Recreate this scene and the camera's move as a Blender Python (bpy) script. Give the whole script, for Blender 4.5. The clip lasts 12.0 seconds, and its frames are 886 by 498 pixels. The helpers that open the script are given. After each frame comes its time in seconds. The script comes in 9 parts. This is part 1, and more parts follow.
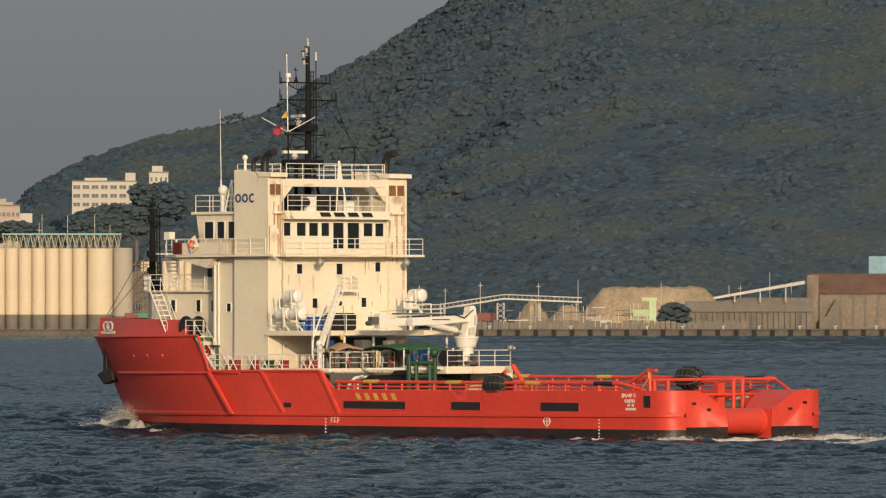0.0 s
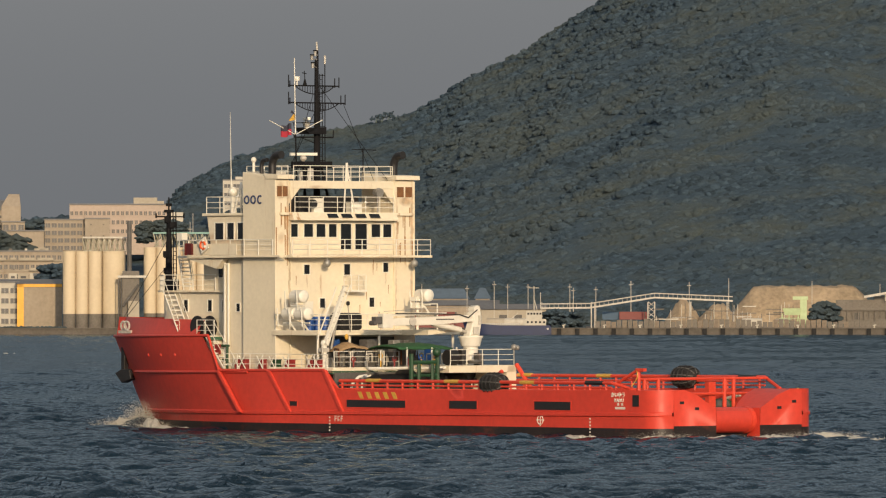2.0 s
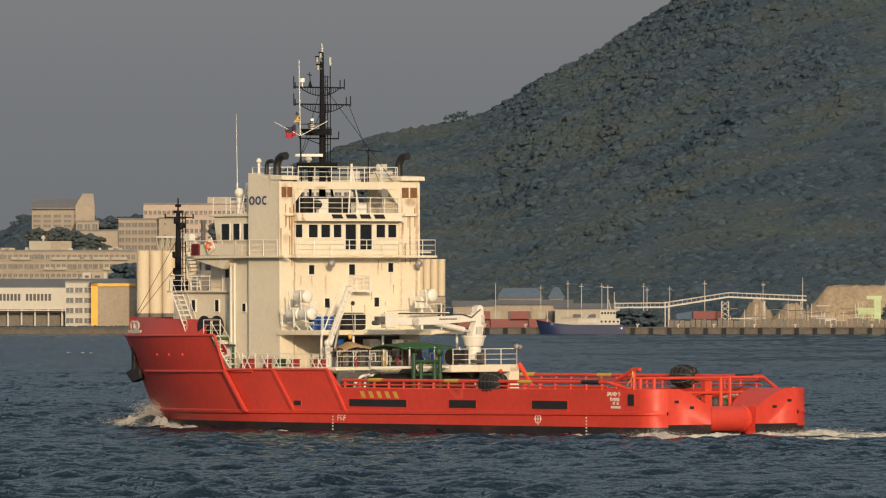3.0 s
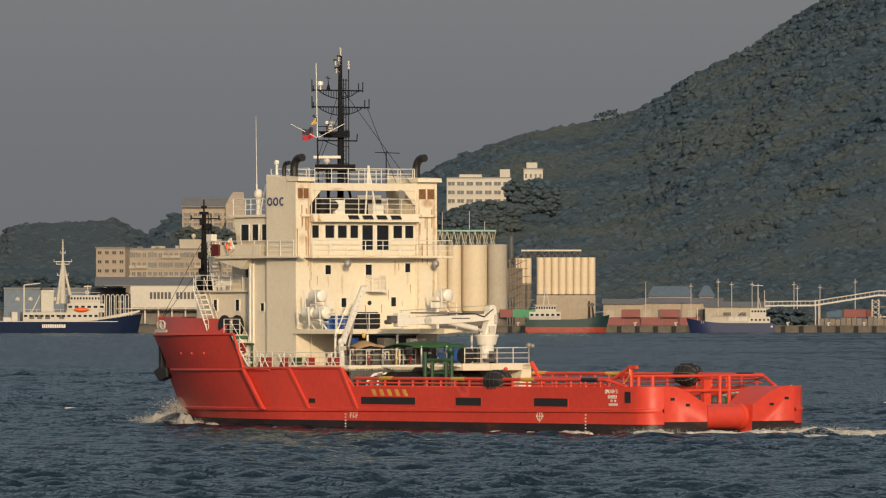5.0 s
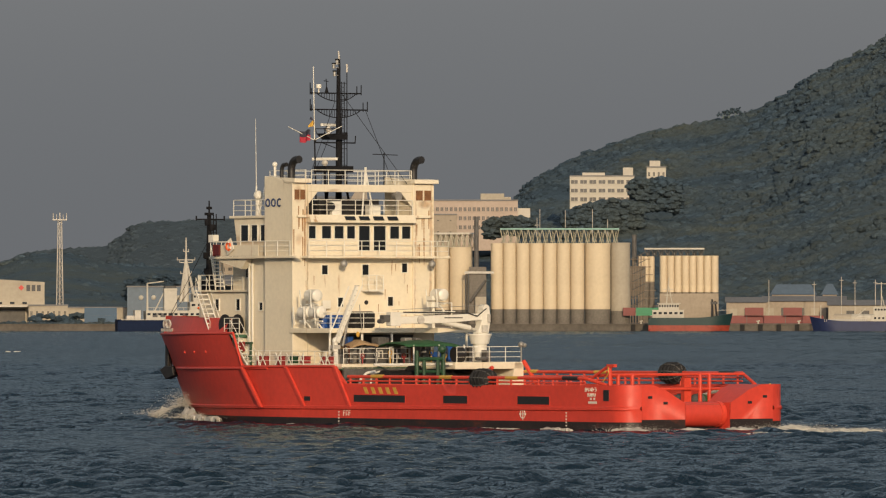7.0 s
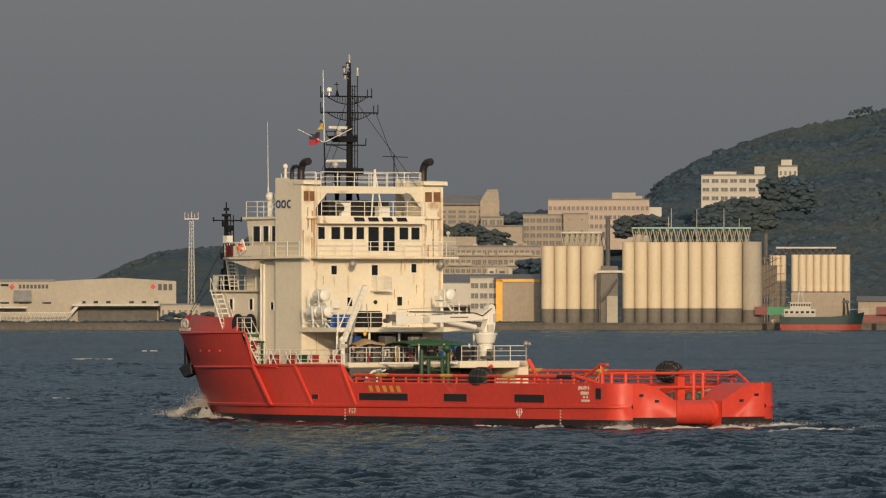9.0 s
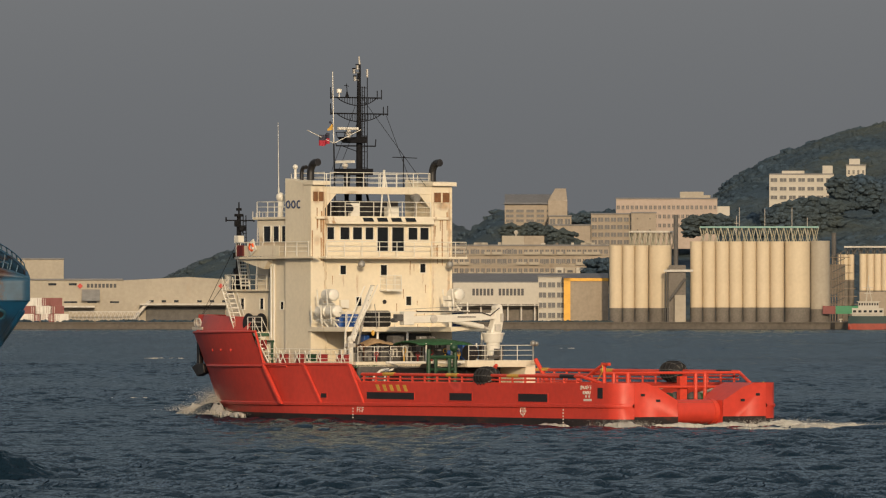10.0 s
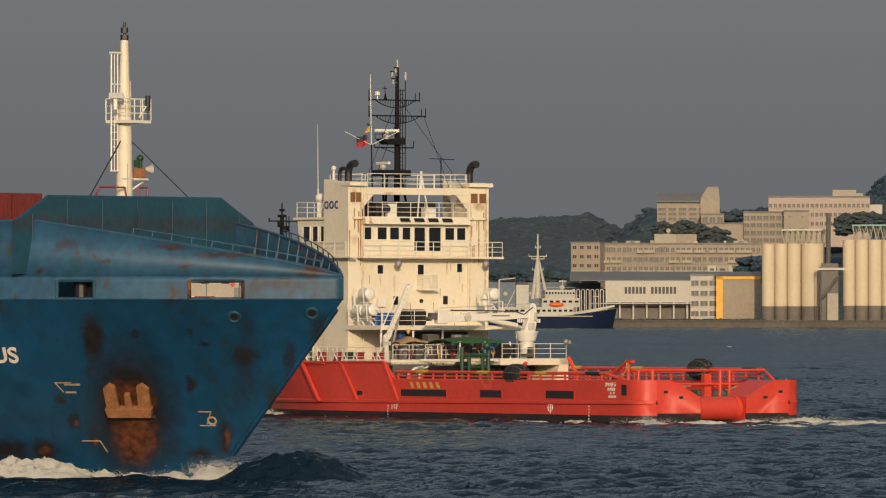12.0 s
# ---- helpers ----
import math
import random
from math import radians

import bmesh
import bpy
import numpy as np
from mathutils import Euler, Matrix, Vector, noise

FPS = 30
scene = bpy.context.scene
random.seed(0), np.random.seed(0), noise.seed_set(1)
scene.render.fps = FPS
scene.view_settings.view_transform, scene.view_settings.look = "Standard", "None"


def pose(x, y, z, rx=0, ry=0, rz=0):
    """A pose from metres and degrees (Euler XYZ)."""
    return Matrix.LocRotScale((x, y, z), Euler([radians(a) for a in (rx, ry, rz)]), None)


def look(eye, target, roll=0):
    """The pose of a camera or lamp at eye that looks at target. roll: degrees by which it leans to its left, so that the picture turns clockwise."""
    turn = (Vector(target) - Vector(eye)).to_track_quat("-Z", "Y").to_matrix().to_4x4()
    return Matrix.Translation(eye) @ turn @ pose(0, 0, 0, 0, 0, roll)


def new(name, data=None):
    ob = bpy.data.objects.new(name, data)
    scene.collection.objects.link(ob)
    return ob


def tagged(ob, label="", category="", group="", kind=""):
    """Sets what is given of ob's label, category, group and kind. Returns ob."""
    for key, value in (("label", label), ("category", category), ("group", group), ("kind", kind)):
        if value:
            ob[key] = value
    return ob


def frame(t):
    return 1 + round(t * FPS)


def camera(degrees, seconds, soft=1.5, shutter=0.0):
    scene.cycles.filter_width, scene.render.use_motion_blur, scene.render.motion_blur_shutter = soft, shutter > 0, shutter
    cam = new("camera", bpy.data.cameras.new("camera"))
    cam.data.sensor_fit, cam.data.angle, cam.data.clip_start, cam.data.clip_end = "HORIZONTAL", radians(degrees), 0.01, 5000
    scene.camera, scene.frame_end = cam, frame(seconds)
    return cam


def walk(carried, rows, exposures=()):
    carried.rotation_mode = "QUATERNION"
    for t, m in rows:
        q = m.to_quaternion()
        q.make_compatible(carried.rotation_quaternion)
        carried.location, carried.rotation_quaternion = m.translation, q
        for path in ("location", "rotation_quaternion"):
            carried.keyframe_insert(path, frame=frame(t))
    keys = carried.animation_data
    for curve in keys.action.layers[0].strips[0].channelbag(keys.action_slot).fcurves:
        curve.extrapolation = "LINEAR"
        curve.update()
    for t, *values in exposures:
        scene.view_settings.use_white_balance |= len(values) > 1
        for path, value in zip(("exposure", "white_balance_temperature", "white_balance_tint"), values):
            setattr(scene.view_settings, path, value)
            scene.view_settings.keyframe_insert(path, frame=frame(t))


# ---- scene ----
EYE_Z = 8.6                                   # camera on the near shore, metres above the water
FOCAL = 784 / math.tan(radians(3.25))


def aim(turn_left, tilt_up):
    return pose(0, 0, EYE_Z, 90 + tilt_up, 0, turn_left)


cam = camera(6.5, 12.0, soft=1.2)
walk(cam, [
    (0, aim(0.0000, 0.4399)),
    (0.5, aim(0.2858, 0.4399)),
    (1, aim(0.5422, 0.4350)),
    (1.5, aim(0.8212, 0.4332)),
    (2, aim(1.1061, 0.4312)),
    (2.5, aim(1.3806, 0.4276)),
    (3, aim(1.6478, 0.4268)),
    (5, aim(2.7501, 0.4140)),
    (5.5, aim(2.9914, 0.4082)),
    (6, aim(3.2387, 0.4075)),
    (6.5, aim(3.4414, 0.4050)),
    (7, aim(3.6536, 0.4010)),
    (9, aim(4.6188, 0.3941)),
    (9.5, aim(4.8571, 0.3884)),
    (10, aim(5.1177, 0.3880)),
    (10.5, aim(5.3848, 0.3824)),
    (11, aim(5.6954, 0.3813)),
    (11.5, aim(5.9761, 0.3763)),
    (12, aim(6.2363, 0.3752))], exposures=[(0, 0.62), (5, 0.54), (9, 0.38), (12, 0.37)])

# ---- light ----
SUN_AZ, SUN_EL = radians(280), radians(13)    # direction towards the sun: azimuth from +x, and height
sun_dir = Vector((math.cos(SUN_AZ) * math.cos(SUN_EL), math.sin(SUN_AZ) * math.cos(SUN_EL), math.sin(SUN_EL)))
world = bpy.data.worlds.new("hazy_evening")
scene.world = world
world.use_nodes = True
wn, wl = world.node_tree.nodes, world.node_tree.links
sky = wn.new("ShaderNodeTexSky")
sky.sky_type, sky.sun_disc = "NISHITA", False
sky.sun_elevation, sky.sun_rotation = SUN_EL, radians(90) - SUN_AZ
sky.dust_density, sky.air_density, sky.ozone_density = 6.0, 1.5, 1.0
grey = wn.new("ShaderNodeHueSaturation")
grey.inputs["Saturation"].default_value = 0.25
haze = wn.new("ShaderNodeMixRGB")
haze.inputs["Fac"].default_value = 0.5
haze.inputs["Color2"].default_value = (2.05, 2.16, 2.32, 1)
wl.new(sky.outputs["Color"], grey.inputs["Color"])
wl.new(grey.outputs["Color"], haze.inputs["Color1"])
wl.new(haze.outputs["Color"], wn["Background"].inputs["Color"])
wn["Background"].inputs["Strength"].default_value = 0.10
sun_data = bpy.data.lights.new("sun", "SUN")
sun_data.energy, sun_data.angle, sun_data.color = 2.05, radians(0.6), (1.0, 0.75, 0.46)
sun = new("sun", sun_data)
sun.matrix_world = look(sun_dir * 100, (0, 0, 0))

# ---- materials ----


def mat(name, color, rough=0.6, metal=0.0, vary=0.12, scale=0.6, bump=0.0, bump_scale=12.0, stain=None, stain_at=0.62, stain_scale=0.5, streak=1.0, per="", spec=0.5, stain_soft=0.10):
    """A worn surface: base colour with grain at two scales, optional stains that run downwards, fine relief."""
    m = bpy.data.materials.new(name)
    m.use_nodes = True
    n, l = m.node_tree.nodes, m.node_tree.links
    b = n["Principled BSDF"]
    b.inputs["Roughness"].default_value, b.inputs["Metallic"].default_value = rough, metal
    b.inputs["Specular IOR Level"].default_value = spec
    co = n.new("ShaderNodeTexCoord")
    big, fine = n.new("ShaderNodeTexNoise"), n.new("ShaderNodeTexNoise")
    for tex, s, d in ((big, scale, 4), (fine, scale * 9, 3)):
        tex.inputs["Scale"].default_value, tex.inputs["Detail"].default_value = s, d
        l.new(co.outputs["Object"], tex.inputs["Vector"])
    add = n.new("ShaderNodeMath")
    add.operation = "ADD"
    l.new(big.outputs["Fac"], add.inputs[0]), l.new(fine.outputs["Fac"], add.inputs[1])
    last = add.outputs[0]
    if per:
        rnd = n.new("ShaderNodeNewGeometry" if per == "island" else "ShaderNodeObjectInfo")
        plus = n.new("ShaderNodeMath")
        plus.operation = "ADD"
        l.new(last, plus.inputs[0])
        l.new(rnd.outputs["Random Per Island" if per == "island" else "Random"], plus.inputs[1])
        half = n.new("ShaderNodeMath")
        half.operation, half.inputs[1].default_value = "SUBTRACT", 0.5
        l.new(plus.outputs[0], half.inputs[0])
        last = half.outputs[0]
    ramp = n.new("ShaderNodeMapRange")
    ramp.inputs["From Min"].default_value, ramp.inputs["From Max"].default_value = 0.6, 1.4
    if per:
        ramp.inputs["From Min"].default_value, ramp.inputs["From Max"].default_value = 0.3, 1.7
    ramp.inputs["To Min"].default_value, ramp.inputs["To Max"].default_value = 1 - vary * 1.6, 1 + vary
    l.new(last, ramp.inputs["Value"])
    mul = n.new("ShaderNodeVectorMath")
    mul.operation = "SCALE"
    mul.inputs[0].default_value = color
    l.new(ramp.outputs["Result"], mul.inputs["Scale"])
    out = mul.outputs["Vector"]
    if stain:
        mp = n.new("ShaderNodeMapping")
        mp.inputs["Scale"].default_value = (1, 1, 1 / streak)
        l.new(co.outputs["Object"], mp.inputs["Vector"])
        st = n.new("ShaderNodeTexNoise")
        st.inputs["Scale"].default_value, st.inputs["Detail"].default_value, st.inputs["Roughness"].default_value = stain_scale, 7, 0.68
        l.new(mp.outputs["Vector"], st.inputs["Vector"])
        edge = n.new("ShaderNodeMapRange")
        edge.inputs["From Min"].default_value, edge.inputs["From Max"].default_value = stain_at, stain_at + stain_soft
        l.new(st.outputs["Fac"], edge.inputs["Value"])
        mix = n.new("ShaderNodeMixRGB")
        mix.inputs["Color2"].default_value = (*stain, 1)
        l.new(edge.outputs["Result"], mix.inputs["Fac"]), l.new(out, mix.inputs["Color1"])
        out = mix.outputs["Color"]
    l.new(out, b.inputs["Base Color"])
    if bump:
        bt, bp = n.new("ShaderNodeTexNoise"), n.new("ShaderNodeBump")
        bt.inputs["Scale"].default_value, bt.inputs["Detail"].default_value = bump_scale, 4
        bp.inputs["Strength"].default_value, bp.inputs["Distance"].default_value = 1.0, bump
        l.new(co.outputs["Object"], bt.inputs["Vector"]), l.new(bt.outputs["Fac"], bp.inputs["Height"]), l.new(bp.outputs["Normal"], b.inputs["Normal"])
    return m


RUST = (0.16, 0.055, 0.02)
M = {
    "hull_red": mat("hull_red", (0.61, 0.052, 0.030), 0.48, vary=0.10, scale=0.25, bump=0.02, bump_scale=0.5, stain=(0.50, 0.045, 0.03), stain_at=0.60, stain_scale=0.35, streak=3),
    "boot": mat("boot_black", (0.022, 0.014, 0.013), 0.5, vary=0.4, scale=0.4, stain=(0.09, 0.025, 0.015), stain_at=0.56, stain_scale=0.5, streak=0.5),
    "rail_red": mat("rail_red", (0.66, 0.06, 0.03), 0.45, vary=0.12, stain=RUST, stain_at=0.70, stain_scale=2),
    "white": mat("ship_white", (0.745, 0.665, 0.515), 0.45, vary=0.06, scale=0.4, bump=0.006, bump_scale=0.8, stain=(0.40, 0.23, 0.10), stain_at=0.615, stain_scale=0.9, streak=9),
    "white_clean": mat("white_paint", (0.74, 0.71, 0.63), 0.4, vary=0.05),
    "deck_green": mat("deck_green", (0.05, 0.12, 0.07), 0.7, vary=0.2),
    "deck": mat("steel_deck", (0.14, 0.10, 0.085), 0.8, vary=0.3, stain=RUST, stain_at=0.5),
    "black": mat("black_paint", (0.018, 0.017, 0.018), 0.5, vary=0.3),
    "glass": mat("dark_glass", (0.012, 0.014, 0.016), 0.08, vary=0.05),
    "rubber": mat("rubber", (0.016, 0.015, 0.015), 0.85, vary=0.35, scale=3, bump=0.05, bump_scale=5),
    "green": mat("machine_green", (0.018, 0.062, 0.028), 0.5, vary=0.2, stain=RUST, stain_at=0.66, stain_scale=1.5),
    "canvas_green": mat("green_canvas", (0.02, 0.085, 0.03), 0.85, vary=0.2, bump=0.05, bump_scale=2),
    "canvas_tan": mat("tan_canvas", (0.38, 0.25, 0.13), 0.85, vary=0.2, bump=0.08, bump_scale=1.5),
    "blue_drum": mat("blue_plastic", (0.02, 0.08, 0.30), 0.35, vary=0.1),
    "yellow": mat("yellow_paint", (0.62, 0.36, 0.06), 0.5, vary=0.15, stain=RUST, stain_at=0.66, stain_scale=2),
    "orange": mat("ring_orange", (0.75, 0.12, 0.02), 0.5),
    "red_box": mat("red_paint", (0.28, 0.028, 0.028), 0.5, vary=0.15),
    "lamp_red": mat("side_lamp_red", (0.10, 0.012, 0.012), 0.5, vary=0.2),
    "navy": mat("navy_lettering", (0.020, 0.042, 0.12), 0.5, vary=0.1),
    "louvre": mat("louvre_brown", (0.20, 0.09, 0.035), 0.7, vary=0.3, scale=3),
    "steel": mat("grey_steel", (0.32, 0.31, 0.29), 0.5, metal=0.4, vary=0.15),
    "mast_black": mat("mast_black", (0.009, 0.009, 0.011), 0.8, vary=0.3, spec=0.2),
    "blue_hull": mat("blue_hull", (0.004, 0.052, 0.118), 0.5, vary=0.3, scale=0.12, bump=0.05, bump_scale=0.35, stain=(0.012, 0.026, 0.035), stain_at=0.57, stain_scale=0.5, streak=5),
    "blue_top": mat("blue_bulwark", (0.022, 0.082, 0.150), 0.55, vary=0.3, scale=0.2, bump=0.04, bump_scale=0.4, stain=(0.06, 0.03, 0.02), stain_at=0.57, stain_scale=0.8, streak=1.6),
    "blue_house": mat("blue_breakwater", (0.013, 0.066, 0.105), 0.55, vary=0.2, scale=0.3, stain=(0.12, 0.045, 0.02), stain_at=0.63, stain_scale=0.45, streak=4),
    "rust": mat("heavy_rust", (0.036, 0.018, 0.012), 0.9, vary=0.5, scale=0.8, bump=0.05, bump_scale=3, stain=(0.19, 0.068, 0.022), stain_at=0.51, stain_scale=1.0, streak=1.8),
    "anchor": mat("anchor_rust", (0.30, 0.13, 0.05), 0.85, vary=0.35, scale=1.2, bump=0.04, bump_scale=4),
    "red_bottom": mat("red_bottom", (0.28, 0.04, 0.02), 0.6, vary=0.3),
    "container_red": mat("container_red", (0.17, 0.028, 0.026), 0.55, vary=0.15),
    "container_blue": mat("container_blue", (0.02, 0.07, 0.14), 0.55, vary=0.15),
    "container_green": mat("container_green", (0.02, 0.20, 0.09), 0.55, vary=0.15),
    "container_white": mat("container_white", (0.62, 0.60, 0.55), 0.55, vary=0.15),
    "silo": mat("silo_white", (0.60, 0.50, 0.355), 0.7, vary=0.06, scale=0.1, stain=(0.55, 0.45, 0.32), stain_at=0.60, stain_scale=0.15, streak=6),
    "concrete": mat("concrete", (0.165, 0.148, 0.128), 0.85, vary=0.2, scale=0.15, stain=(0.16, 0.14, 0.12), stain_at=0.58, stain_scale=0.2, streak=2),
    "quay": mat("quay_concrete", (0.115, 0.10, 0.085), 0.9, vary=0.25, scale=0.1, stain=(0.10, 0.085, 0.07), stain_at=0.54, stain_scale=0.12, streak=1.5),
    "wall_cream": mat("wall_cream", (0.37, 0.33, 0.265), 0.8, vary=0.10, scale=0.1, stain=(0.36, 0.30, 0.23), stain_at=0.62, stain_scale=0.2, streak=4),
    "wall_white": mat("wall_white", (0.48, 0.45, 0.39), 0.8, vary=0.08, scale=0.1),
    "wall_beige": mat("wall_beige", (0.33, 0.278, 0.218), 0.85, vary=0.14, scale=0.1, stain=(0.25, 0.2, 0.15), stain_at=0.6, stain_scale=0.2, streak=3),
    "wall_stained": mat("stained_wall", (0.21, 0.172, 0.135), 0.9, vary=0.25, scale=0.12, stain=(0.12, 0.09, 0.065), stain_at=0.54, stain_scale=0.16, streak=3, stain_soft=0.18),
    "roof_grey": mat("roof_grey", (0.17, 0.17, 0.175), 0.7, vary=0.15, scale=0.1),
    "roof_blue": mat("roof_blue", (0.10, 0.14, 0.19), 0.6, vary=0.15),
    "roof_brown": mat("roof_brown", (0.15, 0.085, 0.06), 0.85, vary=0.3, scale=0.2),
    "teal": mat("teal_steel", (0.20, 0.36, 0.33), 0.6, vary=0.2),
    "pale_steel": mat("pale_steel", (0.50, 0.47, 0.42), 0.6, vary=0.2),
    "truss_cream": mat("truss_cream", (0.36, 0.34, 0.26), 0.6, vary=0.2),
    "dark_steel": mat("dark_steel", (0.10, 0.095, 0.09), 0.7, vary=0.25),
    "pale_green": mat("pale_green_steel", (0.42, 0.52, 0.30), 0.6, vary=0.15),
    "sky_blue": mat("weathered_blue", (0.20, 0.34, 0.42), 0.7, vary=0.2),
    "gold": mat("orange_yellow_paint", (0.75, 0.40, 0.05), 0.6, vary=0.12),
    "coaster_teal": mat("coaster_teal", (0.005, 0.030, 0.032), 0.6, vary=0.15),
    "coaster_blue": mat("coaster_blue", (0.010, 0.020, 0.075), 0.6, vary=0.15),
    "coaster_navy": mat("coaster_navy", (0.008, 0.016, 0.045), 0.7, vary=0.15, spec=0.1),
    "sand": mat("quarry_sand", (0.36, 0.28, 0.19), 0.95, vary=0.25, scale=0.08, bump=0.5, bump_scale=0.6),
    "earth": mat("harbour_ground", (0.12, 0.105, 0.085), 0.95, vary=0.25, scale=0.05),
    "hill": mat("hill_soil", (0.12, 0.165, 0.145), 0.95, vary=0.3, scale=0.02),
    # air haze is put into the leaf colour: bluer and paler than real foliage
    "leaf": mat("hazed_canopy", (0.074, 0.114, 0.156), 0.9, stain=(0.100, 0.118, 0.108), stain_at=0.44, stain_soft=0.26, stain_scale=0.020, vary=0.30, scale=0.02, per="island", spec=0.1),
    # far ridge: distance haze is mixed into this base colour
    "leaf_far": mat("hazed_far_canopy", (0.085, 0.115, 0.142), 0.9, vary=0.2, scale=0.012, per="island", spec=0.1),
    "foam": mat("sea_foam", (0.47, 0.455, 0.41), 0.9, vary=0.15, scale=2, bump=0.08, bump_scale=4),
    "flag_red": mat("flag_red", (0.35, 0.02, 0.04), 0.8),
    "flag_dark": mat("flag_dark", (0.03, 0.03, 0.05), 0.8),
    "wall_pink": mat("wall_pink", (0.42, 0.34, 0.285), 0.8, vary=0.1, scale=0.1),
    "streak": mat("rust_wash", (0.38, 0.21, 0.09), 0.7, vary=0.3, scale=2),
    "window_grey": mat("window_grey", (0.055, 0.053, 0.052), 0.25, vary=0.3, scale=0.3),
    "duct": mat("duct_grey", (0.16, 0.17, 0.20), 0.6, vary=0.15),
    "letter": mat("white_lettering", (0.70, 0.64, 0.56), 0.6, vary=0.1),
    "letter_faded": mat("faded_marking", (0.40, 0.27, 0.14), 0.7, vary=0.3, scale=2),
    "letter_dark": mat("dark_lettering", (0.05, 0.05, 0.055), 0.6, vary=0.1),
    "sign_red": mat("sign_red", (0.50, 0.05, 0.04), 0.6, vary=0.1),
}


def let_light_through(m, share):
    """Mixes a translucent part into a leaf material."""
    n, l = m.node_tree.nodes, m.node_tree.links
    b, out = n["Principled BSDF"], n["Material Output"]
    tr, mix = n.new("ShaderNodeBsdfTranslucent"), n.new("ShaderNodeMixShader")
    l.new(b.inputs["Base Color"].links[0].from_socket, tr.inputs["Color"])
    mix.inputs["Fac"].default_value = share
    # crown normals are bent towards one slope direction, which evens out their shading
    geo, near, add, unit = n.new("ShaderNodeNewGeometry"), n.new("ShaderNodeVectorMath"), n.new("ShaderNodeVectorMath"), n.new("ShaderNodeVectorMath")
    near.operation, add.operation, unit.operation = "SCALE", "ADD", "NORMALIZE"
    near.inputs["Scale"].default_value, add.inputs[1].default_value = 0.32, (-0.12, -0.40, 0.52)
    l.new(geo.outputs["Normal"], near.inputs[0]), l.new(near.outputs["Vector"], add.inputs[0]), l.new(add.outputs["Vector"], unit.inputs[0])
    co, last = n.new("ShaderNodeTexCoord"), unit.outputs["Vector"]
    for s, dist in ((0.45, 0.9), (1.5, 0.45)):
        tex, bp = n.new("ShaderNodeTexNoise"), n.new("ShaderNodeBump")
        tex.inputs["Scale"].default_value, tex.inputs["Detail"].default_value, tex.inputs["Roughness"].default_value = s, 5, 0.65
        bp.inputs["Distance"].default_value, bp.inputs["Strength"].default_value = dist, 0.8
        l.new(co.outputs["Object"], tex.inputs["Vector"]), l.new(tex.outputs["Fac"], bp.inputs["Height"]), l.new(last, bp.inputs["Normal"])
        last = bp.outputs["Normal"]
    for k in (b, tr):
        l.new(last, k.inputs["Normal"])
    l.new(b.outputs["BSDF"], mix.inputs[1]), l.new(tr.outputs["BSDF"], mix.inputs[2]), l.new(mix.outputs["Shader"], out.inputs["Surface"])


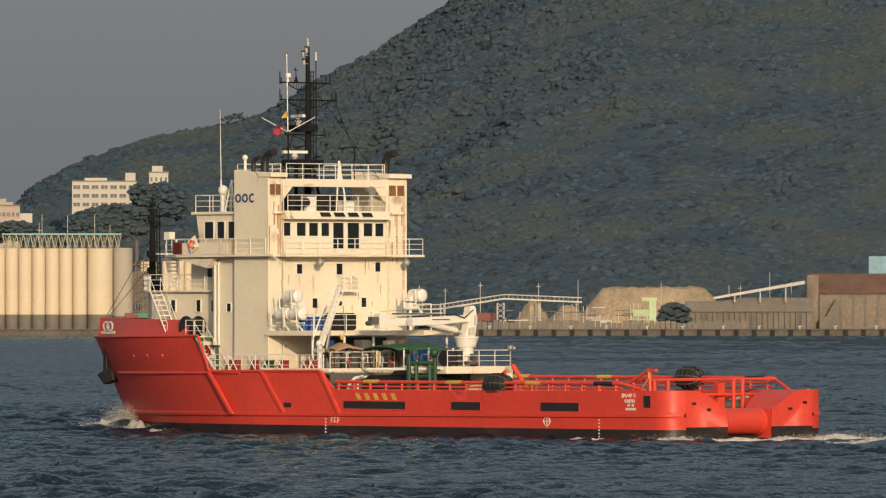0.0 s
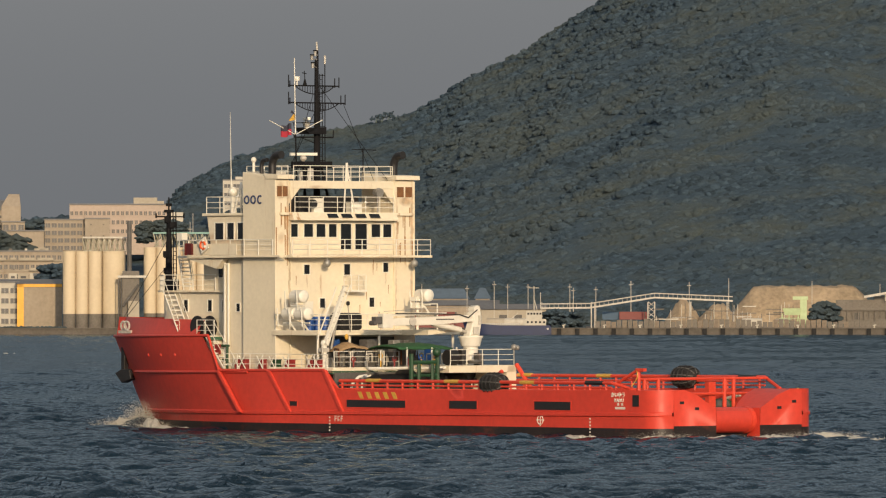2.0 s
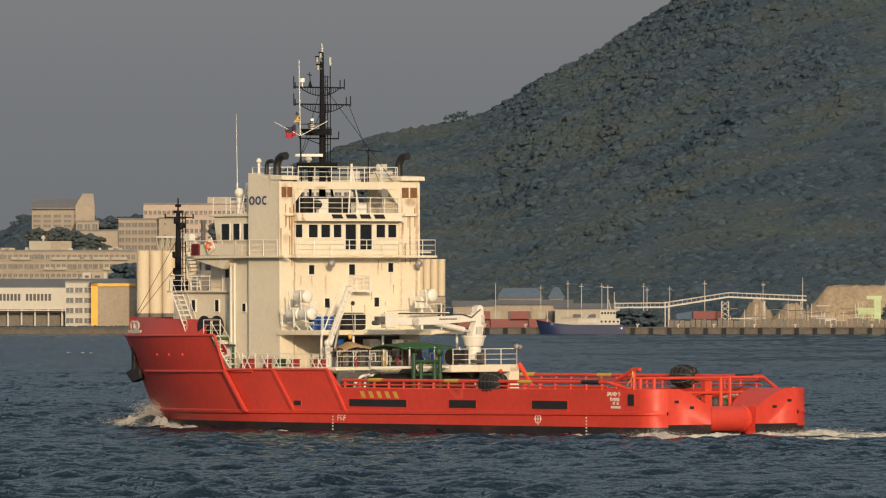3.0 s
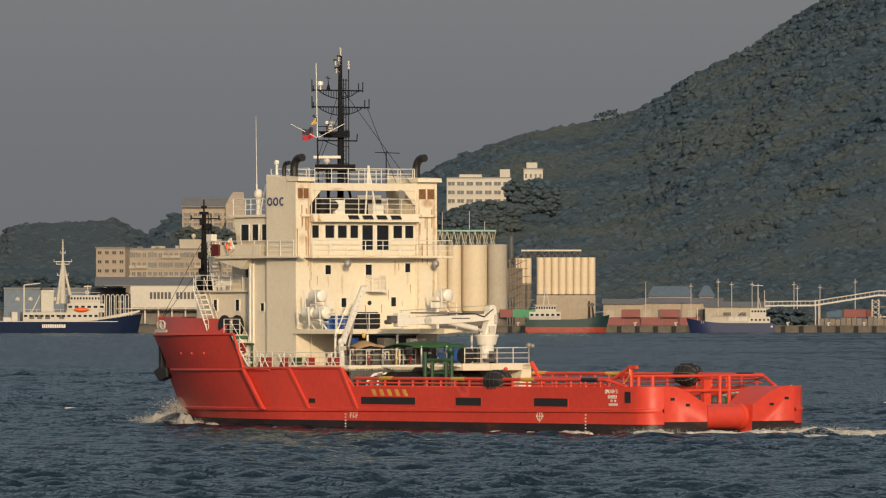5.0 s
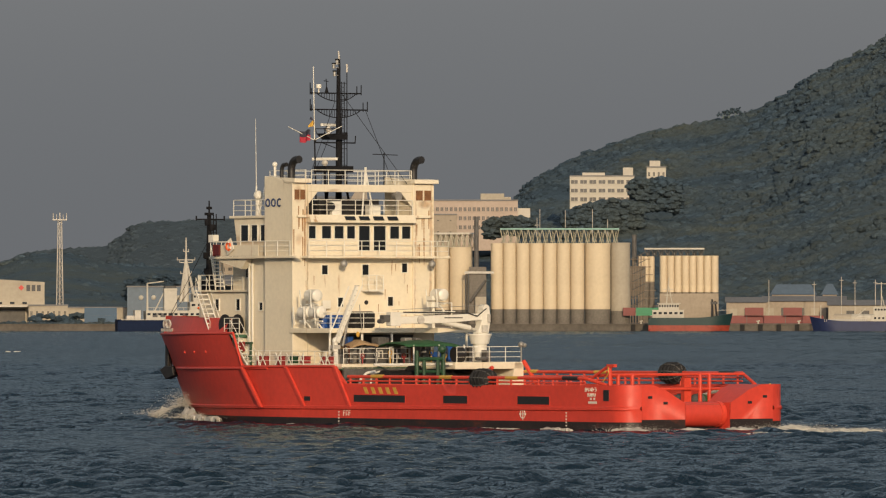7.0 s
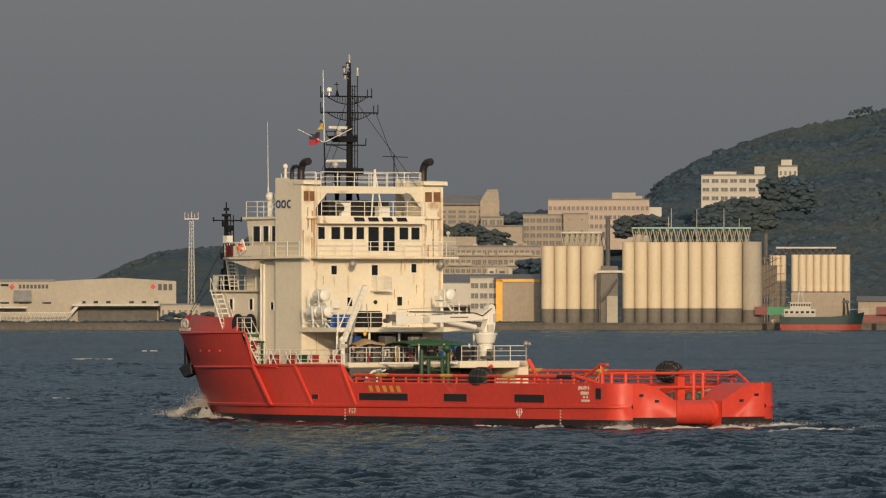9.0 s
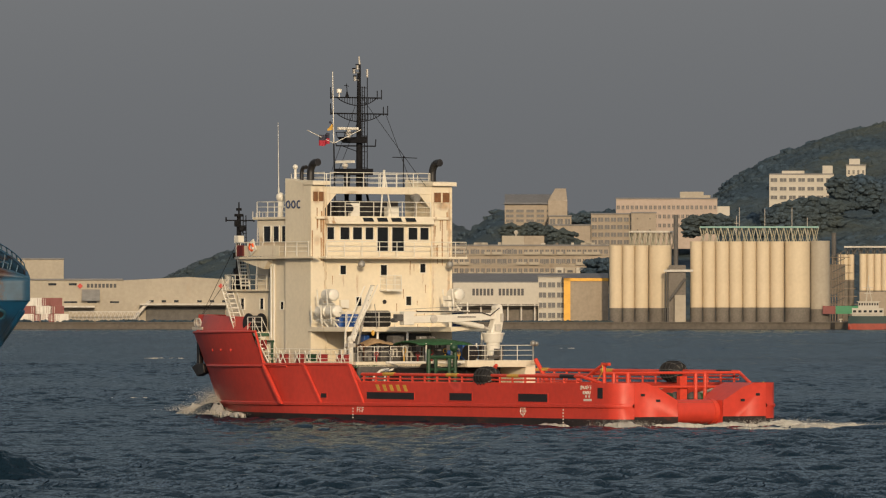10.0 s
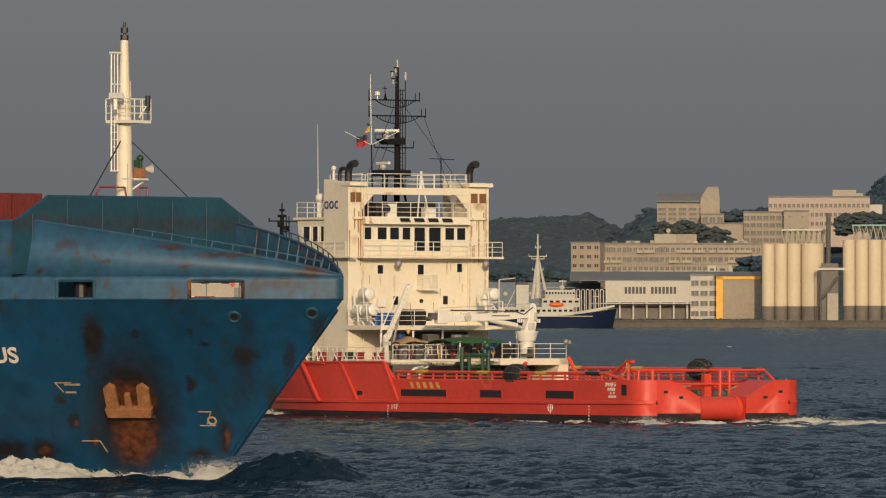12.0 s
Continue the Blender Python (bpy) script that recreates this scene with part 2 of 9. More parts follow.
def soft_stains(m, spots, color, reach=0.55, axis="X", rake=0.36):
    """Weathered stains with soft ragged edges: spots of (x or y, z, half width, half height, share)."""
    n, l = m.node_tree.nodes, m.node_tree.links
    b = n["Principled BSDF"]
    co, tex = n.new("ShaderNodeTexCoord"), n.new("ShaderNodeTexNoise")
    tex.inputs["Scale"].default_value, tex.inputs["Detail"].default_value, tex.inputs["Roughness"].default_value = 1.1, 7, 0.68
    l.new(co.outputs["Object"], tex.inputs["Vector"])
    wob, add = n.new("ShaderNodeVectorMath"), n.new("ShaderNodeVectorMath")
    wob.operation, add.operation = "MULTIPLY_ADD", "ADD"
    wob.inputs[1].default_value, wob.inputs[2].default_value = (reach * 2,) * 3, (-reach,) * 3
    l.new(tex.outputs["Color"], wob.inputs[0]), l.new(co.outputs["Object"], add.inputs[0]), l.new(wob.outputs["Vector"], add.inputs[1])
    # along the raked frames of a bow, or upright
    sep, lean, com = n.new("ShaderNodeSeparateXYZ"), n.new("ShaderNodeMath"), n.new("ShaderNodeCombineXYZ")
    lean.operation, lean.inputs[1].default_value = "MULTIPLY_ADD", -rake
    l.new(add.outputs["Vector"], sep.inputs["Vector"]), l.new(sep.outputs["Z"], lean.inputs[0]), l.new(sep.outputs[axis], lean.inputs[2])
    l.new(lean.outputs[0], com.inputs["X"]), l.new(sep.outputs["Z"], com.inputs["Z"])
    last = None
    for x, z, rx, rz, share in spots:
        sub, mul, size, edge = n.new("ShaderNodeVectorMath"), n.new("ShaderNodeVectorMath"), n.new("ShaderNodeVectorMath"), n.new("ShaderNodeMapRange")
        sub.operation, mul.operation, size.operation = "SUBTRACT", "MULTIPLY", "LENGTH"
        sub.inputs[1].default_value, mul.inputs[1].default_value = (x - rake * z, 0, z), (1 / rx, 0, 1 / rz)
        edge.inputs["From Min"].default_value, edge.inputs["From Max"].default_value, edge.inputs["To Min"].default_value, edge.inputs["To Max"].default_value = 1.35, 0.55, 0, share
        l.new(com.outputs["Vector"], sub.inputs[0]), l.new(sub.outputs["Vector"], mul.inputs[0]), l.new(mul.outputs["Vector"], size.inputs[0]), l.new(size.outputs["Value"], edge.inputs["Value"])
        if last:
            top = n.new("ShaderNodeMath")
            top.operation = "MAXIMUM"
            l.new(last, top.inputs[0]), l.new(edge.outputs["Result"], top.inputs[1])
            last = top.outputs[0]
        else:
            last = edge.outputs["Result"]
    grain, tint, mix = n.new("ShaderNodeTexNoise"), n.new("ShaderNodeVectorMath"), n.new("ShaderNodeMixRGB")
    grain.inputs["Scale"].default_value, grain.inputs["Detail"].default_value = 2.4, 6
    l.new(co.outputs["Object"], grain.inputs["Vector"])
    span_node = n.new("ShaderNodeMapRange")
    span_node.inputs["From Min"].default_value, span_node.inputs["From Max"].default_value, span_node.inputs["To Min"].default_value, span_node.inputs["To Max"].default_value = 0.3, 0.7, 0.35, 1.6
    tint.operation, tint.inputs[0].default_value = "SCALE", color
    l.new(grain.outputs["Fac"], span_node.inputs["Value"]), l.new(span_node.outputs["Result"], tint.inputs["Scale"])
    l.new(last, mix.inputs["Fac"]), l.new(b.inputs["Base Color"].links[0].from_socket, mix.inputs["Color1"]), l.new(tint.outputs["Vector"], mix.inputs["Color2"])
    l.new(mix.outputs["Color"], b.inputs["Base Color"])


soft_stains(M["blue_hull"], [
    (-3.95, 6.6, 0.55, 1.2, 0.95), (-1.85, 6.8, 0.24, 0.32, 0.8), (0.85, 6.9, 0.2, 0.28, 0.75), (1.15, 6.3, 0.2, 0.22, 0.8), (-0.35, 4.1, 0.3, 0.45, 0.9),
    (2.65, 5.6, 0.6, 0.6, 0.8), (2.3, 4.6, 0.45, 1.4, 0.45), (4.75, 5.6, 0.3, 0.8, 0.7), (-7.1, 3.2, 0.3, 0.28, 0.8), (-7.0, 2.1, 0.35, 0.5, 0.8), (-6.4, 1.3, 0.3, 0.9, 0.7),
    (-3.9, 2.6, 2.0, 3.3, 1.0), (-11.3, 0.5, 1.2, 0.5, 0.9), (-9.3, 0.5, 0.7, 0.6, 0.9), (0.1, 1.2, 0.35, 1.0, 0.8), (-1.5, 0.3, 0.6, 0.4, 0.8), (3.4, 7.0, 0.35, 1.5, 0.4), (6.6, 7.3, 0.3, 0.9, 0.5)], (0.013, 0.009, 0.008))
soft_stains(M["blue_hull"], [(-4.3, 1.2, 1.05, 1.4, 0.95), (-3.75, 3.3, 1.1, 0.85, 0.8), (0.2, 1.1, 0.16, 0.5, 0.8), (-7.0, 1.9, 0.14, 0.22, 0.7), (-6.4, 1.0, 0.12, 0.22, 0.7), (-9.2, 0.5, 0.3, 0.25, 0.6)], (0.105, 0.034, 0.014), 0.4)
soft_stains(M["blue_top"], [
    (5.6, 9.5, 0.9, 0.35, 0.55), (4.6, 9.3, 0.2, 0.7, 0.5), (6.2, 9.3, 0.15, 0.7, 0.5), (6.9, 10.1, 0.6, 0.2, 0.9), (-2.5, 10.6, 0.3, 0.15, 0.8), (0.6, 11.4, 0.7, 0.14, 0.8), (-4.9, 11.5, 0.4, 0.3, 0.7),
    (-7.5, 11.6, 0.5, 0.6, 0.9), (3.2, 11.0, 1.6, 0.12, 0.8), (-9.0, 10.4, 0.4, 0.3, 0.8), (-6.0, 10.1, 0.2, 0.2, 0.8), (-10.5, 9.6, 0.9, 0.5, 0.9), (1.5, 10.4, 0.3, 0.12, 0.8)], (0.045, 0.021, 0.017), 0.45)
soft_stains(M["white"], [
    (5.15, 14.6, 0.10, 2.6, 0.55), (5.75, 16.6, 0.30, 0.5, 0.6), (5.0, 9.2, 0.07, 2.6, 0.5), (5.7, 13.3, 0.25, 0.35, 0.4), (-5.95, 14.6, 0.14, 2.4, 0.55), (-4.6, 14.0, 0.08, 2.2, 0.5), (-5.4, 15.9, 0.5, 0.25, 0.6),
    (-5.9, 9.6, 0.12, 2.0, 0.5), (-4.5, 9.0, 0.06, 2.4, 0.4), (3.3, 10.4, 0.06, 0.5, 0.4), (-3.7, 10.5, 0.06, 0.5, 0.4), (0.8, 12.0, 1.6, 0.06, 0.4), (-2.8, 12.0, 1.2, 0.06, 0.4), (2.6, 16.9, 0.5, 0.12, 0.4)], (0.36, 0.185, 0.070), 0.22, "Y", 0.0)
soft_stains(M["blue_house"], [(-8.0, 13.9, 0.6, 0.4, 0.8), (-6.9, 12.6, 0.4, 0.5, 0.4)], (0.05, 0.022, 0.016), 0.45)

let_light_through(M["leaf"], 0.25)
let_light_through(M["leaf_far"], 0.25)


def water_material(name, base, gloss):
    """Rough sea: dark body colour under a mirror whose share follows Fresnel."""
    m = bpy.data.materials.new(name)
    m.use_nodes = True
    n, l = m.node_tree.nodes, m.node_tree.links
    n.remove(n["Principled BSDF"])
    body, mirror, mix, fres, cut = (n.new(k) for k in ("ShaderNodeBsdfDiffuse", "ShaderNodeBsdfGlossy", "ShaderNodeMixShader", "ShaderNodeFresnel", "ShaderNodeMath"))
    body.inputs["Color"].default_value = (*base, 1)
    mirror.inputs["Color"].default_value, mirror.inputs["Roughness"].default_value = (0.76, 0.90, 1.0, 1), 0.09
    fres.inputs["IOR"].default_value = 1.33
    cut.operation, cut.use_clamp = "MULTIPLY_ADD", True
    cut.inputs[1].default_value, cut.inputs[2].default_value = gloss, 0.0
    co, stretch = n.new("ShaderNodeTexCoord"), n.new("ShaderNodeMapping")
    stretch.inputs["Scale"].default_value = (1.0, 0.5, 1.0)
    l.new(co.outputs["Object"], stretch.inputs["Vector"])
    prev = None
    for s, d, dist in ((0.24, 5, 0.30), (0.8, 4, 0.26), (2.2, 3, 0.14)):
        t, bp = n.new("ShaderNodeTexNoise"), n.new("ShaderNodeBump")
        t.inputs["Scale"].default_value, t.inputs["Detail"].default_value, t.inputs["Roughness"].default_value = s, d, 0.6
        bp.inputs["Distance"].default_value = dist
        l.new(stretch.outputs["Vector"], t.inputs["Vector"]), l.new(t.outputs["Fac"], bp.inputs["Height"])
        if prev:
            l.new(prev.outputs["Normal"], bp.inputs["Normal"])
        prev = bp
    for k in (body, mirror, fres):
        l.new(prev.outputs["Normal"], k.inputs["Normal"])
    l.new(fres.outputs["Fac"], cut.inputs[0]), l.new(cut.outputs[0], mix.inputs["Fac"])
    l.new(body.outputs["BSDF"], mix.inputs[1]), l.new(mirror.outputs["BSDF"], mix.inputs[2])
    l.new(mix.outputs["Shader"], n["Material Output"].inputs["Surface"])
    return m


M["water"] = water_material("strait_water", (0.007, 0.018, 0.031), 0.53)

# ---- mesh helpers ----


class Geo:
    """Gathers vertices and faces for one mesh."""

    def __init__(self):
        self.v, self.f, self.k = [], [], []

    def add(self, vs, fs, k=0):
        o = len(self.v)
        self.v += [tuple(p) for p in vs]
        self.f += [tuple(i + o for i in q) for q in fs]
        self.k += [k] * len(fs)
        return self

    def box(self, x0, x1, y0, y1, z0, z1, k=0):
        vs = [(x, y, z) for z in (z0, z1) for y in (y0, y1) for x in (x0, x1)]
        return self.add(vs, [(0, 2, 3, 1), (4, 5, 7, 6), (0, 1, 5, 4), (2, 6, 7, 3), (0, 4, 6, 2), (1, 3, 7, 5)], k)

    def prism(self, poly, z0, z1, k=0, top=None):
        """An upright prism on a counter-clockwise plan; top: another plan for its upper face."""
        n = len(poly)
        vs = [(x, y, z0) for x, y in poly] + [(x, y, z1) for x, y in (top or poly)]
        return self.add(vs, [tuple(range(n))[::-1], tuple(range(n, 2 * n))] + [(i, (i + 1) % n, n + (i + 1) % n, n + i) for i in range(n)], k)

    def slab(self, poly, axis, a0, a1, k=0):
        """A prism whose outline lies across the axis x (points y, z) or y (points x, z)."""
        n = len(poly)
        vs = [((a, p, q) if axis == "x" else (p, a, q)) for a in (a0, a1) for p, q in poly]
        return self.add(vs, [tuple(range(n))[::-1], tuple(range(n, 2 * n))] + [(i, (i + 1) % n, n + (i + 1) % n, n + i) for i in range(n)], k)

    def rod(self, p, q, r, r2=None, n=6, k=0):
        p, q = Vector(p), Vector(q)
        d = (q - p).normalized()
        a = d.orthogonal().normalized()
        b = d.cross(a)
        r2 = r if r2 is None else r2
        vs = [p + (a * math.cos(t) + b * math.sin(t)) * r for t in [2 * math.pi * i / n for i in range(n)]]
        vs += [q + (a * math.cos(t) + b * math.sin(t)) * r2 for t in [2 * math.pi * i / n for i in range(n)]]
        return self.add(vs, [tuple(range(n))[::-1], tuple(range(n, 2 * n))] + [(i, (i + 1) % n, n + (i + 1) % n, n + i) for i in range(n)], k)

    def pipe(self, pts, r, n=6, k=0):
        for p, q in zip(pts, pts[1:]):
            self.rod(p, q, r, n=n, k=k)
        return self

    def ball(self, c, r, squash=(1, 1, 1), seg=10, rings=6, k=0):
        vs, fs = [], []
        for i in range(rings + 1):
            for j in range(seg):
                a, b = math.pi * i / rings, 2 * math.pi * j / seg
                vs.append((c[0] + r * squash[0] * math.sin(a) * math.cos(b), c[1] + r * squash[1] * math.sin(a) * math.sin(b), c[2] + r * squash[2] * math.cos(a)))
        for i in range(rings):
            for j in range(seg):
                fs.append((i * seg + j, (i + 1) * seg + j, (i + 1) * seg + (j + 1) % seg, i * seg + (j + 1) % seg))
        return self.add(vs, fs, k)

    def ring(self, c, R, r, axis="x", n=16, m=8, k=0):
        vs, fs = [], []
        for i in range(n):
            a = 2 * math.pi * i / n
            for j in range(m):
                b = 2 * math.pi * j / m
                p, q, s = (R + r * math.cos(b)) * math.cos(a), (R + r * math.cos(b)) * math.sin(a), r * math.sin(b)
                o = {"x": (s, p, q), "y": (p, s, q), "z": (p, q, s)}[axis]
                vs.append((c[0] + o[0], c[1] + o[1], c[2] + o[2]))
        for i in range(n):
            for j in range(m):
                fs.append((i * m + j, ((i + 1) % n) * m + j, ((i + 1) % n) * m + (j + 1) % m, i * m + (j + 1) % m))
        return self.add(vs, fs, k)


def mesh_of(name, g, mats, smooth=False, weld=False):
    me = bpy.data.meshes.new(name)
    me.from_pydata(g.v, [], g.f)
    for m in mats:
        me.materials.append(m)
    if len(mats) > 1:
        me.polygons.foreach_set("material_index", g.k)
    bm = bmesh.new()
    bm.from_mesh(me)
    if weld:
        bmesh.ops.remove_doubles(bm, verts=bm.verts, dist=0.003)
    bmesh.ops.recalc_face_normals(bm, faces=bm.faces)
    bm.to_mesh(me)
    bm.free()
    if smooth:
        me.polygons.foreach_set("use_smooth", [True] * len(me.polygons))
        me.set_sharp_from_angle(angle=radians(38))
    me.update()
    return me


def part(name, g, material, parent=None, label="", bevel=0.0, smooth=False, weld=False):
    mats = material if isinstance(material, list) else [material]
    ob = new(name, mesh_of(name, g, [M[m] for m in mats], smooth, weld))
    if parent:
        ob.parent = parent
    if bevel:
        b = ob.modifiers.new("bevel", "BEVEL")
        b.width, b.segments, b.limit_method, b.angle_limit = bevel, 2, "ANGLE", radians(50)
    if label:
        ob["label"] = label
    return ob


def piece(name, mesh, parent, m=None):
    ob = new(name, mesh)
    ob.parent = parent
    if m is not None:
        ob.matrix_basis = m
    return ob


def thing(name, label, category, group="", kind="", at=None):
    ob = new(name)
    ob.empty_display_size = 0.5
    if at is not None:
        ob.matrix_world = at
    return tagged(ob, label, category, group, kind)


def text_mesh(body, height, material, thick=0.02):
    cu = bpy.data.curves.new("lettering", "FONT")
    cu.body, cu.size, cu.extrude, cu.align_x, cu.offset = body, height * 1.38, thick, "CENTER", height * 0.025
    tmp = bpy.data.objects.new("lettering", cu)
    scene.collection.objects.link(tmp)
    me = bpy.data.meshes.new_from_object(tmp.evaluated_get(bpy.context.evaluated_depsgraph_get()))
    bpy.data.objects.remove(tmp)
    me.materials.clear()
    me.materials.append(M[material])
    return me


# ---- far shore ----


def bearing(u):
    return (u - 784) / FOCAL


def shore(u, dist, z=0.0):
    """Place at bearing u and distance dist."""
    a = bearing(u)
    return Vector((dist * math.sin(a), dist * math.cos(a), z))


def high(v, dist):
    """Height of what shows at level v above the horizon line."""
    return EYE_Z + (547 - v) / FOCAL * dist


def facing(u, dist, z=0.0, turn=0.0):
    """Local frame on the far shore: x to the right across the view, y away, z up."""
    p = shore(u, dist, z)
    return pose(p.x, p.y, p.z, 0, 0, -math.degrees(bearing(u)) + turn)


SHORE = 2500.0
QUAY_Z = 2.1

# ---- water ----


def wave_height(x, y, rng):
    h = np.zeros_like(x)
    for k in range(56):
        lam = 1.0 * 6.0 ** rng.random()
        th = radians(-72) + rng.normal() * 0.5
        s = np.sin((x * math.cos(th) + y * math.sin(th)) * 6.283 / lam + rng.random() * 6.283)
        h += 0.0135 * lam ** 0.45 * s
    patch = 0.85 + 0.35 * np.sin(x / 23.0 + 1.3 * np.sin(y / 61.0)) * np.sin(y / 37.0 + 0.8)
    h = h * patch
    return h + 0.25 * np.maximum(h, 0) ** 2 / 0.3


def build_water():
    rng = np.random.default_rng(4)
    ang = np.concatenate([np.linspace(-math.pi, -0.30, 24), np.linspace(-0.205, 0.08, 280), np.linspace(0.2, math.pi, 24)])
    rad = np.concatenate([[1, 60, 150, 250, 300], np.arange(335, 700, 0.5), np.arange(700, 1100, 0.9), np.arange(1100, 2560, 2.5), [2600, 3200, 4000, 4900]])
    A, R = np.meshgrid(ang, rad)
    X, Y = R * np.sin(A), R * np.cos(A)
    fade = np.clip((R - 310) / 40, 0, 1) * np.clip((0.23 - np.abs(A + 0.0625)) / 0.05, 0, 1) * np.clip((2600 - R) / 300, 0, 1)
    Z = wave_height(X, Y, rng) * fade
    nr, na = X.shape
    me = bpy.data.meshes.new("water")
    co = np.stack([X, Y, Z], -1).reshape(-1, 3)
    i = np.arange(nr * na).reshape(nr, na)
    q = np.stack([i[:-1, :-1], i[:-1, 1:], i[1:, 1:], i[1:, :-1]], -1).reshape(-1, 4)
    me.vertices.add(len(co)), me.vertices.foreach_set("co", co.ravel())
    me.loops.add(q.size), me.loops.foreach_set("vertex_index", q.ravel().astype(np.int32))
    me.polygons.add(len(q)), me.polygons.foreach_set("loop_start", np.arange(0, q.size, 4, dtype=np.int32))
    me.update(), me.validate()
    me.polygons.foreach_set("use_smooth", [True] * len(me.polygons))
    me.materials.append(M["water"])
    return tagged(new("water", me), "choppy dark slate-blue water of the strait", "water", kind="structure")


water = build_water()

# ---- land ----


def build_ground():
    g = Geo()
    us = list(range(-2600, 3200, 100))
    rows = [(SHORE, -3.0, 0), (SHORE, QUAY_Z - 0.35, 0), (SHORE - 0.4, QUAY_Z - 0.35, 0), (SHORE - 0.4, QUAY_Z, 0), (SHORE + 9, QUAY_Z, 1), (4900, QUAY_Z, 1)]
    for a, b in zip(us, us[1:]):
        pts = [[shore(u, d, z) for d, z, _ in rows] for u in (a, b)]
        for j in range(len(rows) - 1):
            g.add([pts[0][j], pts[1][j], pts[1][j + 1], pts[0][j + 1]], [(0, 1, 2, 3)], rows[j + 1][2])
    return tagged(part("ground", g, ["quay", "earth"]), "concrete quay edge and flat harbour ground", "ground", kind="structure")


ground = build_ground()


def ridge_at(pts, u):
    return float(np.interp(u, [p[0] for p in pts], [p[1] for p in pts]))


def slope_z(pts, u, d, d0, d1, power, gully):
    t = (d - d0) / (d1 - d0)
    top = high(ridge_at(pts, u), d1)
    if t <= 0:
        return QUAY_Z - 1
    if t > 1:
        return max(QUAY_Z - 1, QUAY_Z + (top - QUAY_Z) * (1 - 1.5 * (t - 1)))
    p = shore(u, d)
    n = noise.fractal(Vector((p.x / 160, p.y / 260, 3.7)), 1.0, 2.0, 4) * gully * t * (1 - t) * 4 * min(1, top / 60)
    n += noise.fractal(Vector((p.x / 34, p.y / 60, 9.1)), 1.0, 2.0, 3) * gully * 0.16 * min(1, t * 6) * min(1, (1 - t) * 6)
    return QUAY_Z + (top - QUAY_Z) * t ** power + n


ICO = None


def crown_shapes():
    """Ten crowns, each a cluster of uneven leafy lumps with an irregular outline and gaps."""
    global ICO
    bm = bmesh.new()
    bmesh.ops.create_icosphere(bm, subdivisions=1, radius=1.0)
    v = np.array([p.co[:] for p in bm.verts])
    f = np.array([[p.index for p in q.verts] for q in bm.faces])
    bm.free()
    rng = np.random.default_rng(2)
    shapes, lumps = [], 4
    for k in range(10):
        vs = []
        for c in range(lumps):
            a = c * 2.1 + k + rng.uniform(-0.4, 0.4)
            off = np.array([math.cos(a) * 0.58, math.sin(a) * 0.58, rng.uniform(-0.15, 0.22)]) if c else np.array([0, 0, 0.22])
            vs.append(v * rng.uniform(0.80, 1.18, (len(v), 1)) * rng.uniform(0.40, 0.66) * np.array([1, 1, 0.80]) + off)
        shapes.append(np.concatenate(vs))
    faces = np.concatenate([f + i * len(v) for i in range(lumps)])
    ICO = (shapes, faces)


crown_shapes()


def crowns(name, spots, material, label):
    """One mesh of tree crowns at spots (x, y, z, radius)."""
    shapes, f = ICO
    rng = np.random.default_rng(len(spots))
    vs, fs = [], []
    for i, (x, y, z, r) in enumerate(spots):
        a = rng.random() * 6.283
        c, s = math.cos(a), math.sin(a)
        w = shapes[i % 10] * r * np.array([rng.uniform(0.8, 1.2), rng.uniform(0.8, 1.2), rng.uniform(0.60, 0.95)])
        vs.append(np.stack([w[:, 0] * c - w[:, 1] * s + x, w[:, 0] * s + w[:, 1] * c + y, w[:, 2] + z], -1))
        fs.append(f + i * len(w))
    co, q = np.concatenate(vs), np.concatenate(fs)
    me = bpy.data.meshes.new(name)
    me.vertices.add(len(co)), me.vertices.foreach_set("co", co.ravel())
    me.loops.add(q.size), me.loops.foreach_set("vertex_index", q.ravel().astype(np.int32))
    me.polygons.add(len(q)), me.polygons.foreach_set("loop_start", np.arange(0, q.size, 3, dtype=np.int32))
    me.update(), me.validate()
    me.polygons.foreach_set("use_smooth", [True] * len(me.polygons))
    me.materials.append(M[material])
    return tagged(new(name, me), label, "trees", kind="stuff")


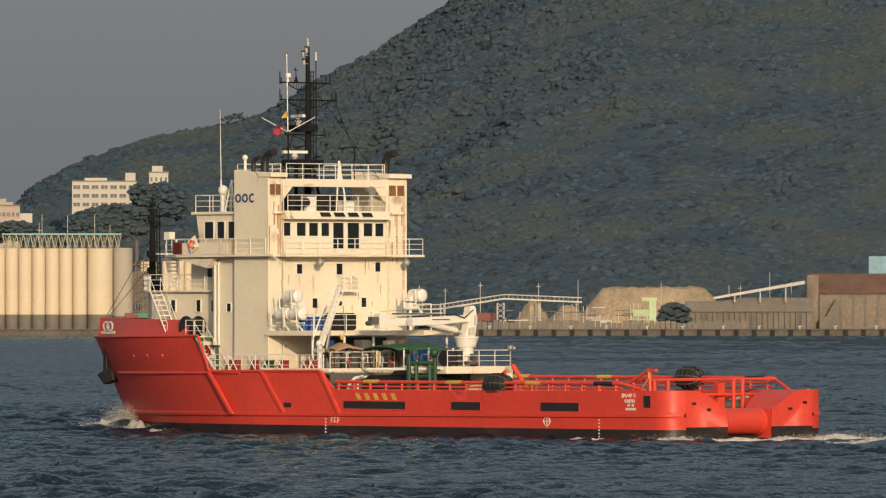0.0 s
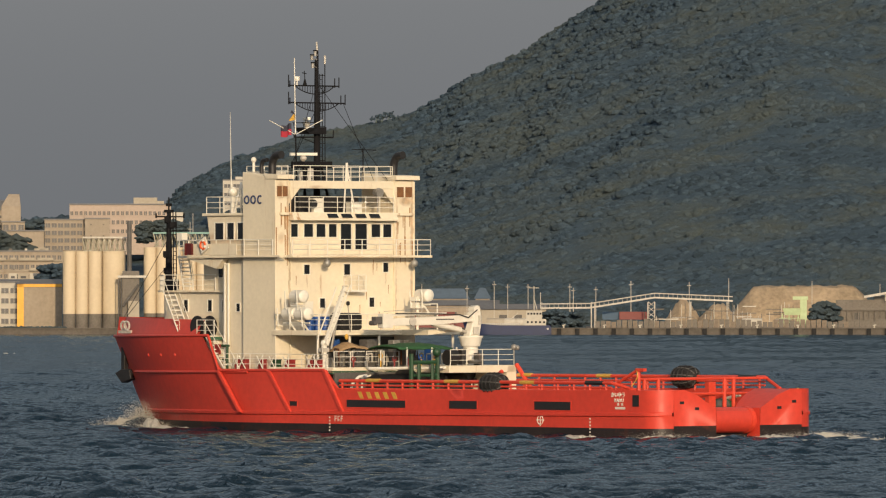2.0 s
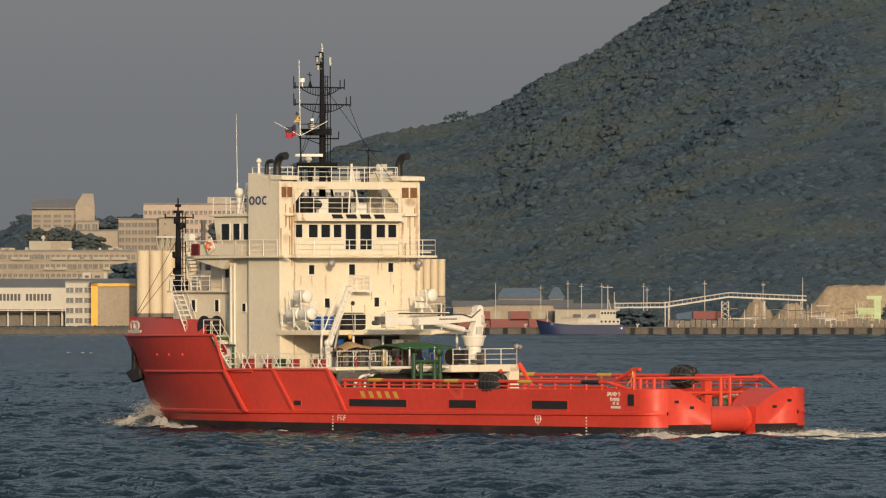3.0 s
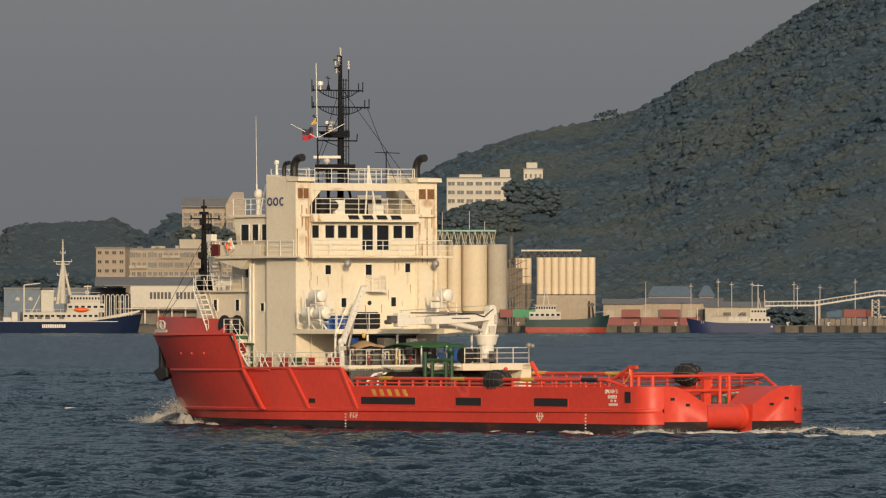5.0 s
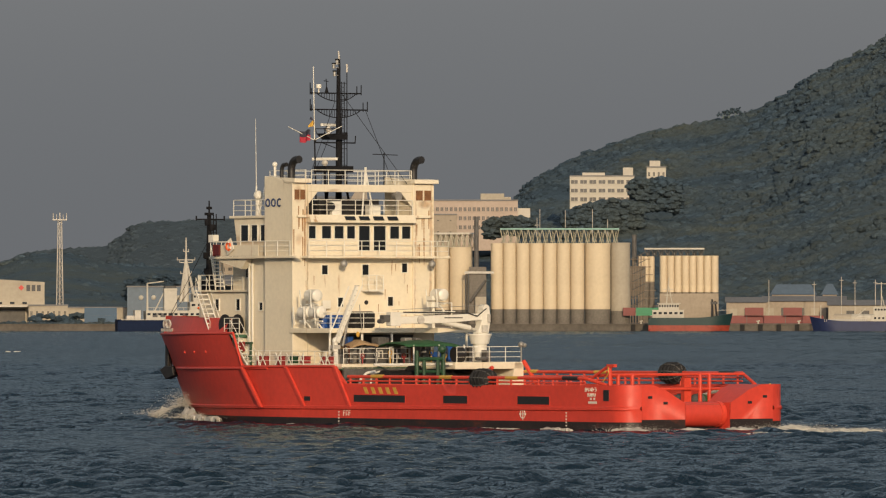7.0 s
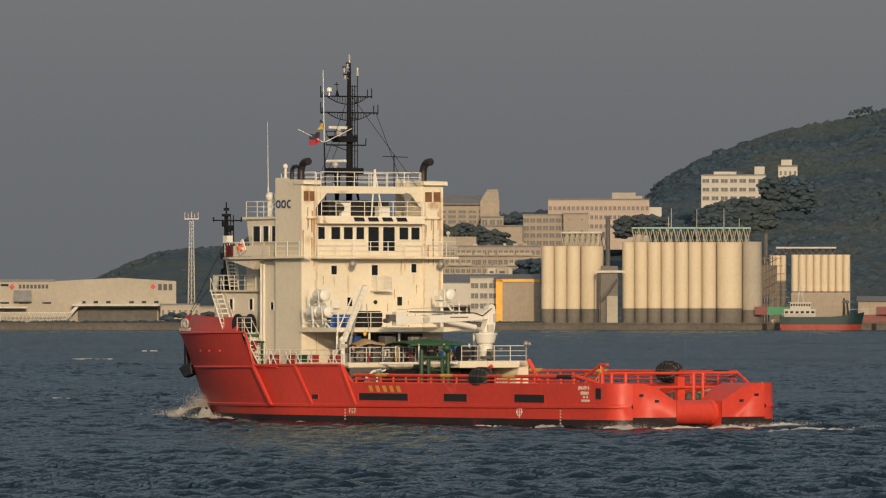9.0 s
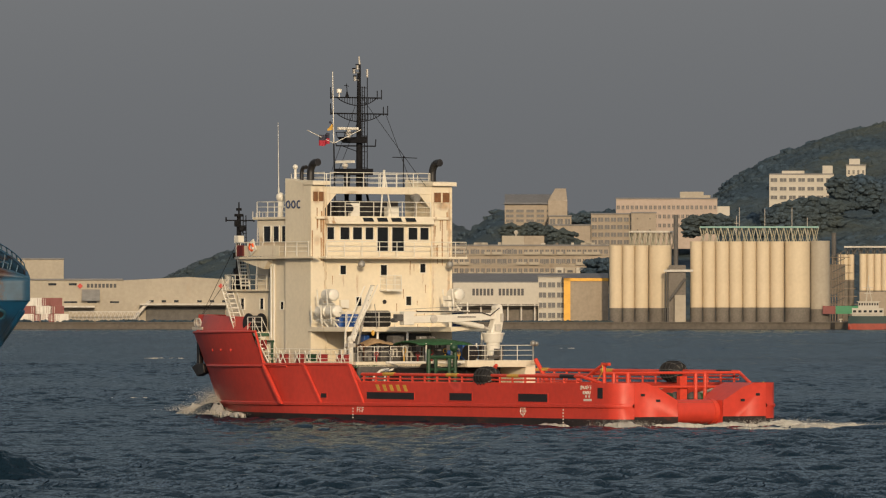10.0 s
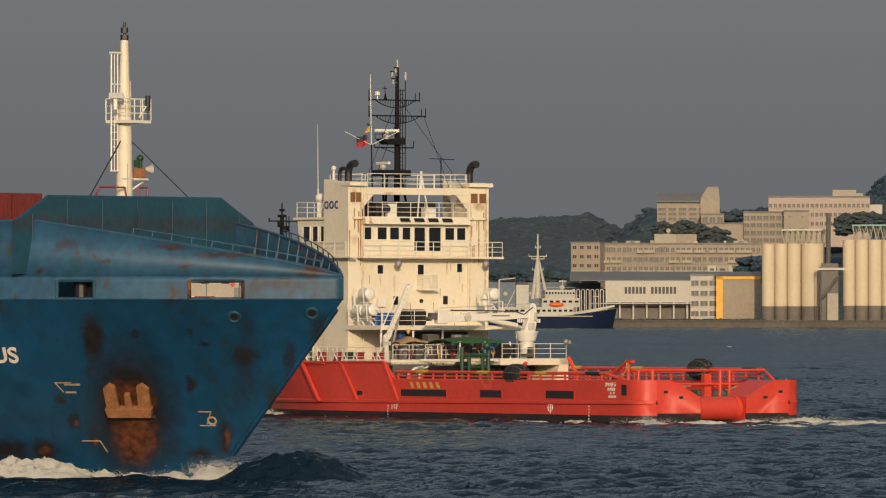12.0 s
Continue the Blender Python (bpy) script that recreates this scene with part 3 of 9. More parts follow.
def hill(name, pts, d0, d1, step_u, step_d, spacing, radius, leaf, label, power=0.95, gully=16, clear=(), canopy=0.95):
    u0, u1 = pts[0][0], pts[-1][0]
    us, ds = np.arange(u0, u1 + 1, step_u), np.concatenate([np.arange(d0 - step_d, d1 + 1, step_d), [d1 + 150, d1 + 400, d1 + 680]])
    g = Geo()
    vs = [shore(u, d, slope_z(pts, u, d, d0, d1, power, gully) + canopy * min(1, max(0, (d - d0) / 40))) for d in ds for u in us]
    n = len(us)
    g.add(vs, [(i * n + j, i * n + j + 1, (i + 1) * n + j + 1, (i + 1) * n + j) for i in range(len(ds) - 1) for j in range(n - 1)])
    land = tagged(part(name, g, leaf, smooth=True), label, "hill", kind="structure")
    rng = np.random.default_rng(int(d1))
    spots = []
    d = d0 + 5
    while d < d1 + 12:
        du = spacing / d * FOCAL
        for u in np.arange(u0, u1, du):
            uu, dd = u + rng.uniform(-0.5, 0.5) * du, d + rng.uniform(-0.5, 0.5) * spacing * 1.35
            if any(a < uu < b and c < dd < e for a, b, c, e in clear):
                continue
            z = slope_z(pts, uu, dd, d0, d1, power, gully)
            if z < QUAY_Z:
                continue
            r = radius * rng.uniform(0.62, 1.05) * (1.30 if rng.random() < 0.08 else 1.0)
            p = shore(uu, dd, z - r * 0.05)
            spots.append((p.x, p.y, p.z, r))
        d += spacing * 1.35
    crowns("forest", spots, leaf, "dense dark green broadleaf forest covering a hillside")
    return land


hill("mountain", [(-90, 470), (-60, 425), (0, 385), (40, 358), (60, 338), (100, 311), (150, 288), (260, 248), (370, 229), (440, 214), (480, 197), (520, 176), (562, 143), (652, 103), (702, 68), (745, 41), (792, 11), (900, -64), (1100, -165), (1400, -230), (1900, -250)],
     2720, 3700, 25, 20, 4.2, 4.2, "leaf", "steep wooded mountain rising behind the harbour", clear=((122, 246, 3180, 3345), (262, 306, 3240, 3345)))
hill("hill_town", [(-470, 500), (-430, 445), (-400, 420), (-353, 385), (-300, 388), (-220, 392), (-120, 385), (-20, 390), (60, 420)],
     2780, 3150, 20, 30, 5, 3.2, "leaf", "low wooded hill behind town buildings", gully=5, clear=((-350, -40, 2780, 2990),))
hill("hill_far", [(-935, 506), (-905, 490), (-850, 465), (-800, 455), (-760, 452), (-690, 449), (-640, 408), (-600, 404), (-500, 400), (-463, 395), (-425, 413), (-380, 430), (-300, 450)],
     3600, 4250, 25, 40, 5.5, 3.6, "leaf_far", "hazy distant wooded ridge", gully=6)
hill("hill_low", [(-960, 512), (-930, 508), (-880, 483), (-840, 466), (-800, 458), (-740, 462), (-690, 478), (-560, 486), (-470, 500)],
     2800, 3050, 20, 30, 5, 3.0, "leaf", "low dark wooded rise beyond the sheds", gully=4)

# ---- red supply ship: x forward from the transom, y to port, z up from the waterline ----
ship = thing("supply_ship", "red-hulled offshore supply tug with white bridge and long low aft deck", "ship")


def hull_top(x):
    if x < 32.82:
        return 2.94
    if x < 34.8:
        return 2.94 + (4.28 - 2.94) * max(0, (x - 33.75) / 1.05)
    if x < 46.9:
        return 4.28
    if x < 49.1:
        return 4.28 + (6.75 - 4.28) * (x - 46.9) / 2.2
    return 6.75


def stem_x(z):
    return 63.9 + (max(z, -1.0) + 0.3) * 0.655


def half_breadth(p, z):
    """p: 0 at the start of the bow's taper to 1 at the stem."""
    t = min(1, max(0, (z + 1.0) / 7.5))
    fine = 1.6 + 0.65 * t
    return 7.0 * (1 - p ** fine) ** (1.0 - 0.05 * t)


LEVELS = [-2.0, -0.6, 0.0, 0.70, 1.18, 1.25, 1.42, 1.50, 2.2, 2.94, 3.6, 4.28, 5.0, 5.9, 6.75]


def side_xy(s, z):
    """Plan of the hull's port side at height z; s runs from 0 at the transom to 1 at the stem."""
    x0 = 40.0
    if s < 0.08:
        a = s / 0.08 * math.pi / 2
        return 1.05 - 1.4 * math.cos(a), 5.6 + 1.4 * math.sin(a)
    if s < 0.62:
        return 1.05 + (x0 - 1.05) * (s - 0.08) / 0.54, 7.0
    p = (s - 0.62) / 0.38
    start = x0 + 3.0 * max(0, z) / 6.75
    x = start + (stem_x(z) - start) * p if p > 0 else start
    return x, half_breadth(p, z)


def boot_top(x):
    return 0.56 - 0.002 * x


def build_hull():
    g = Geo()
    ss = sorted(set([0, 0.02, 0.04, 0.06, 0.08] + [0.08 + 0.54 * i / 40 for i in range(41)] + [0.62 + 0.38 * i / 34 for i in range(35)]))
    for side in (1, -1):
        rows = []
        for s in ss:
            row = []
            for z in LEVELS:
                x, y = side_xy(s, z)
                zz = min(z, hull_top(x))
                bulge = 0.12 if abs(z - 1.25) < 0.01 or abs(z - 1.42) < 0.01 else 0.0
                if s > 0.97:
                    bulge = 0
                row.append((x, side * (y + bulge), boot_top(x) if z == 0.70 else zz - 0.007 * (x - 20)))
            rows.append(row)
        n = len(LEVELS)
        vs = [p for r in rows for p in r]
        for i in range(len(rows) - 1):
            for j in range(n - 1):
                q = (i * n + j, (i + 1) * n + j, (i + 1) * n + j + 1, i * n + j + 1)
                zs = [vs[k][2] for k in q]
                if max(zs) - min(zs) < 1e-3 and j > 7:
                    continue
                g.add([vs[k] for k in q], [(0, 1, 2, 3)], 1 if j < 3 else 0)
    # transom, lower in the middle where the stern roller lies
    outline = [(5.6, -1.0), (5.6, 2.94 + 0.14), (4.6, 2.94 + 0.14), (3.6, 2.75), (2.6, 2.2), (1.95, 1.85), (1.9, 0.2), (1.9, -1.0)]
    for side in (1, -1):
        g.add([(-0.356, side * y, z) for y, z in outline], [tuple(range(len(outline)))], 0)
        g.add([(-0.360, side * y, z) for y, z in [(5.6, -1.0), (5.6, 0.72), (1.9, 0.72), (1.9, -1.0)]], [(0, 1, 2, 3)], 1)
        g.add([(-0.356, side * 1.9, -1.0), (-0.356, side * 1.9, 1.85), (2.2, side * 1.9, 1.85), (2.2, side * 1.9, -1.0)], [(0, 1, 2, 3)], 0)
        # rounded top of the quarter plating
        g.add([(-0.356, side * 5.6, 3.08), (-0.356, side * 4.6, 3.08), (3.2, side * 4.6, 3.08), (3.2, side * 6.7, 3.02), (1.7, side * 6.9, 3.04), (0.5, side * 6.5, 3.06)], [(0, 1, 2, 3, 4, 5)], 0)
        g.add([(-0.356, side * 4.6, 3.08), (-0.356, side * 3.6, 2.75), (-0.356, side * 2.6, 2.2), (-0.356, side * 1.95, 1.85), (2.2, side * 1.95, 1.85), (2.6, side * 2.6, 2.2), (3.0, side * 3.6, 2.75), (3.2, side * 4.6, 3.08)], [(0, 1, 6, 7), (1, 2, 5, 6), (2, 3, 4, 5)], 0)
    # bulwark's inner face and rim
    prev = None
    for s in [0.1 + 0.5 * i / 50 for i in range(51)]:
        x, y = side_xy(s, 2.9)
        t = hull_top(x) - 0.007 * (x - 20)
        cur = [(x, y, t), (x, y - 0.32, t), (x, y - 0.32, 1.7)]
        if prev:
            for side in (1, -1):
                for a in (0, 1):
                    g.add([(p[0], side * p[1], p[2]) for p in (prev[a], cur[a], cur[a + 1], prev[a + 1])], [(0, 1, 2, 3)], 0)
        prev = cur
    return part("hull", g, ["hull_red", "boot"], ship, "weathered red hull with black boot-top", smooth=True, weld=True)


build_hull()
g = Geo()
g.box(0.2, 34, -6.6, 6.6, 1.5, 1.72)
part("main_deck", g, "deck", ship, "rust-brown steel working deck")
g = Geo()
g.prism([(34.3, -6.7), (41, -6.7), (47.2, -6.6), (47.2, 6.6), (41, 6.7), (34.3, 6.7)], 3.9, 4.12)
part("shelter_deck", g, "deck_green", ship)
g = Geo()
fp = [(x, y - 0.15) for x, y in [side_xy(0.62 + 0.38 * i / 24, 6.7) for i in range(25)] if x > 47.5 and y > 0.4]
g.prism([(x, -y) for x, y in fp] + [(67.6, 0)] + fp[::-1], 6.2, 6.42)
part("forecastle_deck", g, "deck_green", ship)


def trim(x):
    return -0.007 * (x - 20)


def rail(parent, pts, h=1.05, bars=3, gap=1.5, material="white_clean", r=0.028, name="guard_rail"):
    """Guard rail along points: bars in one part, each post a piece."""
    pts = [Vector(p) for p in pts]
    bar = part(name, Geo().pipe([p + Vector((0, 0, h)) for p in pts], r), material, parent)
    for k in range(1, bars):
        part("mid_bar", Geo().pipe([p + Vector((0, 0, h * k / bars)) for p in pts], r * 0.75), material, bar)
    post = mesh_of("post", Geo().rod((0, 0, 0), (0, 0, h), r * 1.1), [M[material]])
    for a, b in zip(pts, pts[1:]):
        n = max(1, round((b - a).length / gap))
        for i in range(n + (b is pts[-1])):
            piece("post", post, bar, Matrix.Translation(a.lerp(b, i / n)))
    return bar


def window_at(parent, face, a0, a1, z0, z1, at, name="window", frame_mat="white_clean"):
    """A framed pane set on a wall: face 'aft' (across y, at x) or 'port' (across x, at y)."""
    f, p = Geo(), Geo()
    w = 0.06
    lo, hi = min(a0, a1), max(a0, a1)
    for b in ((lo - w, lo, z0 - w, z1 + w), (hi, hi + w, z0 - w, z1 + w), (lo, hi, z0 - w, z0), (lo, hi, z1, z1 + w)):
        if face == "aft":
            f.box(at - 0.07, at + 0.02, b[0], b[1], b[2], b[3])
        else:
            f.box(b[0], b[1], at - 0.02, at + 0.07, b[2], b[3])
    if face == "aft":
        p.box(at - 0.012, at + 0.02, lo, hi, z0, z1)
    else:
        p.box(lo, hi, at - 0.02, at + 0.012, z0, z1)
    fr = part(name, f, frame_mat, parent)
    part("pane", p, "glass", fr, "dark glass pane")
    return fr


def stair(parent, foot, head, width, across, n=9, material="white_clean", name="stair"):
    """Ship's ladder from foot to head; across: unit vector of its width."""
    foot, head, across = Vector(foot), Vector(head), Vector(across)
    g = Geo()
    for s in (-0.5, 0.5):
        o = across * width * s
        g.rod(foot + o, head + o, 0.05)
        g.rod(foot + o + Vector((0, 0, 0.9)), head + o + Vector((0, 0, 0.9)), 0.025)
        for t in (0, 0.5, 1):
            g.rod(foot.lerp(head, t) + o, foot.lerp(head, t) + o + Vector((0, 0, 0.9)), 0.02)
    st = part(name, g, material, parent)
    step = mesh_of("step", Geo().rod(-across * width / 2, across * width / 2, 0.045), [M[material]])
    for i in range(1, n):
        piece("step", step, st, Matrix.Translation(foot.lerp(head, i / n)))
    return st


# hull fittings
for name, a, b in (("fender_strip", (46.87, 4.25), (44.3, 1.32)), ("fender_strip", (41.1, 4.25), (38.6, 1.32)), ("fender_strip", (34.86, 4.30), (32.75, 1.32))):
    for side in (1, -1):
        g = Geo()
        g.slab([(a[0] - 0.19, a[1] + trim(a[0])), (a[0] + 0.19, a[1] + trim(a[0])), (b[0] + 0.19, b[1] + trim(b[0])), (b[0] - 0.19, b[1] + trim(b[0]))], "y", side * 6.9, side * 7.13)
        part(name, g, "hull_red", ship, bevel=0.05)
for side in (1, -1):
    g = Geo()
    pts = [side_xy(0.645 + 0.30 * i / 14, 4.2) for i in range(15)]
    for (xa, ya), (xb, yb) in zip(pts, pts[1:]):
        g.rod((xa, side * (ya + 0.02), 4.16 + trim(xa)), (xb, side * (yb + 0.02), 4.16 + trim(xb)), 0.11)
    g.rod((34.9, side * 7.0, 4.28 + trim(35)), (46.9, side * 7.0, 4.28 + trim(47)), 0.10)
    part("gunwale", g, "hull_red", ship)
    g = Geo()
    pts = [side_xy(0.70 + 0.298 * i / 16, 6.7) for i in range(17)]
    g.rod((46.9, side * 6.95, 4.3 + trim(47)), (pts[0][0], side * pts[0][1], 6.75 + trim(pts[0][0])), 0.09)
    for (xa, ya), (xb, yb) in zip(pts, pts[1:]):
        g.rod((xa, side * ya, 6.72 + trim(xa)), (xb, side * yb, 6.72 + trim(xb)), 0.10)
    part("knuckle", g, "hull_red", ship)
    # bulwark round the forecastle, leaning inboard
    g = Geo()
    pts = [p for p in [side_xy(0.62 + 0.38 * i / 60, 6.7) for i in range(61)] if p[0] > 50.6]
    low = [(x - 0.25, max(0, y - 0.25), 6.6 + trim(x)) for x, y in pts]
    upp = [(x - 0.6, max(0, y - 0.62), 7.70 + trim(x) * 0.4 + 0.20 * (x - 50.6) / 17) for x, y in pts]
    for (a, b, c, d) in zip(low, low[1:], upp[1:], upp):
        inner = [(p[0] - 0.1, max(0, p[1] - 0.12), p[2]) for p in (a, b, c, d)]
        q = [(p[0], side * p[1], p[2]) for p in (a, b, c, d)]
        w = [(p[0], side * p[1], p[2]) for p in inner]
        g.add(q + w, [(0, 1, 2, 3), (7, 6, 5, 4), (3, 2, 6, 7)])
    part("forecastle_bulwark", g, "hull_red", ship, smooth=True, weld=True)
for x0, x1, z0, z1 in ((25.93, 32.4, 1.66, 2.16), (18.26, 21.24, 1.66, 2.2), (8.45, 12.25, 1.68, 2.24), (37.9, 38.75, 1.68, 2.0)):
    for side in (1, -1):
        g = Geo()
        g.box(x0, x1, side * 6.9, side * 7.006, z0, z1)
        port = part("freeing_port", g, "black", ship, "dark freeing port slot")
        g = Geo()
        for b in ((x0 - 0.06, x1 + 0.06, z1, z1 + 0.06), (x0 - 0.06, x1 + 0.06, z0 - 0.06, z0), (x0 - 0.06, x0, z0, z1), (x1, x1 + 0.06, z0, z1)):
            g.box(b[0], b[1], side * 6.9, side * 7.03, b[2], b[3])
        part("surround", g, "hull_red", port)
for i in range(5):
    g = Geo()
    x = 31.2 - i * 0.92
    g.slab([(x, 2.72), (x - 0.42, 2.72), (x - 0.72, 2.26), (x - 0.30, 2.26)], "y", 6.95, 7.012)
    part("hazard_stripe", g, "yellow", ship, "faded yellow warning stripe")
# white marks: name, port of registry as bars, load line and draught marks
KANA = piece("name_lettering", text_mesh("KAIYU", 0.24, "letter"), ship, pose(3.5, 7.02, 2.28, 90, 0, 180))
piece("name_lettering", text_mesh("かいゆう", 0.26, "letter"), ship, pose(3.6, 7.02, 2.62, 90, 0, 180))
g = Geo()
for b in ((3.7, 3.5, 2.05), (3.3, 3.1, 2.05), (3.9, 2.9, 1.80)):
    g.box(b[1], b[0], 7.0, 7.015, b[2], b[2] + 0.16)
part("registry_marks", g, "letter", ship)
g = Geo()
g.ring((11.6, 7.02, 1.02), 0.30, 0.035, "y", 20, 4).box(11.57, 11.63, 7.0, 7.03, 0.6, 1.44).box(11.2, 12.0, 7.0, 7.03, 0.98, 1.05)
part("load_line_mark", g, "letter", ship)
g = Geo()
for x in (34.2, 6.4, 66.0):
    for i in range(6):
        y = 7.02 if x < 60 else 0.8
        if x < 60:
            g.box(x, x + 0.14, y - 0.02, y, 0.0 + i * 0.22, 0.1 + i * 0.22)
for i in range(3):
    g.box(33.5 - i * 0.34, 33.7 - i * 0.34, 7.0, 7.02, 0.84 - 0.1 * (i % 2), 0.90 - 0.1 * (i % 2)).box(33.66 - i * 0.34, 33.71 - i * 0.34, 7.0, 7.02, 0.66, 0.98).box(33.5 - i * 0.34, 33.7 - i * 0.34, 7.0, 7.02, 1.0, 1.05)
part("draught_marks", g, "letter", ship)
g = Geo().rod((0.75, -1.86, 1.05), (0.75, 1.86, 1.05), 0.86, n=28)
roller = part("stern_roller", g, "hull_red", ship, "red cylindrical stern roller", smooth=True)
part("end_ring", Geo().rod((0.75, -1.72, 1.05), (0.75, -1.45, 1.05), 0.90, n=28), "rail_red", roller, smooth=True)
g = Geo().box(0.9, 2.2, -1.9, 1.9, -1.0, 0.9)
part("roller_bed", g, "black", ship)
for side in (1, -1):
    for y, z in ((4.9, 2.25), (3.6, 1.85)):
        part("fairlead", Geo().box(-0.40, -0.25, side * y - 0.17, side * y + 0.17, z - 0.09, z + 0.09), "black", ship)
part("side_fairlead", Geo().box(1.5, 2.1, 6.95, 7.05, 2.0, 2.75), "black", ship)
# red cargo rails on both bulwarks
for side, top in ((1, 3.52), (-1, 3.80)):
    y = side * 6.72
    g = Geo()
    end = [(4.6, y, top), (2.6, side * 6.3, 3.05)]
    g.pipe([(33.5, y, top + trim(30))] + end, 0.12, 8)
    rl = part("cargo_rail", g, "rail_red", ship, "red tubular cargo rail")
    for zz in (0.30, 0.55):
        part("lower_bar", Geo().pipe([(33.5, y, top - zz + trim(30)), (4.6, y, top - zz)], 0.07, 6), "rail_red", rl)
    stub = mesh_of("post", Geo().rod((0, 0, 0), (0, 0, 1.0), 0.085), [M["rail_red"]])
    for i in range(18):
        piece("post", stub, rl, Matrix.Translation((33.2 - i * 1.65, y, top - 1.0 + trim(33 - i * 1.6))))
    for x in (30.5, 22.0, 14.0):
        part("yellow_band", Geo().rod((x, y, top + trim(25)), (x - 1.5, y, top + trim(25) * 0.8), 0.135, n=8), "yellow", rl)
    part("black_band", Geo().rod((7.2, y, top), (5.4, y, top - 0.01), 0.15, n=8), "black", rl)
part("davit", Geo().pipe([(4.4, 6.4, 3.5), (2.3, 6.4, 4.4), (1.9, 6.4, 4.35)], 0.11, 8).rod((2.2, 6.4, 2.9), (2.2, 6.4, 4.4), 0.13).box(1.6, 2.4, 6.25, 6.55, 4.3, 4.5), "rail_red", ship)
# stern guard frames
frame_red = part("stern_frame", Geo().rod((4.0, 4.4, 1.7), (4.0, 4.4, 3.75), 0.14, n=8), "rail_red", ship, "red tubular towing frame at the stern")
for y in (3.2, -2.6, -3.4):
    part("frame_post", Geo().rod((4.0, y, 1.7), (4.0, y, 3.75), 0.14, n=8), "rail_red", frame_red)
for z in (2.75, 3.75):
    part("cross_bar", Geo().rod((4.0, 6.3, z), (4.0, -6.4, z), 0.10, n=8), "rail_red", frame_red)
part("stop_plate", Geo().box(4.2, 4.6, -2.0, -1.4, 1.7, 3.5), "rail_red", frame_red)


def fender(x, y, z):
    """A plump rubber fender in a net of chain and old tyres."""
    g, n, m = Geo(), 20, 24
    vs = []
    for i in range(n + 1):
        a = i / n * 2 - 1
        for j in range(m):
            b = j / m * 2 * math.pi
            r = 0.72 * (1 - abs(a) ** 3.2) ** 0.5 * (1 + 0.07 * noise.noise(Vector((i * 0.5, 3 * math.cos(b), 3 * math.sin(b)))))
            vs.append((x + 1.15 * a, y + r * math.cos(b), z + r * math.sin(b)))
    g.add(vs, [(i * m + j, (i + 1) * m + j, (i + 1) * m + (j + 1) % m, i * m + (j + 1) % m) for i in range(n) for j in range(m)])
    fend = part("rubber_fender", g, "rubber", ship, "plump black rubber fender in a chain net", smooth=True)
    for k in range(5):
        a = -0.72 + 0.36 * k
        part("net_hoop", Geo().ring((x + 1.15 * a, y, z), 0.75 * (1 - abs(a) ** 3.2) ** 0.5, 0.055, "x", 20, 5), "black", fend)
    for k in range(8):
        b = k / 8 * 6.283 + 0.2
        part("net_chain", Geo().pipe([(x + 1.15 * a, y + 0.75 * (1 - abs(a) ** 3.2) ** 0.5 * math.cos(b), z + 0.75 * (1 - abs(a) ** 3.2) ** 0.5 * math.sin(b)) for a in (-0.95, -0.7, -0.35, 0, 0.35, 0.7, 0.95)], 0.045, 5), "dark_steel", fend)


fender(17.1, 6.45, 3.35)
fender(12.6, -6.6, 3.75)

# ---- accommodation ----
g = Geo()
g.box(41.5, 48.0, -6.1, 5.75, 4.0, 12.0)
house = part("house", g, "white", ship, "cream-white steel deckhouse with rust streaks", bevel=0.06)
g = Geo().prism([(48.0, -4.6), (56.2, -4.6), (61.8, -0.5), (61.8, 0.5), (56.2, 4.6), (48.0, 4.6)], 6.3, 9.55)
fore = part("fore_house", g, "white", ship, bevel=0.06)
part("platform", Geo().prism([(47, -4.9), (56.4, -4.9), (62.3, -0.7), (62.3, 0.7), (56.4, 4.9), (47, 4.9)], 9.55, 9.68), "white", ship)
part("mid_house", Geo().box(47.9, 52.0, -4.4, 4.4, 9.6, 12.0), "white", ship, bevel=0.05)
for side, y0, y1 in (("port", 5.0, 6.2), ("starboard", -6.2, -4.4)):
    g = Geo().slab([(41.35, 4.0), (45.1, 4.0), (45.1, 17.95), (44.0, 17.90), (41.35, 17.40)], "y", y0, y1)
    tower = part("funnel_casing", g, "white", ship, "white funnel casing with soot and rust streaks", bevel=0.05)
    part("cap", Geo().slab([(40.95, 17.42), (42.3, 17.42), (42.6, 17.80), (41.0, 17.72)], "y", y0 - 0.2, y1 + 0.1), "white", tower, bevel=0.03)
    for k in range(2):
        ya = y0 + (y1 - y0) * (0.14 + 0.42 * k)
        yb = ya + (y1 - y0) * 0.32
        part("louvre", Geo().box(41.30, 41.42, ya, yb, 16.2, 16.95), "louvre", tower, "brown louvred vent")
        lv = part("louvre_frame", Geo().box(41.27, 41.36, ya - 0.05, yb + 0.05, 16.93, 17.0).box(41.27, 41.36, ya - 0.05, yb + 0.05, 16.14, 16.2).box(41.27, 41.36, ya - 0.06, ya, 16.14, 17.0), "white", tower)
# company mark on the casing: two rings and an open ring
g = Geo()
for i, x in enumerate((44.6, 43.86)):
    g.ring((x, 6.215, 16.0), 0.25, 0.065, "y", 20, 6)
for k in range(13):
    a, b = radians(50 + k * 20), radians(50 + (k + 1) * 20)
    g.rod((43.10 - 0.24 * math.cos(a), 6.215, 16.0 + 0.26 * math.sin(a)), (43.10 - 0.24 * math.cos(b), 6.215, 16.0 + 0.26 * math.sin(b)), 0.065)
part("company_mark", g, "navy", ship, "dark blue ring-shaped company mark")
# exhaust elbows


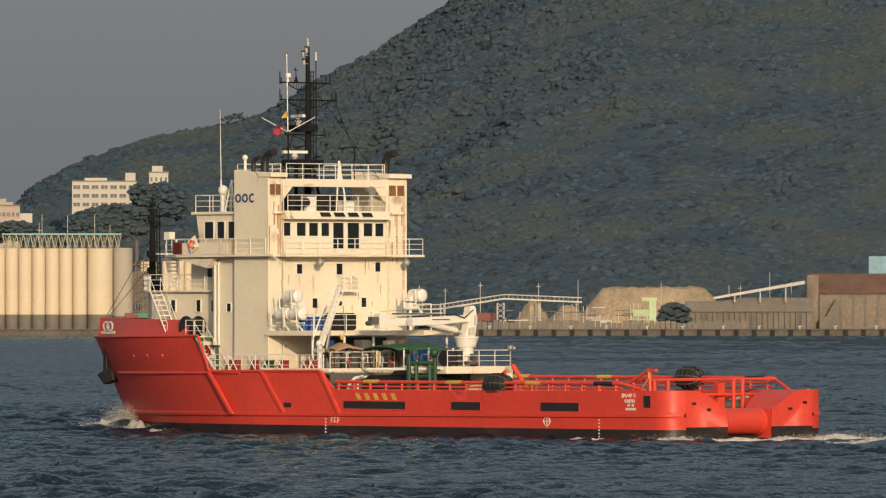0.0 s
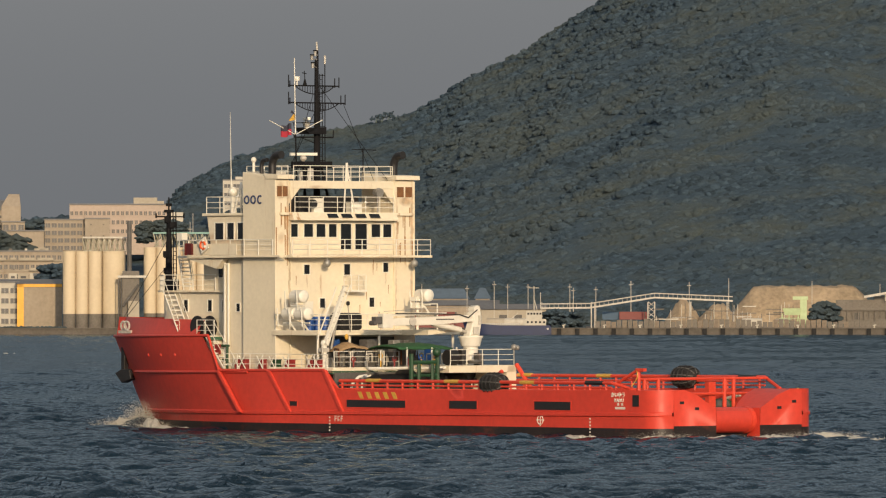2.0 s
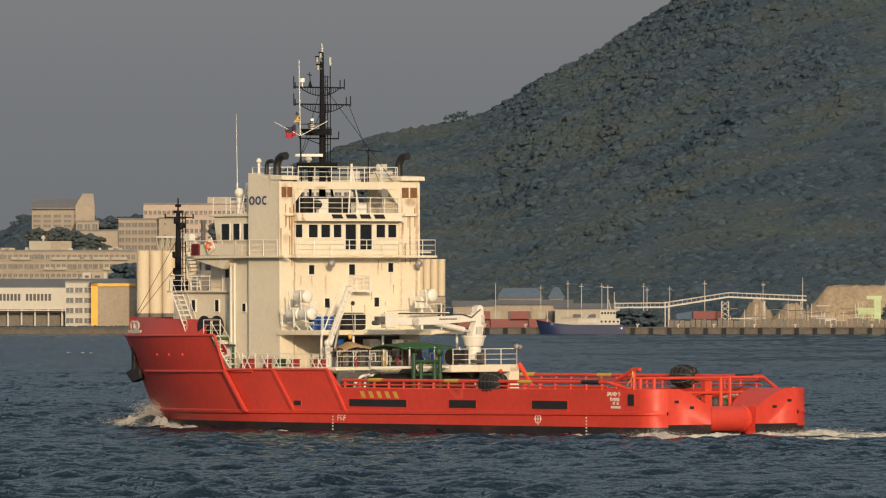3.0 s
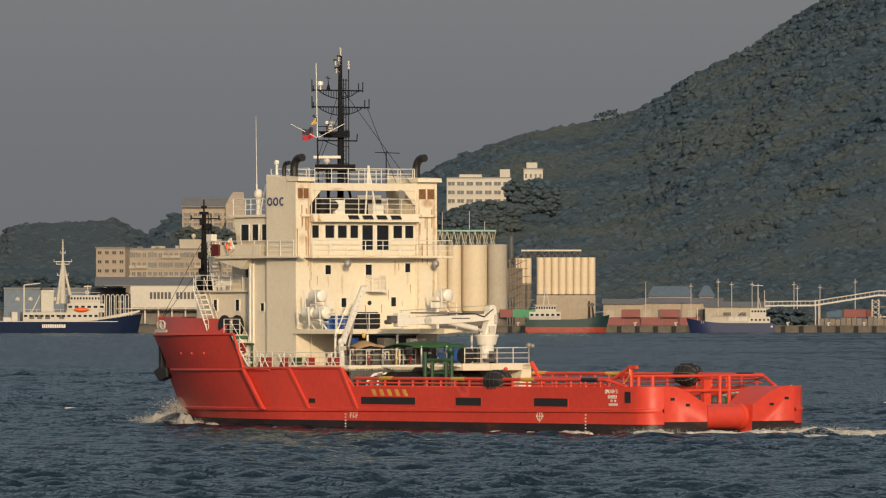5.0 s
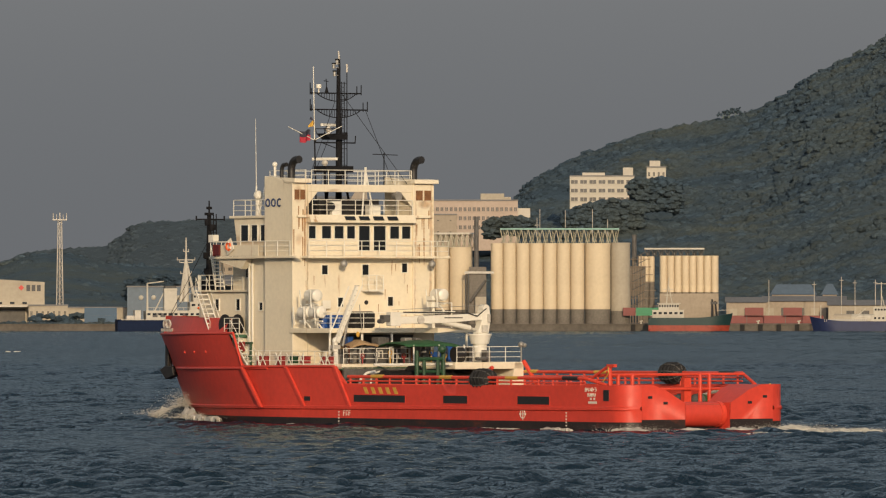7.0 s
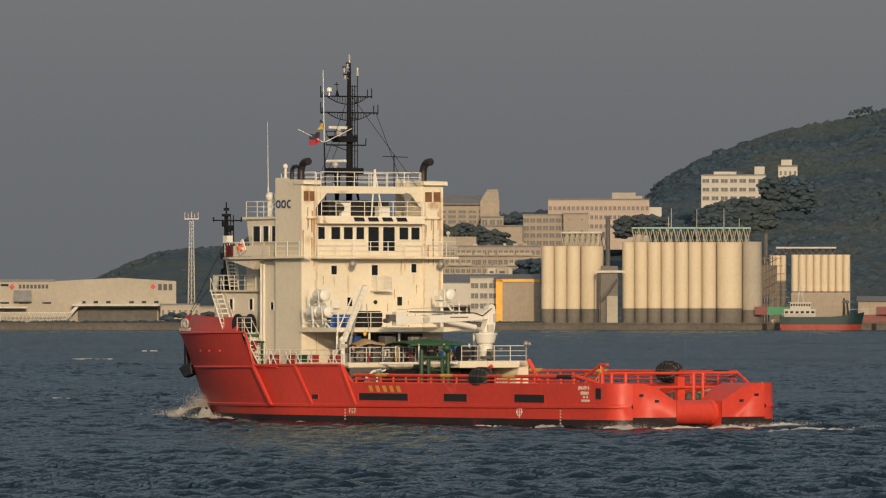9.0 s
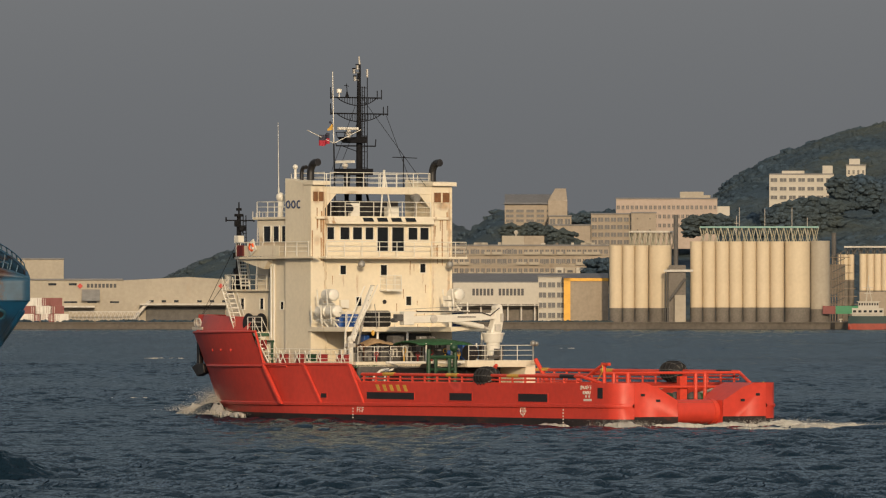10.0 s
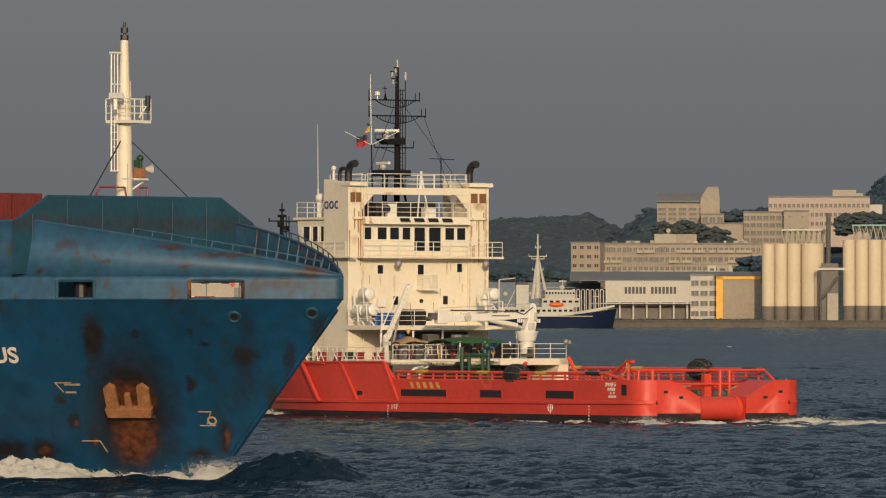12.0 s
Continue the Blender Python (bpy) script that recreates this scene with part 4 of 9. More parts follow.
def elbow(x, y, z, h, reach, r):
    pts = [(x, y, z), (x, y, z + h * 0.55)]
    for i in range(1, 7):
        a = radians(90 * i / 6)
        pts.append((x - reach * (1 - math.cos(a)), y, z + h * 0.55 + h * 0.45 * math.sin(a)))
    pts.append((x - reach - 0.35, y, z + h + 0.02))
    g = Geo().pipe(pts, r, 12)
    for p in pts[1:-1]:
        g.ball(p, r, seg=10, rings=5)
    return part("exhaust_pipe", g, "black", ship, "soot-black curved exhaust pipe", smooth=True)


elbow(42.6, 5.5, 17.5, 1.6, 0.70, 0.28)
elbow(43.7, 5.6, 17.7, 1.05, 0.3, 0.15)
elbow(42.2, -5.0, 17.4, 1.75, 0.70, 0.28)
part("vent_post", Geo().rod((44.6, 5.6, 17.8), (44.6, 5.6, 18.7), 0.10).ball((44.6, 5.6, 18.8), 0.2), "white_clean", ship)
# top beam and deck between the casings
part("top_beam", Geo().box(41.4, 41.75, -4.5, 5.1, 16.78, 17.32), "white", ship, bevel=0.03)
part("top_deck", Geo().box(41.7, 46.5, -4.5, 5.1, 17.1, 17.3), "white", ship)
for side, y in ((1, 5.05), (-1, -4.45)):
    part("gusset", Geo().slab([(y, 16.8), (y - side * 1.1, 16.8), (y, 15.6)], "x", 41.45, 41.6), "white", ship)
rail(ship, [(41.6, 4.4, 17.32), (41.6, -4.4, 17.32)], 1.05)
rail(ship, [(41.6, 4.9, 17.32), (46.3, 4.9, 17.32), (46.3, -4.4, 17.32), (41.8, -4.4, 17.32)], 1.05)
# wheelhouse
g = Geo().slab([(41.5, 12.0), (49.3, 12.0), (49.9, 14.9), (41.5, 14.9)], "y", -5.7, 5.7)
wheel = part("wheelhouse", g, "white", ship, bevel=0.06)
part("wheelhouse_roof", Geo().box(41.1, 50.2, -5.9, 5.9, 14.9, 15.1), "white", ship, bevel=0.04)
part("roof_brow", Geo().slab([(40.75, 14.55), (41.6, 14.55), (41.6, 15.12), (41.05, 15.12)], "y", -4.3, 5.0), "white", ship)
for i in range(4):
    y = 1.95 - i * 1.25
    part("skylight", Geo().slab([(40.78, 14.72), (40.70, 14.74), (40.93, 15.02), (41.0, 15.0)], "y", y - 0.85, y), "glass", ship, "dark sloping skylight")
for y0, y1 in ((4.75, 4.15), (3.6, 2.8), (2.5, 1.7), (1.4, 0.7), (-2.4, -3.2), (-3.45, -4.2), (-4.55, -5.3)):
    window_at(wheel, "aft", y0, y1, 13.4, 14.3, 41.5)
for y0, y1 in ((0.35, -0.6), (-0.95, -2.0)):
    window_at(wheel, "aft", y0, y1, 12.55, 14.32, 41.5, "glazed_door")
for x0, x1 in ((48.9, 47.9), (47.5, 46.7), (46.3, 45.5)):
    window_at(wheel, "port", x0, x1, 13.25, 14.4, 5.7)
# bridge deck and wings
part("bridge_deck", Geo().prism([(40.2, -6.9), (52.0, -6.9), (54.2, -5.8), (55.8, -2), (55.8, 2), (54.0, 5.2), (51.0, 6.6), (45.2, 6.6), (45.2, 5.6), (40.2, 5.6)], 11.95, 12.12), "white", ship, bevel=0.03)
rail(ship, [(40.3, 5.5, 12.12), (40.3, -6.8, 12.12)], 1.1)
rail(ship, [(40.3, -6.8, 12.12), (52.0, -6.8, 12.12)], 1.1)
rail(ship, [(41.3, 6.5, 12.12), (51.0, 6.5, 12.12), (53.9, 5.1, 12.12), (55.7, 2.0, 12.12), (55.7, -2.0, 12.12)], 1.1)
part("side_walk", Geo().box(40.2, 45.3, 6.15, 6.75, 11.98, 12.12), "white", ship)
g = Geo()
for (xa, ya), (xb, yb) in zip([(45.3, 6.56), (50.0, 6.56)], [(50.0, 6.56), (51, 6.56)]):
    g.box(xa, xb, ya, ya + 0.03, 12.15, 12.95)
part("wind_screen", g, "white", ship)
part("bracket", Geo().slab([(47.2, 11.9), (51.5, 11.9), (48.0, 11.2)], "y", 5.8, 6.3), "white", ship)
# lifebuoy on its board, side lamp box
board = part("buoy_board", Geo().box(-0.45, 0.45, -0.04, 0.04, -0.45, 0.45), "white_clean", ship)
board.matrix_basis = pose(48.9, 6.75, 12.85, 0, 28, 0)
part("lifebuoy", Geo().ring((0, 0.08, 0), 0.27, 0.085, "y", 20, 8), "orange", board, "orange lifebuoy", smooth=True)
for k in range(4):
    part("white_band", Geo().rod((0.19 * (-1) ** (k // 2), 0.10, 0.19 * (-1) ** k), (0.25 * (-1) ** (k // 2), 0.10, 0.25 * (-1) ** k), 0.10, n=8), "white_clean", board)
part("lamp_box", Geo().box(50.3, 51.0, 6.3, 6.75, 12.2, 12.95).box(50.95, 51.05, 6.2, 6.8, 12.15, 13.0), "lamp_red", ship)
part("horn_box", Geo().box(53.6, 54.2, 4.6, 5.1, 13.2, 13.75), "white_clean", ship)
# roof of the bridge, forward part
rail(ship, [(45.3, 5.7, 15.1), (49.9, 5.7, 15.1), (49.9, -5.0, 15.1)], 1.15)
part("dome_post", Geo().rod((48.0, 4.8, 15.1), (48.0, 4.8, 16.3), 0.25, 0.16).ball((48.0, 4.8, 16.6), 0.36), "white_clean", ship, smooth=True)
part("whip_antenna", Geo().rod((48.1, 4.9, 15.1), (48.1, 4.9, 17.3), 0.06).rod((48.1, 4.9, 17.3), (48.2, 4.9, 22.2), 0.035, 0.012), "white_clean", ship)
part("tripod", Geo().rod((47.6, 4.4, 15.1), (47.2, 4.7, 17.3), 0.06).rod((46.6, 4.9, 15.1), (47.2, 4.7, 17.3), 0.06).rod((47.2, 5.3, 15.1), (47.2, 4.7, 17.3), 0.06), "white_clean", ship)
# open deck between casings: railing, small mast, boxes, searchlight
rail(ship, [(41.2, 4.6, 15.1), (41.2, -4.2, 15.1)], 1.1, gap=1.2)
part("signal_mast", Geo().rod((41.4, 0.1, 15.1), (41.7, -0.35, 18.2), 0.06).rod((41.4, -0.9, 15.1), (41.7, -0.45, 18.2), 0.06).rod((41.7, -0.4, 17.0), (41.7, -0.4, 18.6), 0.09), "white_clean", ship)
part("stowage_box", Geo().box(41.3, 42.0, 2.0, 2.8, 15.1, 16.1), "white_clean", ship, bevel=0.03)
part("stowage_box", Geo().box(41.5, 42.2, -1.6, -0.7, 15.1, 15.8), "white_clean", ship, bevel=0.03)
part("searchlight", Geo().rod((41.2, -3.0, 16.5), (41.7, -3.0, 16.6), 0.32, n=14).rod((41.5, -3.0, 15.1), (41.5, -3.0, 16.4), 0.06), "steel", ship, smooth=True)
part("searchlight", Geo().rod((41.2, 2.9, 15.7), (41.8, 2.9, 15.7), 0.30, n=14).rod((41.6, 2.9, 15.1), (41.6, 2.9, 15.6), 0.06), "black", ship, smooth=True)
part("machinery", Geo().box(43.0, 45.5, -2.5, 2.8, 15.1, 16.3).box(43.5, 45, 2.9, 4.4, 15.1, 16.0), "black", ship, bevel=0.05)
# portholes and doors of the aft wall
for y0, y1, z0, z1 in ((3.6, 3.1, 10.8, 11.45), (-3.45, -3.92, 10.95, 11.6), (2.2, 1.75, 8.45, 9.1), (-2.2, -2.65, 8.5, 9.15)):
    window_at(house, "aft", y0, y1, z0, z1, 41.5, "porthole")
window_at(house, "aft", 0.05, -0.5, 10.7, 11.5, 41.5, "wall_door")
for x in (46.4, 43.2):
    window_at(house, "port", x, x - 0.45, 8.2, 8.75, 5.75, "porthole")
for x in (49.5, 51.2, 54.0):
    window_at(fore, "port", x, x - 0.5, 8.2, 9.0, 4.6, "porthole")
window_at(ship, "port", 50.2, 49.6, 10.6, 11.3, 4.4, "porthole")
g = Geo().box(40.5, 41.5, -1.25, 0.15, 9.55, 9.68)
balcony = part("balcony", g, "white_clean", ship)
rail(balcony, [(41.4, 0.1, 9.68), (40.55, 0.1, 9.68), (40.55, -1.2, 9.68), (41.4, -1.2, 9.68)], 1.05, gap=0.8)
for y in (2.4, -5.4):
    part("floodlight", Geo().ball((40.4, y, 11.55), 0.28, seg=10, rings=6).rod((40.4, y, 11.9), (40.4, y, 11.6), 0.05), "steel", ship, smooth=True)
part("hatch_box", Geo().box(41.2, 41.5, 3.0, 3.7, 8.3, 8.9), "white_clean", ship)
part("vent_hole", Geo().rod((41.44, -0.3, 8.75), (41.52, -0.3, 8.75), 0.16, n=16), "black", ship)
part("drain_pipe", Geo().rod((47.6, 5.85, 4.2), (47.6, 5.85, 11.6), 0.08).rod((47.2, 5.85, 4.2), (47.2, 5.85, 11.6), 0.08).rod((47.4, 5.85, 11.5), (49.6, 6.0, 12.0), 0.09), "white_clean", ship)

# ---- masts ----
g = Geo()
g.rod((44.6, 0, 15.1), (44.6, 0, 21.5), 0.25, 0.20, n=10).rod((44.6, 0, 21.5), (44.6, 0, 25.9), 0.20, 0.14, n=10)
mast = part("main_mast", g, "mast_black", ship, "black steel main mast with lattice ladder")
g = Geo()
for y, top in ((-0.28, 24.9), (-0.50, 24.9), (-0.74, 25.6)):
    g.rod((44.6, y, 17.3), (44.6, y, top), 0.035)
for i in range(25):
    z = 17.6 + i * 0.30
    g.rod((44.6, -0.28, z), (44.6, -0.50, z), 0.018)
    if i % 4 == 0:
        g.rod((44.6, 0, z), (44.6, -0.74, z), 0.025)
part("lattice", g, "mast_black", mast)
for z, ya, yb in ((24.05, 2.5, -2.0), (22.85, 2.5, -2.55)):
    yard = part("yard", Geo().rod((44.6, ya, z), (44.6, yb, z), 0.05), "mast_black", mast)
    for end in (ya, yb):
        # arched truss bracket under each arm
        g = Geo()
        pts = []
        for k in range(9):
            q = k / 8
            pts.append((44.6, end * 0.78 * (1 - q) + math.copysign(0.12, end) * q, z - 0.58 * math.sin(q * math.pi / 2) ** 0.8))
        g.pipe(pts, 0.035)
        for k in range(1, 8):
            g.rod((44.6, pts[k][1], z), pts[k], 0.022)
        part("bracket", g, "mast_black", yard)
    for y, up in ((ya, 0.75), (ya - 0.12, 0.35), (yb, 0.62), (yb + 0.38, 0.55)):
        part("insulator", Geo().rod((44.6, y, z - 0.12), (44.6, y, z + up), 0.038), "mast_black", yard)
part("lower_yard", Geo().rod((44.6, 2.0, 20.43), (44.6, -1.46, 20.43), 0.05).rod((44.6, 2.0, 20.4), (44.6, 2.05, 20.75), 0.04).rod((44.6, -1.46, 20.4), (44.6, -1.5, 20.95), 0.04).rod((44.6, 1.5, 20.43), (44.6, 0.1, 20.0), 0.03), "mast_black", mast)
part("radar_platform", Geo().slab([(-0.4, 20.65), (1.1, 20.65), (1.65, 21.1), (1.2, 21.05), (-0.4, 21.15)], "x", 44.0, 45.1), "mast_black", mast)
part("platform_rail", Geo().rod((44.0, 1.75, 21.45), (44.0, 0.3, 21.45), 0.03).rod((45.1, 1.75, 21.45), (45.1, 0.3, 21.45), 0.03).rod((44.0, 1.6, 21.1), (44.0, 1.7, 21.45), 0.025).rod((45.1, 1.6, 21.1), (45.1, 1.7, 21.45), 0.025), "mast_black", mast)
part("radar_pedestal", Geo().rod((44.5, 0.97, 21.05), (44.5, 0.97, 21.62), 0.13).ball((44.5, 0.97, 21.36), 0.26, (1, 1, 0.8)), "pale_steel", mast, smooth=True)
part("lower_platform", Geo().box(43.8, 45.4, -0.76, 1.67, 18.25, 18.72), "mast_black", mast)
part("lower_pedestal", Geo().rod((44.4, 1.35, 18.72), (44.4, 1.35, 19.15), 0.12).ball((44.4, 1.35, 18.95), 0.25, (1, 1, 0.8)), "pale_steel", mast, smooth=True)


def scanner(hub):
    """A slotted radar bar that turns on its pedestal; its long side lies along x."""
    o = part("radar_scanner", Geo().box(-1.0, 1.0, -0.10, 0.10, 0.0, 0.20).box(-0.95, 0.95, 0.10, 0.14, 0.04, 0.16), "white_clean", mast, "cream radar scanner bar", bevel=0.03)
    o.matrix_basis = Matrix.Translation(hub)
    return o


UPPER_HUB, LOWER_HUB = Vector((44.5, 0.97, 21.62)), Vector((44.4, 1.35, 19.13))
upper_scanner, lower_scanner = scanner(UPPER_HUB), scanner(LOWER_HUB)
for x0, y0, x1, y1 in ((43.5, 1.8, 44.2, 1.5), (43.5, -0.4, 44.3, -0.2), (45.4, 0.6, 45.0, 0.6)):
    part("mast_leg", Geo().rod((x0, y0, 15.1), (x1, y1, 18.3), 0.09), "mast_black", mast)
for y, z in ((0.42, 25.3), (0.50, 25.85), (0.2, 26.15)):
    lamp = part("mast_lamp", Geo().rod((44.5, y, z), (44.5, y, z + 0.32), 0.12, n=10).rod((44.5, y, z + 0.1), (44.5, 0, z + 0.05), 0.03), "steel", mast, smooth=True)
    part("lamp_cap", Geo().rod((44.5, y, z + 0.33), (44.5, y, z + 0.42), 0.15, n=10), "mast_black", lamp)
part("top_post", Geo().rod((44.6, -0.08, 25.7), (44.6, -0.08, 26.75), 0.09, 0.06), "mast_black", mast)
part("top_light", Geo().rod((44.6, -0.05, 26.55), (44.6, 0.0, 27.15), 0.08, 0.06), "pale_steel", mast)
part("aerial_tip", Geo().rod((44.6, -0.74, 25.6), (44.6, -0.74, 26.2), 0.075), "pale_steel", mast)
part("fin_aerial", Geo().rod((44.6, 1.75, 24.05), (44.6, 1.75, 24.4), 0.05).rod((44.6, 1.75, 24.4), (44.6, 1.75, 24.68), 0.20, n=12), "white_clean", mast)
part("horn_aerial", Geo().rod((44.6, 1.05, 24.05), (44.6, 1.05, 24.5), 0.16, 0.05).rod((44.6, 1.05, 24.5), (44.6, 1.1, 25.1), 0.03).rod((44.6, 0.9, 24.9), (44.6, 1.3, 24.95), 0.03), "mast_black", mast)
part("small_yard", Geo().rod((43.4, -3.2, 17.3), (43.4, -3.2, 19.7), 0.04).rod((43.4, -2.2, 19.6), (43.4, -4.4, 19.55), 0.03), "mast_black", ship)
pole = part("signal_pole", Geo().rod((42.4, 3.45, 15.1), (42.4, 3.6, 20.6), 0.055), "mast_black", ship, "signal pole, black below and white above")
part("upper_pole", Geo().rod((42.4, 3.6, 20.6), (42.4, 3.7, 25.9), 0.042, 0.03), "white_clean", pole)
part("pole_arm", Geo().rod((42.4, 3.6, 20.55), (42.4, 5.9, 21.5), 0.028), "white_clean", pole)
part("pole_arm", Geo().rod((42.4, 3.6, 20.55), (42.4, 1.2, 21.6), 0.028), "white_clean", pole)
g = Geo()
for a, b in (((44.6, -0.3, 24.0), (42.0, -4.3, 17.4)), ((44.6, 0.3, 23.5), (42.0, 4.5, 17.4)), ((44.6, -2.4, 22.8), (42.2, -3.2, 17.4)), ((44.6, 0, 22.5), (50.0, 0, 15.2))):
    g.rod(a, b, 0.02)
part("mast_stay", g, "mast_black", ship)


def flag(y, z, w, h, m, label):
    g = Geo()
    n = 8
    vs = []
    for i in range(n + 1):
        for k in (0, 1):
            vs.append((42.35 + 0.10 * math.sin(i * 1.1), y + w * i / n, z + h * k - 0.45 * h * i / n + 0.05 * math.sin(i)))
    return part("flag", g.add(vs, [(2 * i, 2 * i + 2, 2 * i + 3, 2 * i + 1) for i in range(n)]), m, ship, label, smooth=True)


flag(4.0, 20.5, 0.9, 0.42, "flag_red", "red half of a small flag")
flag(4.0, 20.9, 0.9, 0.42, "flag_dark", "dark half of a small flag")
part("pennant", Geo().slab([(3.72, 21.55), (3.72, 22.05), (4.2, 21.55), (4.15, 21.48)], "x", 42.36, 42.38), "yellow", ship, "yellow signal pennant with a black edge")
part("pennant_edge", Geo().slab([(3.66, 21.6), (3.66, 21.95), (3.95, 22.25), (4.05, 22.05), (3.74, 21.98)], "x", 42.355, 42.385), "flag_dark", ship)
# fore mast, wing stay, windlass, fairlead
g = Geo().rod((61.9, 0, 9.6), (61.9, 0, 13.2), 0.27, 0.22, n=10).rod((61.9, 0, 13.2), (61.9, 0, 15.3), 0.20, 0.16, n=10).rod((61.9, 0, 15.3), (61.9, 0, 16.4), 0.07, 0.05)
fmast = part("fore_mast", g, "mast_black", ship, "black fore mast with lamps")
g = Geo()
for y in (-0.42, -0.70):
    g.rod((61.9, y, 9.6), (61.9, y * 0.9, 15.4), 0.04)
for i in range(18):
    g.rod((61.9, -0.42, 9.8 + i * 0.3), (61.9, -0.70, 9.8 + i * 0.3), 0.025)
    if i % 5 == 0:
        g.rod((61.9, 0, 9.8 + i * 0.3), (61.9, -0.42, 9.8 + i * 0.3), 0.03)
part("mast_ladder", g, "mast_black", fmast)
part("yard", Geo().rod((61.9, 1.15, 15.0), (61.9, -1.35, 15.0), 0.05).rod((61.9, 1.15, 14.9), (61.9, 1.15, 15.25), 0.06).rod((61.9, -1.35, 14.9), (61.9, -1.35, 15.25), 0.06), "mast_black", fmast)
part("top_ring", Geo().rod((61.9, 0, 15.3), (61.9, 0, 15.5), 0.36, n=12).rod((61.9, 0, 15.75), (61.9, 0, 15.95), 0.22, n=12), "mast_black", fmast)
for y, z, w in ((0.42, 12.1, 0.22), (-0.15, 14.2, 0.34), (0.32, 10.9, 0.26), (0.36, 14.6, 0.16)):
    part("mast_lamp", Geo().rod((61.7, y, z), (61.7, y, z + 0.42), w, n=10).box(61.6, 61.95, min(0, y), max(0, y), z - 0.08, z), "mast_black", fmast)
part("foot_box", Geo().box(61.4, 62.3, -0.55, 0.55, 9.6, 10.5), "mast_black", fmast, bevel=0.05)
rail(ship, [(56.2, 4.7, 9.68), (62.1, 0.6, 9.68), (62.1, -0.6, 9.68)], 1.1, gap=1.4)
rail(ship, [(50.2, 4.7, 9.68), (56.2, 4.7, 9.68)], 1.1)
stair(ship, (53.0, 5.3, 6.5), (55.2, 5.1, 9.7), 0.8, (0.3, 0.95, 0))
stair(ship, (54.0, 4.2, 9.7), (54.6, 4.2, 12.1), 0.8, (0.9, 0.4, 0))
stair(ship, (46.6, 6.3, 4.2), (48.9, 6.3, 6.6), 0.8, (0, 1, 0))
g = Geo().rod((63.5, -1.6, 7.1), (63.5, 1.6, 7.1), 0.5, n=14).box(62.9, 64.1, -0.4, 0.4, 6.4, 7.3)
part("windlass", g, "deck_green", ship)
part("bow_fairlead", Geo().ring((63.3, 2.75, 7.15), 0.30, 0.08, "y", 14, 6).ring((64.1, 2.45, 7.15), 0.30, 0.08, "y", 14, 6).box(62.9, 64.4, 2.2, 2.7, 6.6, 6.82), "pale_steel", ship)
part("fore_stay", Geo().rod((61, 0, 14.5), (67.0, 0.2, 7.8), 0.02).rod((61, 0.3, 12.0), (66.2, 0.6, 7.8), 0.02), "mast_black", ship)
anchor = part("anchor", Geo().box(65.3, 65.7, 1.1, 1.5, 3.6, 5.6).slab([(64.4, 3.3), (65.5, 3.0), (66.3, 3.7), (65.6, 4.0), (64.6, 4.0)], "y", 1.0, 1.6), "black", ship, "dark stockless anchor", bevel=0.05)
rail(ship, [(48.4, 6.2, 6.5), (50.4, 6.2, 6.5)], 1.1, gap=1.0)
part("rope_reel", Geo().rod((50.6, 4.9, 7.1), (50.6, 6.0, 7.1), 0.62, n=16).rod((50.6, 4.85, 7.1), (50.6, 4.95, 7.1), 0.8, n=16).rod((50.6, 5.95, 7.1), (50.6, 6.05, 7.1), 0.8, n=16), "black", ship)
part("bow_step", Geo().slab([(46.9, 4.1), (49.2, 4.1), (49.2, 6.5), (48.8, 6.5)], "y", 4.6, 6.3), "white", ship)
part("extinguisher_box", Geo().box(47.5, 48.1, 6.3, 6.45, 5.2, 5.9), "red_box", ship)

# ---- working decks aft of the house ----
part("boat_deck", Geo().box(36.3, 41.5, -6.2, 6.4, 6.55, 6.9), "white", ship, bevel=0.03)
part("boat_deck_wing", Geo().slab([(-1.0, 6.9), (-1.0, 6.55), (-3.6, 6.80), (-3.6, 6.9)], "x", 33.4, 36.3), "white", ship)
rail(ship, [(36.4, 6.2, 6.9), (36.4, 0.6, 6.9)], 1.1)
rail(ship, [(41.3, 6.3, 6.9), (36.4, 6.3, 6.9)], 1.1)
for y in (6.2, 3.4, 0.8, -5.8):
    part("pillar", Geo().rod((36.6, y, 4.2), (36.6, y, 6.6), 0.09), "white_clean", ship)
part("crane_deck", Geo().box(30.6, 41.5, -6.6, -0.6, 3.95, 4.45), "white", ship, bevel=0.03)
part("winch_deck", Geo().box(34.3, 41.5, -0.6, 6.7, 3.95, 4.35), "white", ship, bevel=0.03)
part("deck_beam", Geo().rod((31.0, 6.2, 4.3), (31.0, -0.6, 4.3), 0.10), "white_clean", ship)
rail(ship, [(34.4, 6.5, 4.35), (34.4, 0.8, 4.35)], 1.1)
rail(ship, [(30.7, -0.8, 4.45), (30.7, -6.5, 4.45)], 1.1)
rail(ship, [(46.5, 6.75, 4.2), (34.8, 6.75, 4.2)], 1.05, gap=1.4)
for x, m in ((45.3, "red_box"), (44.6, "red_box"), (42.6, "red_box"), (41.2, "green"), (39.6, "red_box"), (37.0, "red_box"), (36.2, "red_box")):
    part("deck_box", Geo().box(x - 0.24, x + 0.24, 6.0, 6.6, 4.1, 4.85).box(x - 0.27, x + 0.27, 5.96, 6.64, 4.82, 4.9), m, ship, bevel=0.03)
    part("box_stay", Geo().rod((x - 0.45, 6.68, 4.15), (x + 0.3, 6.68, 5.1), 0.04).rod((x + 0.45, 6.68, 4.15), (x - 0.3, 6.68, 5.1), 0.04), "white_clean", ship)
g = Geo()
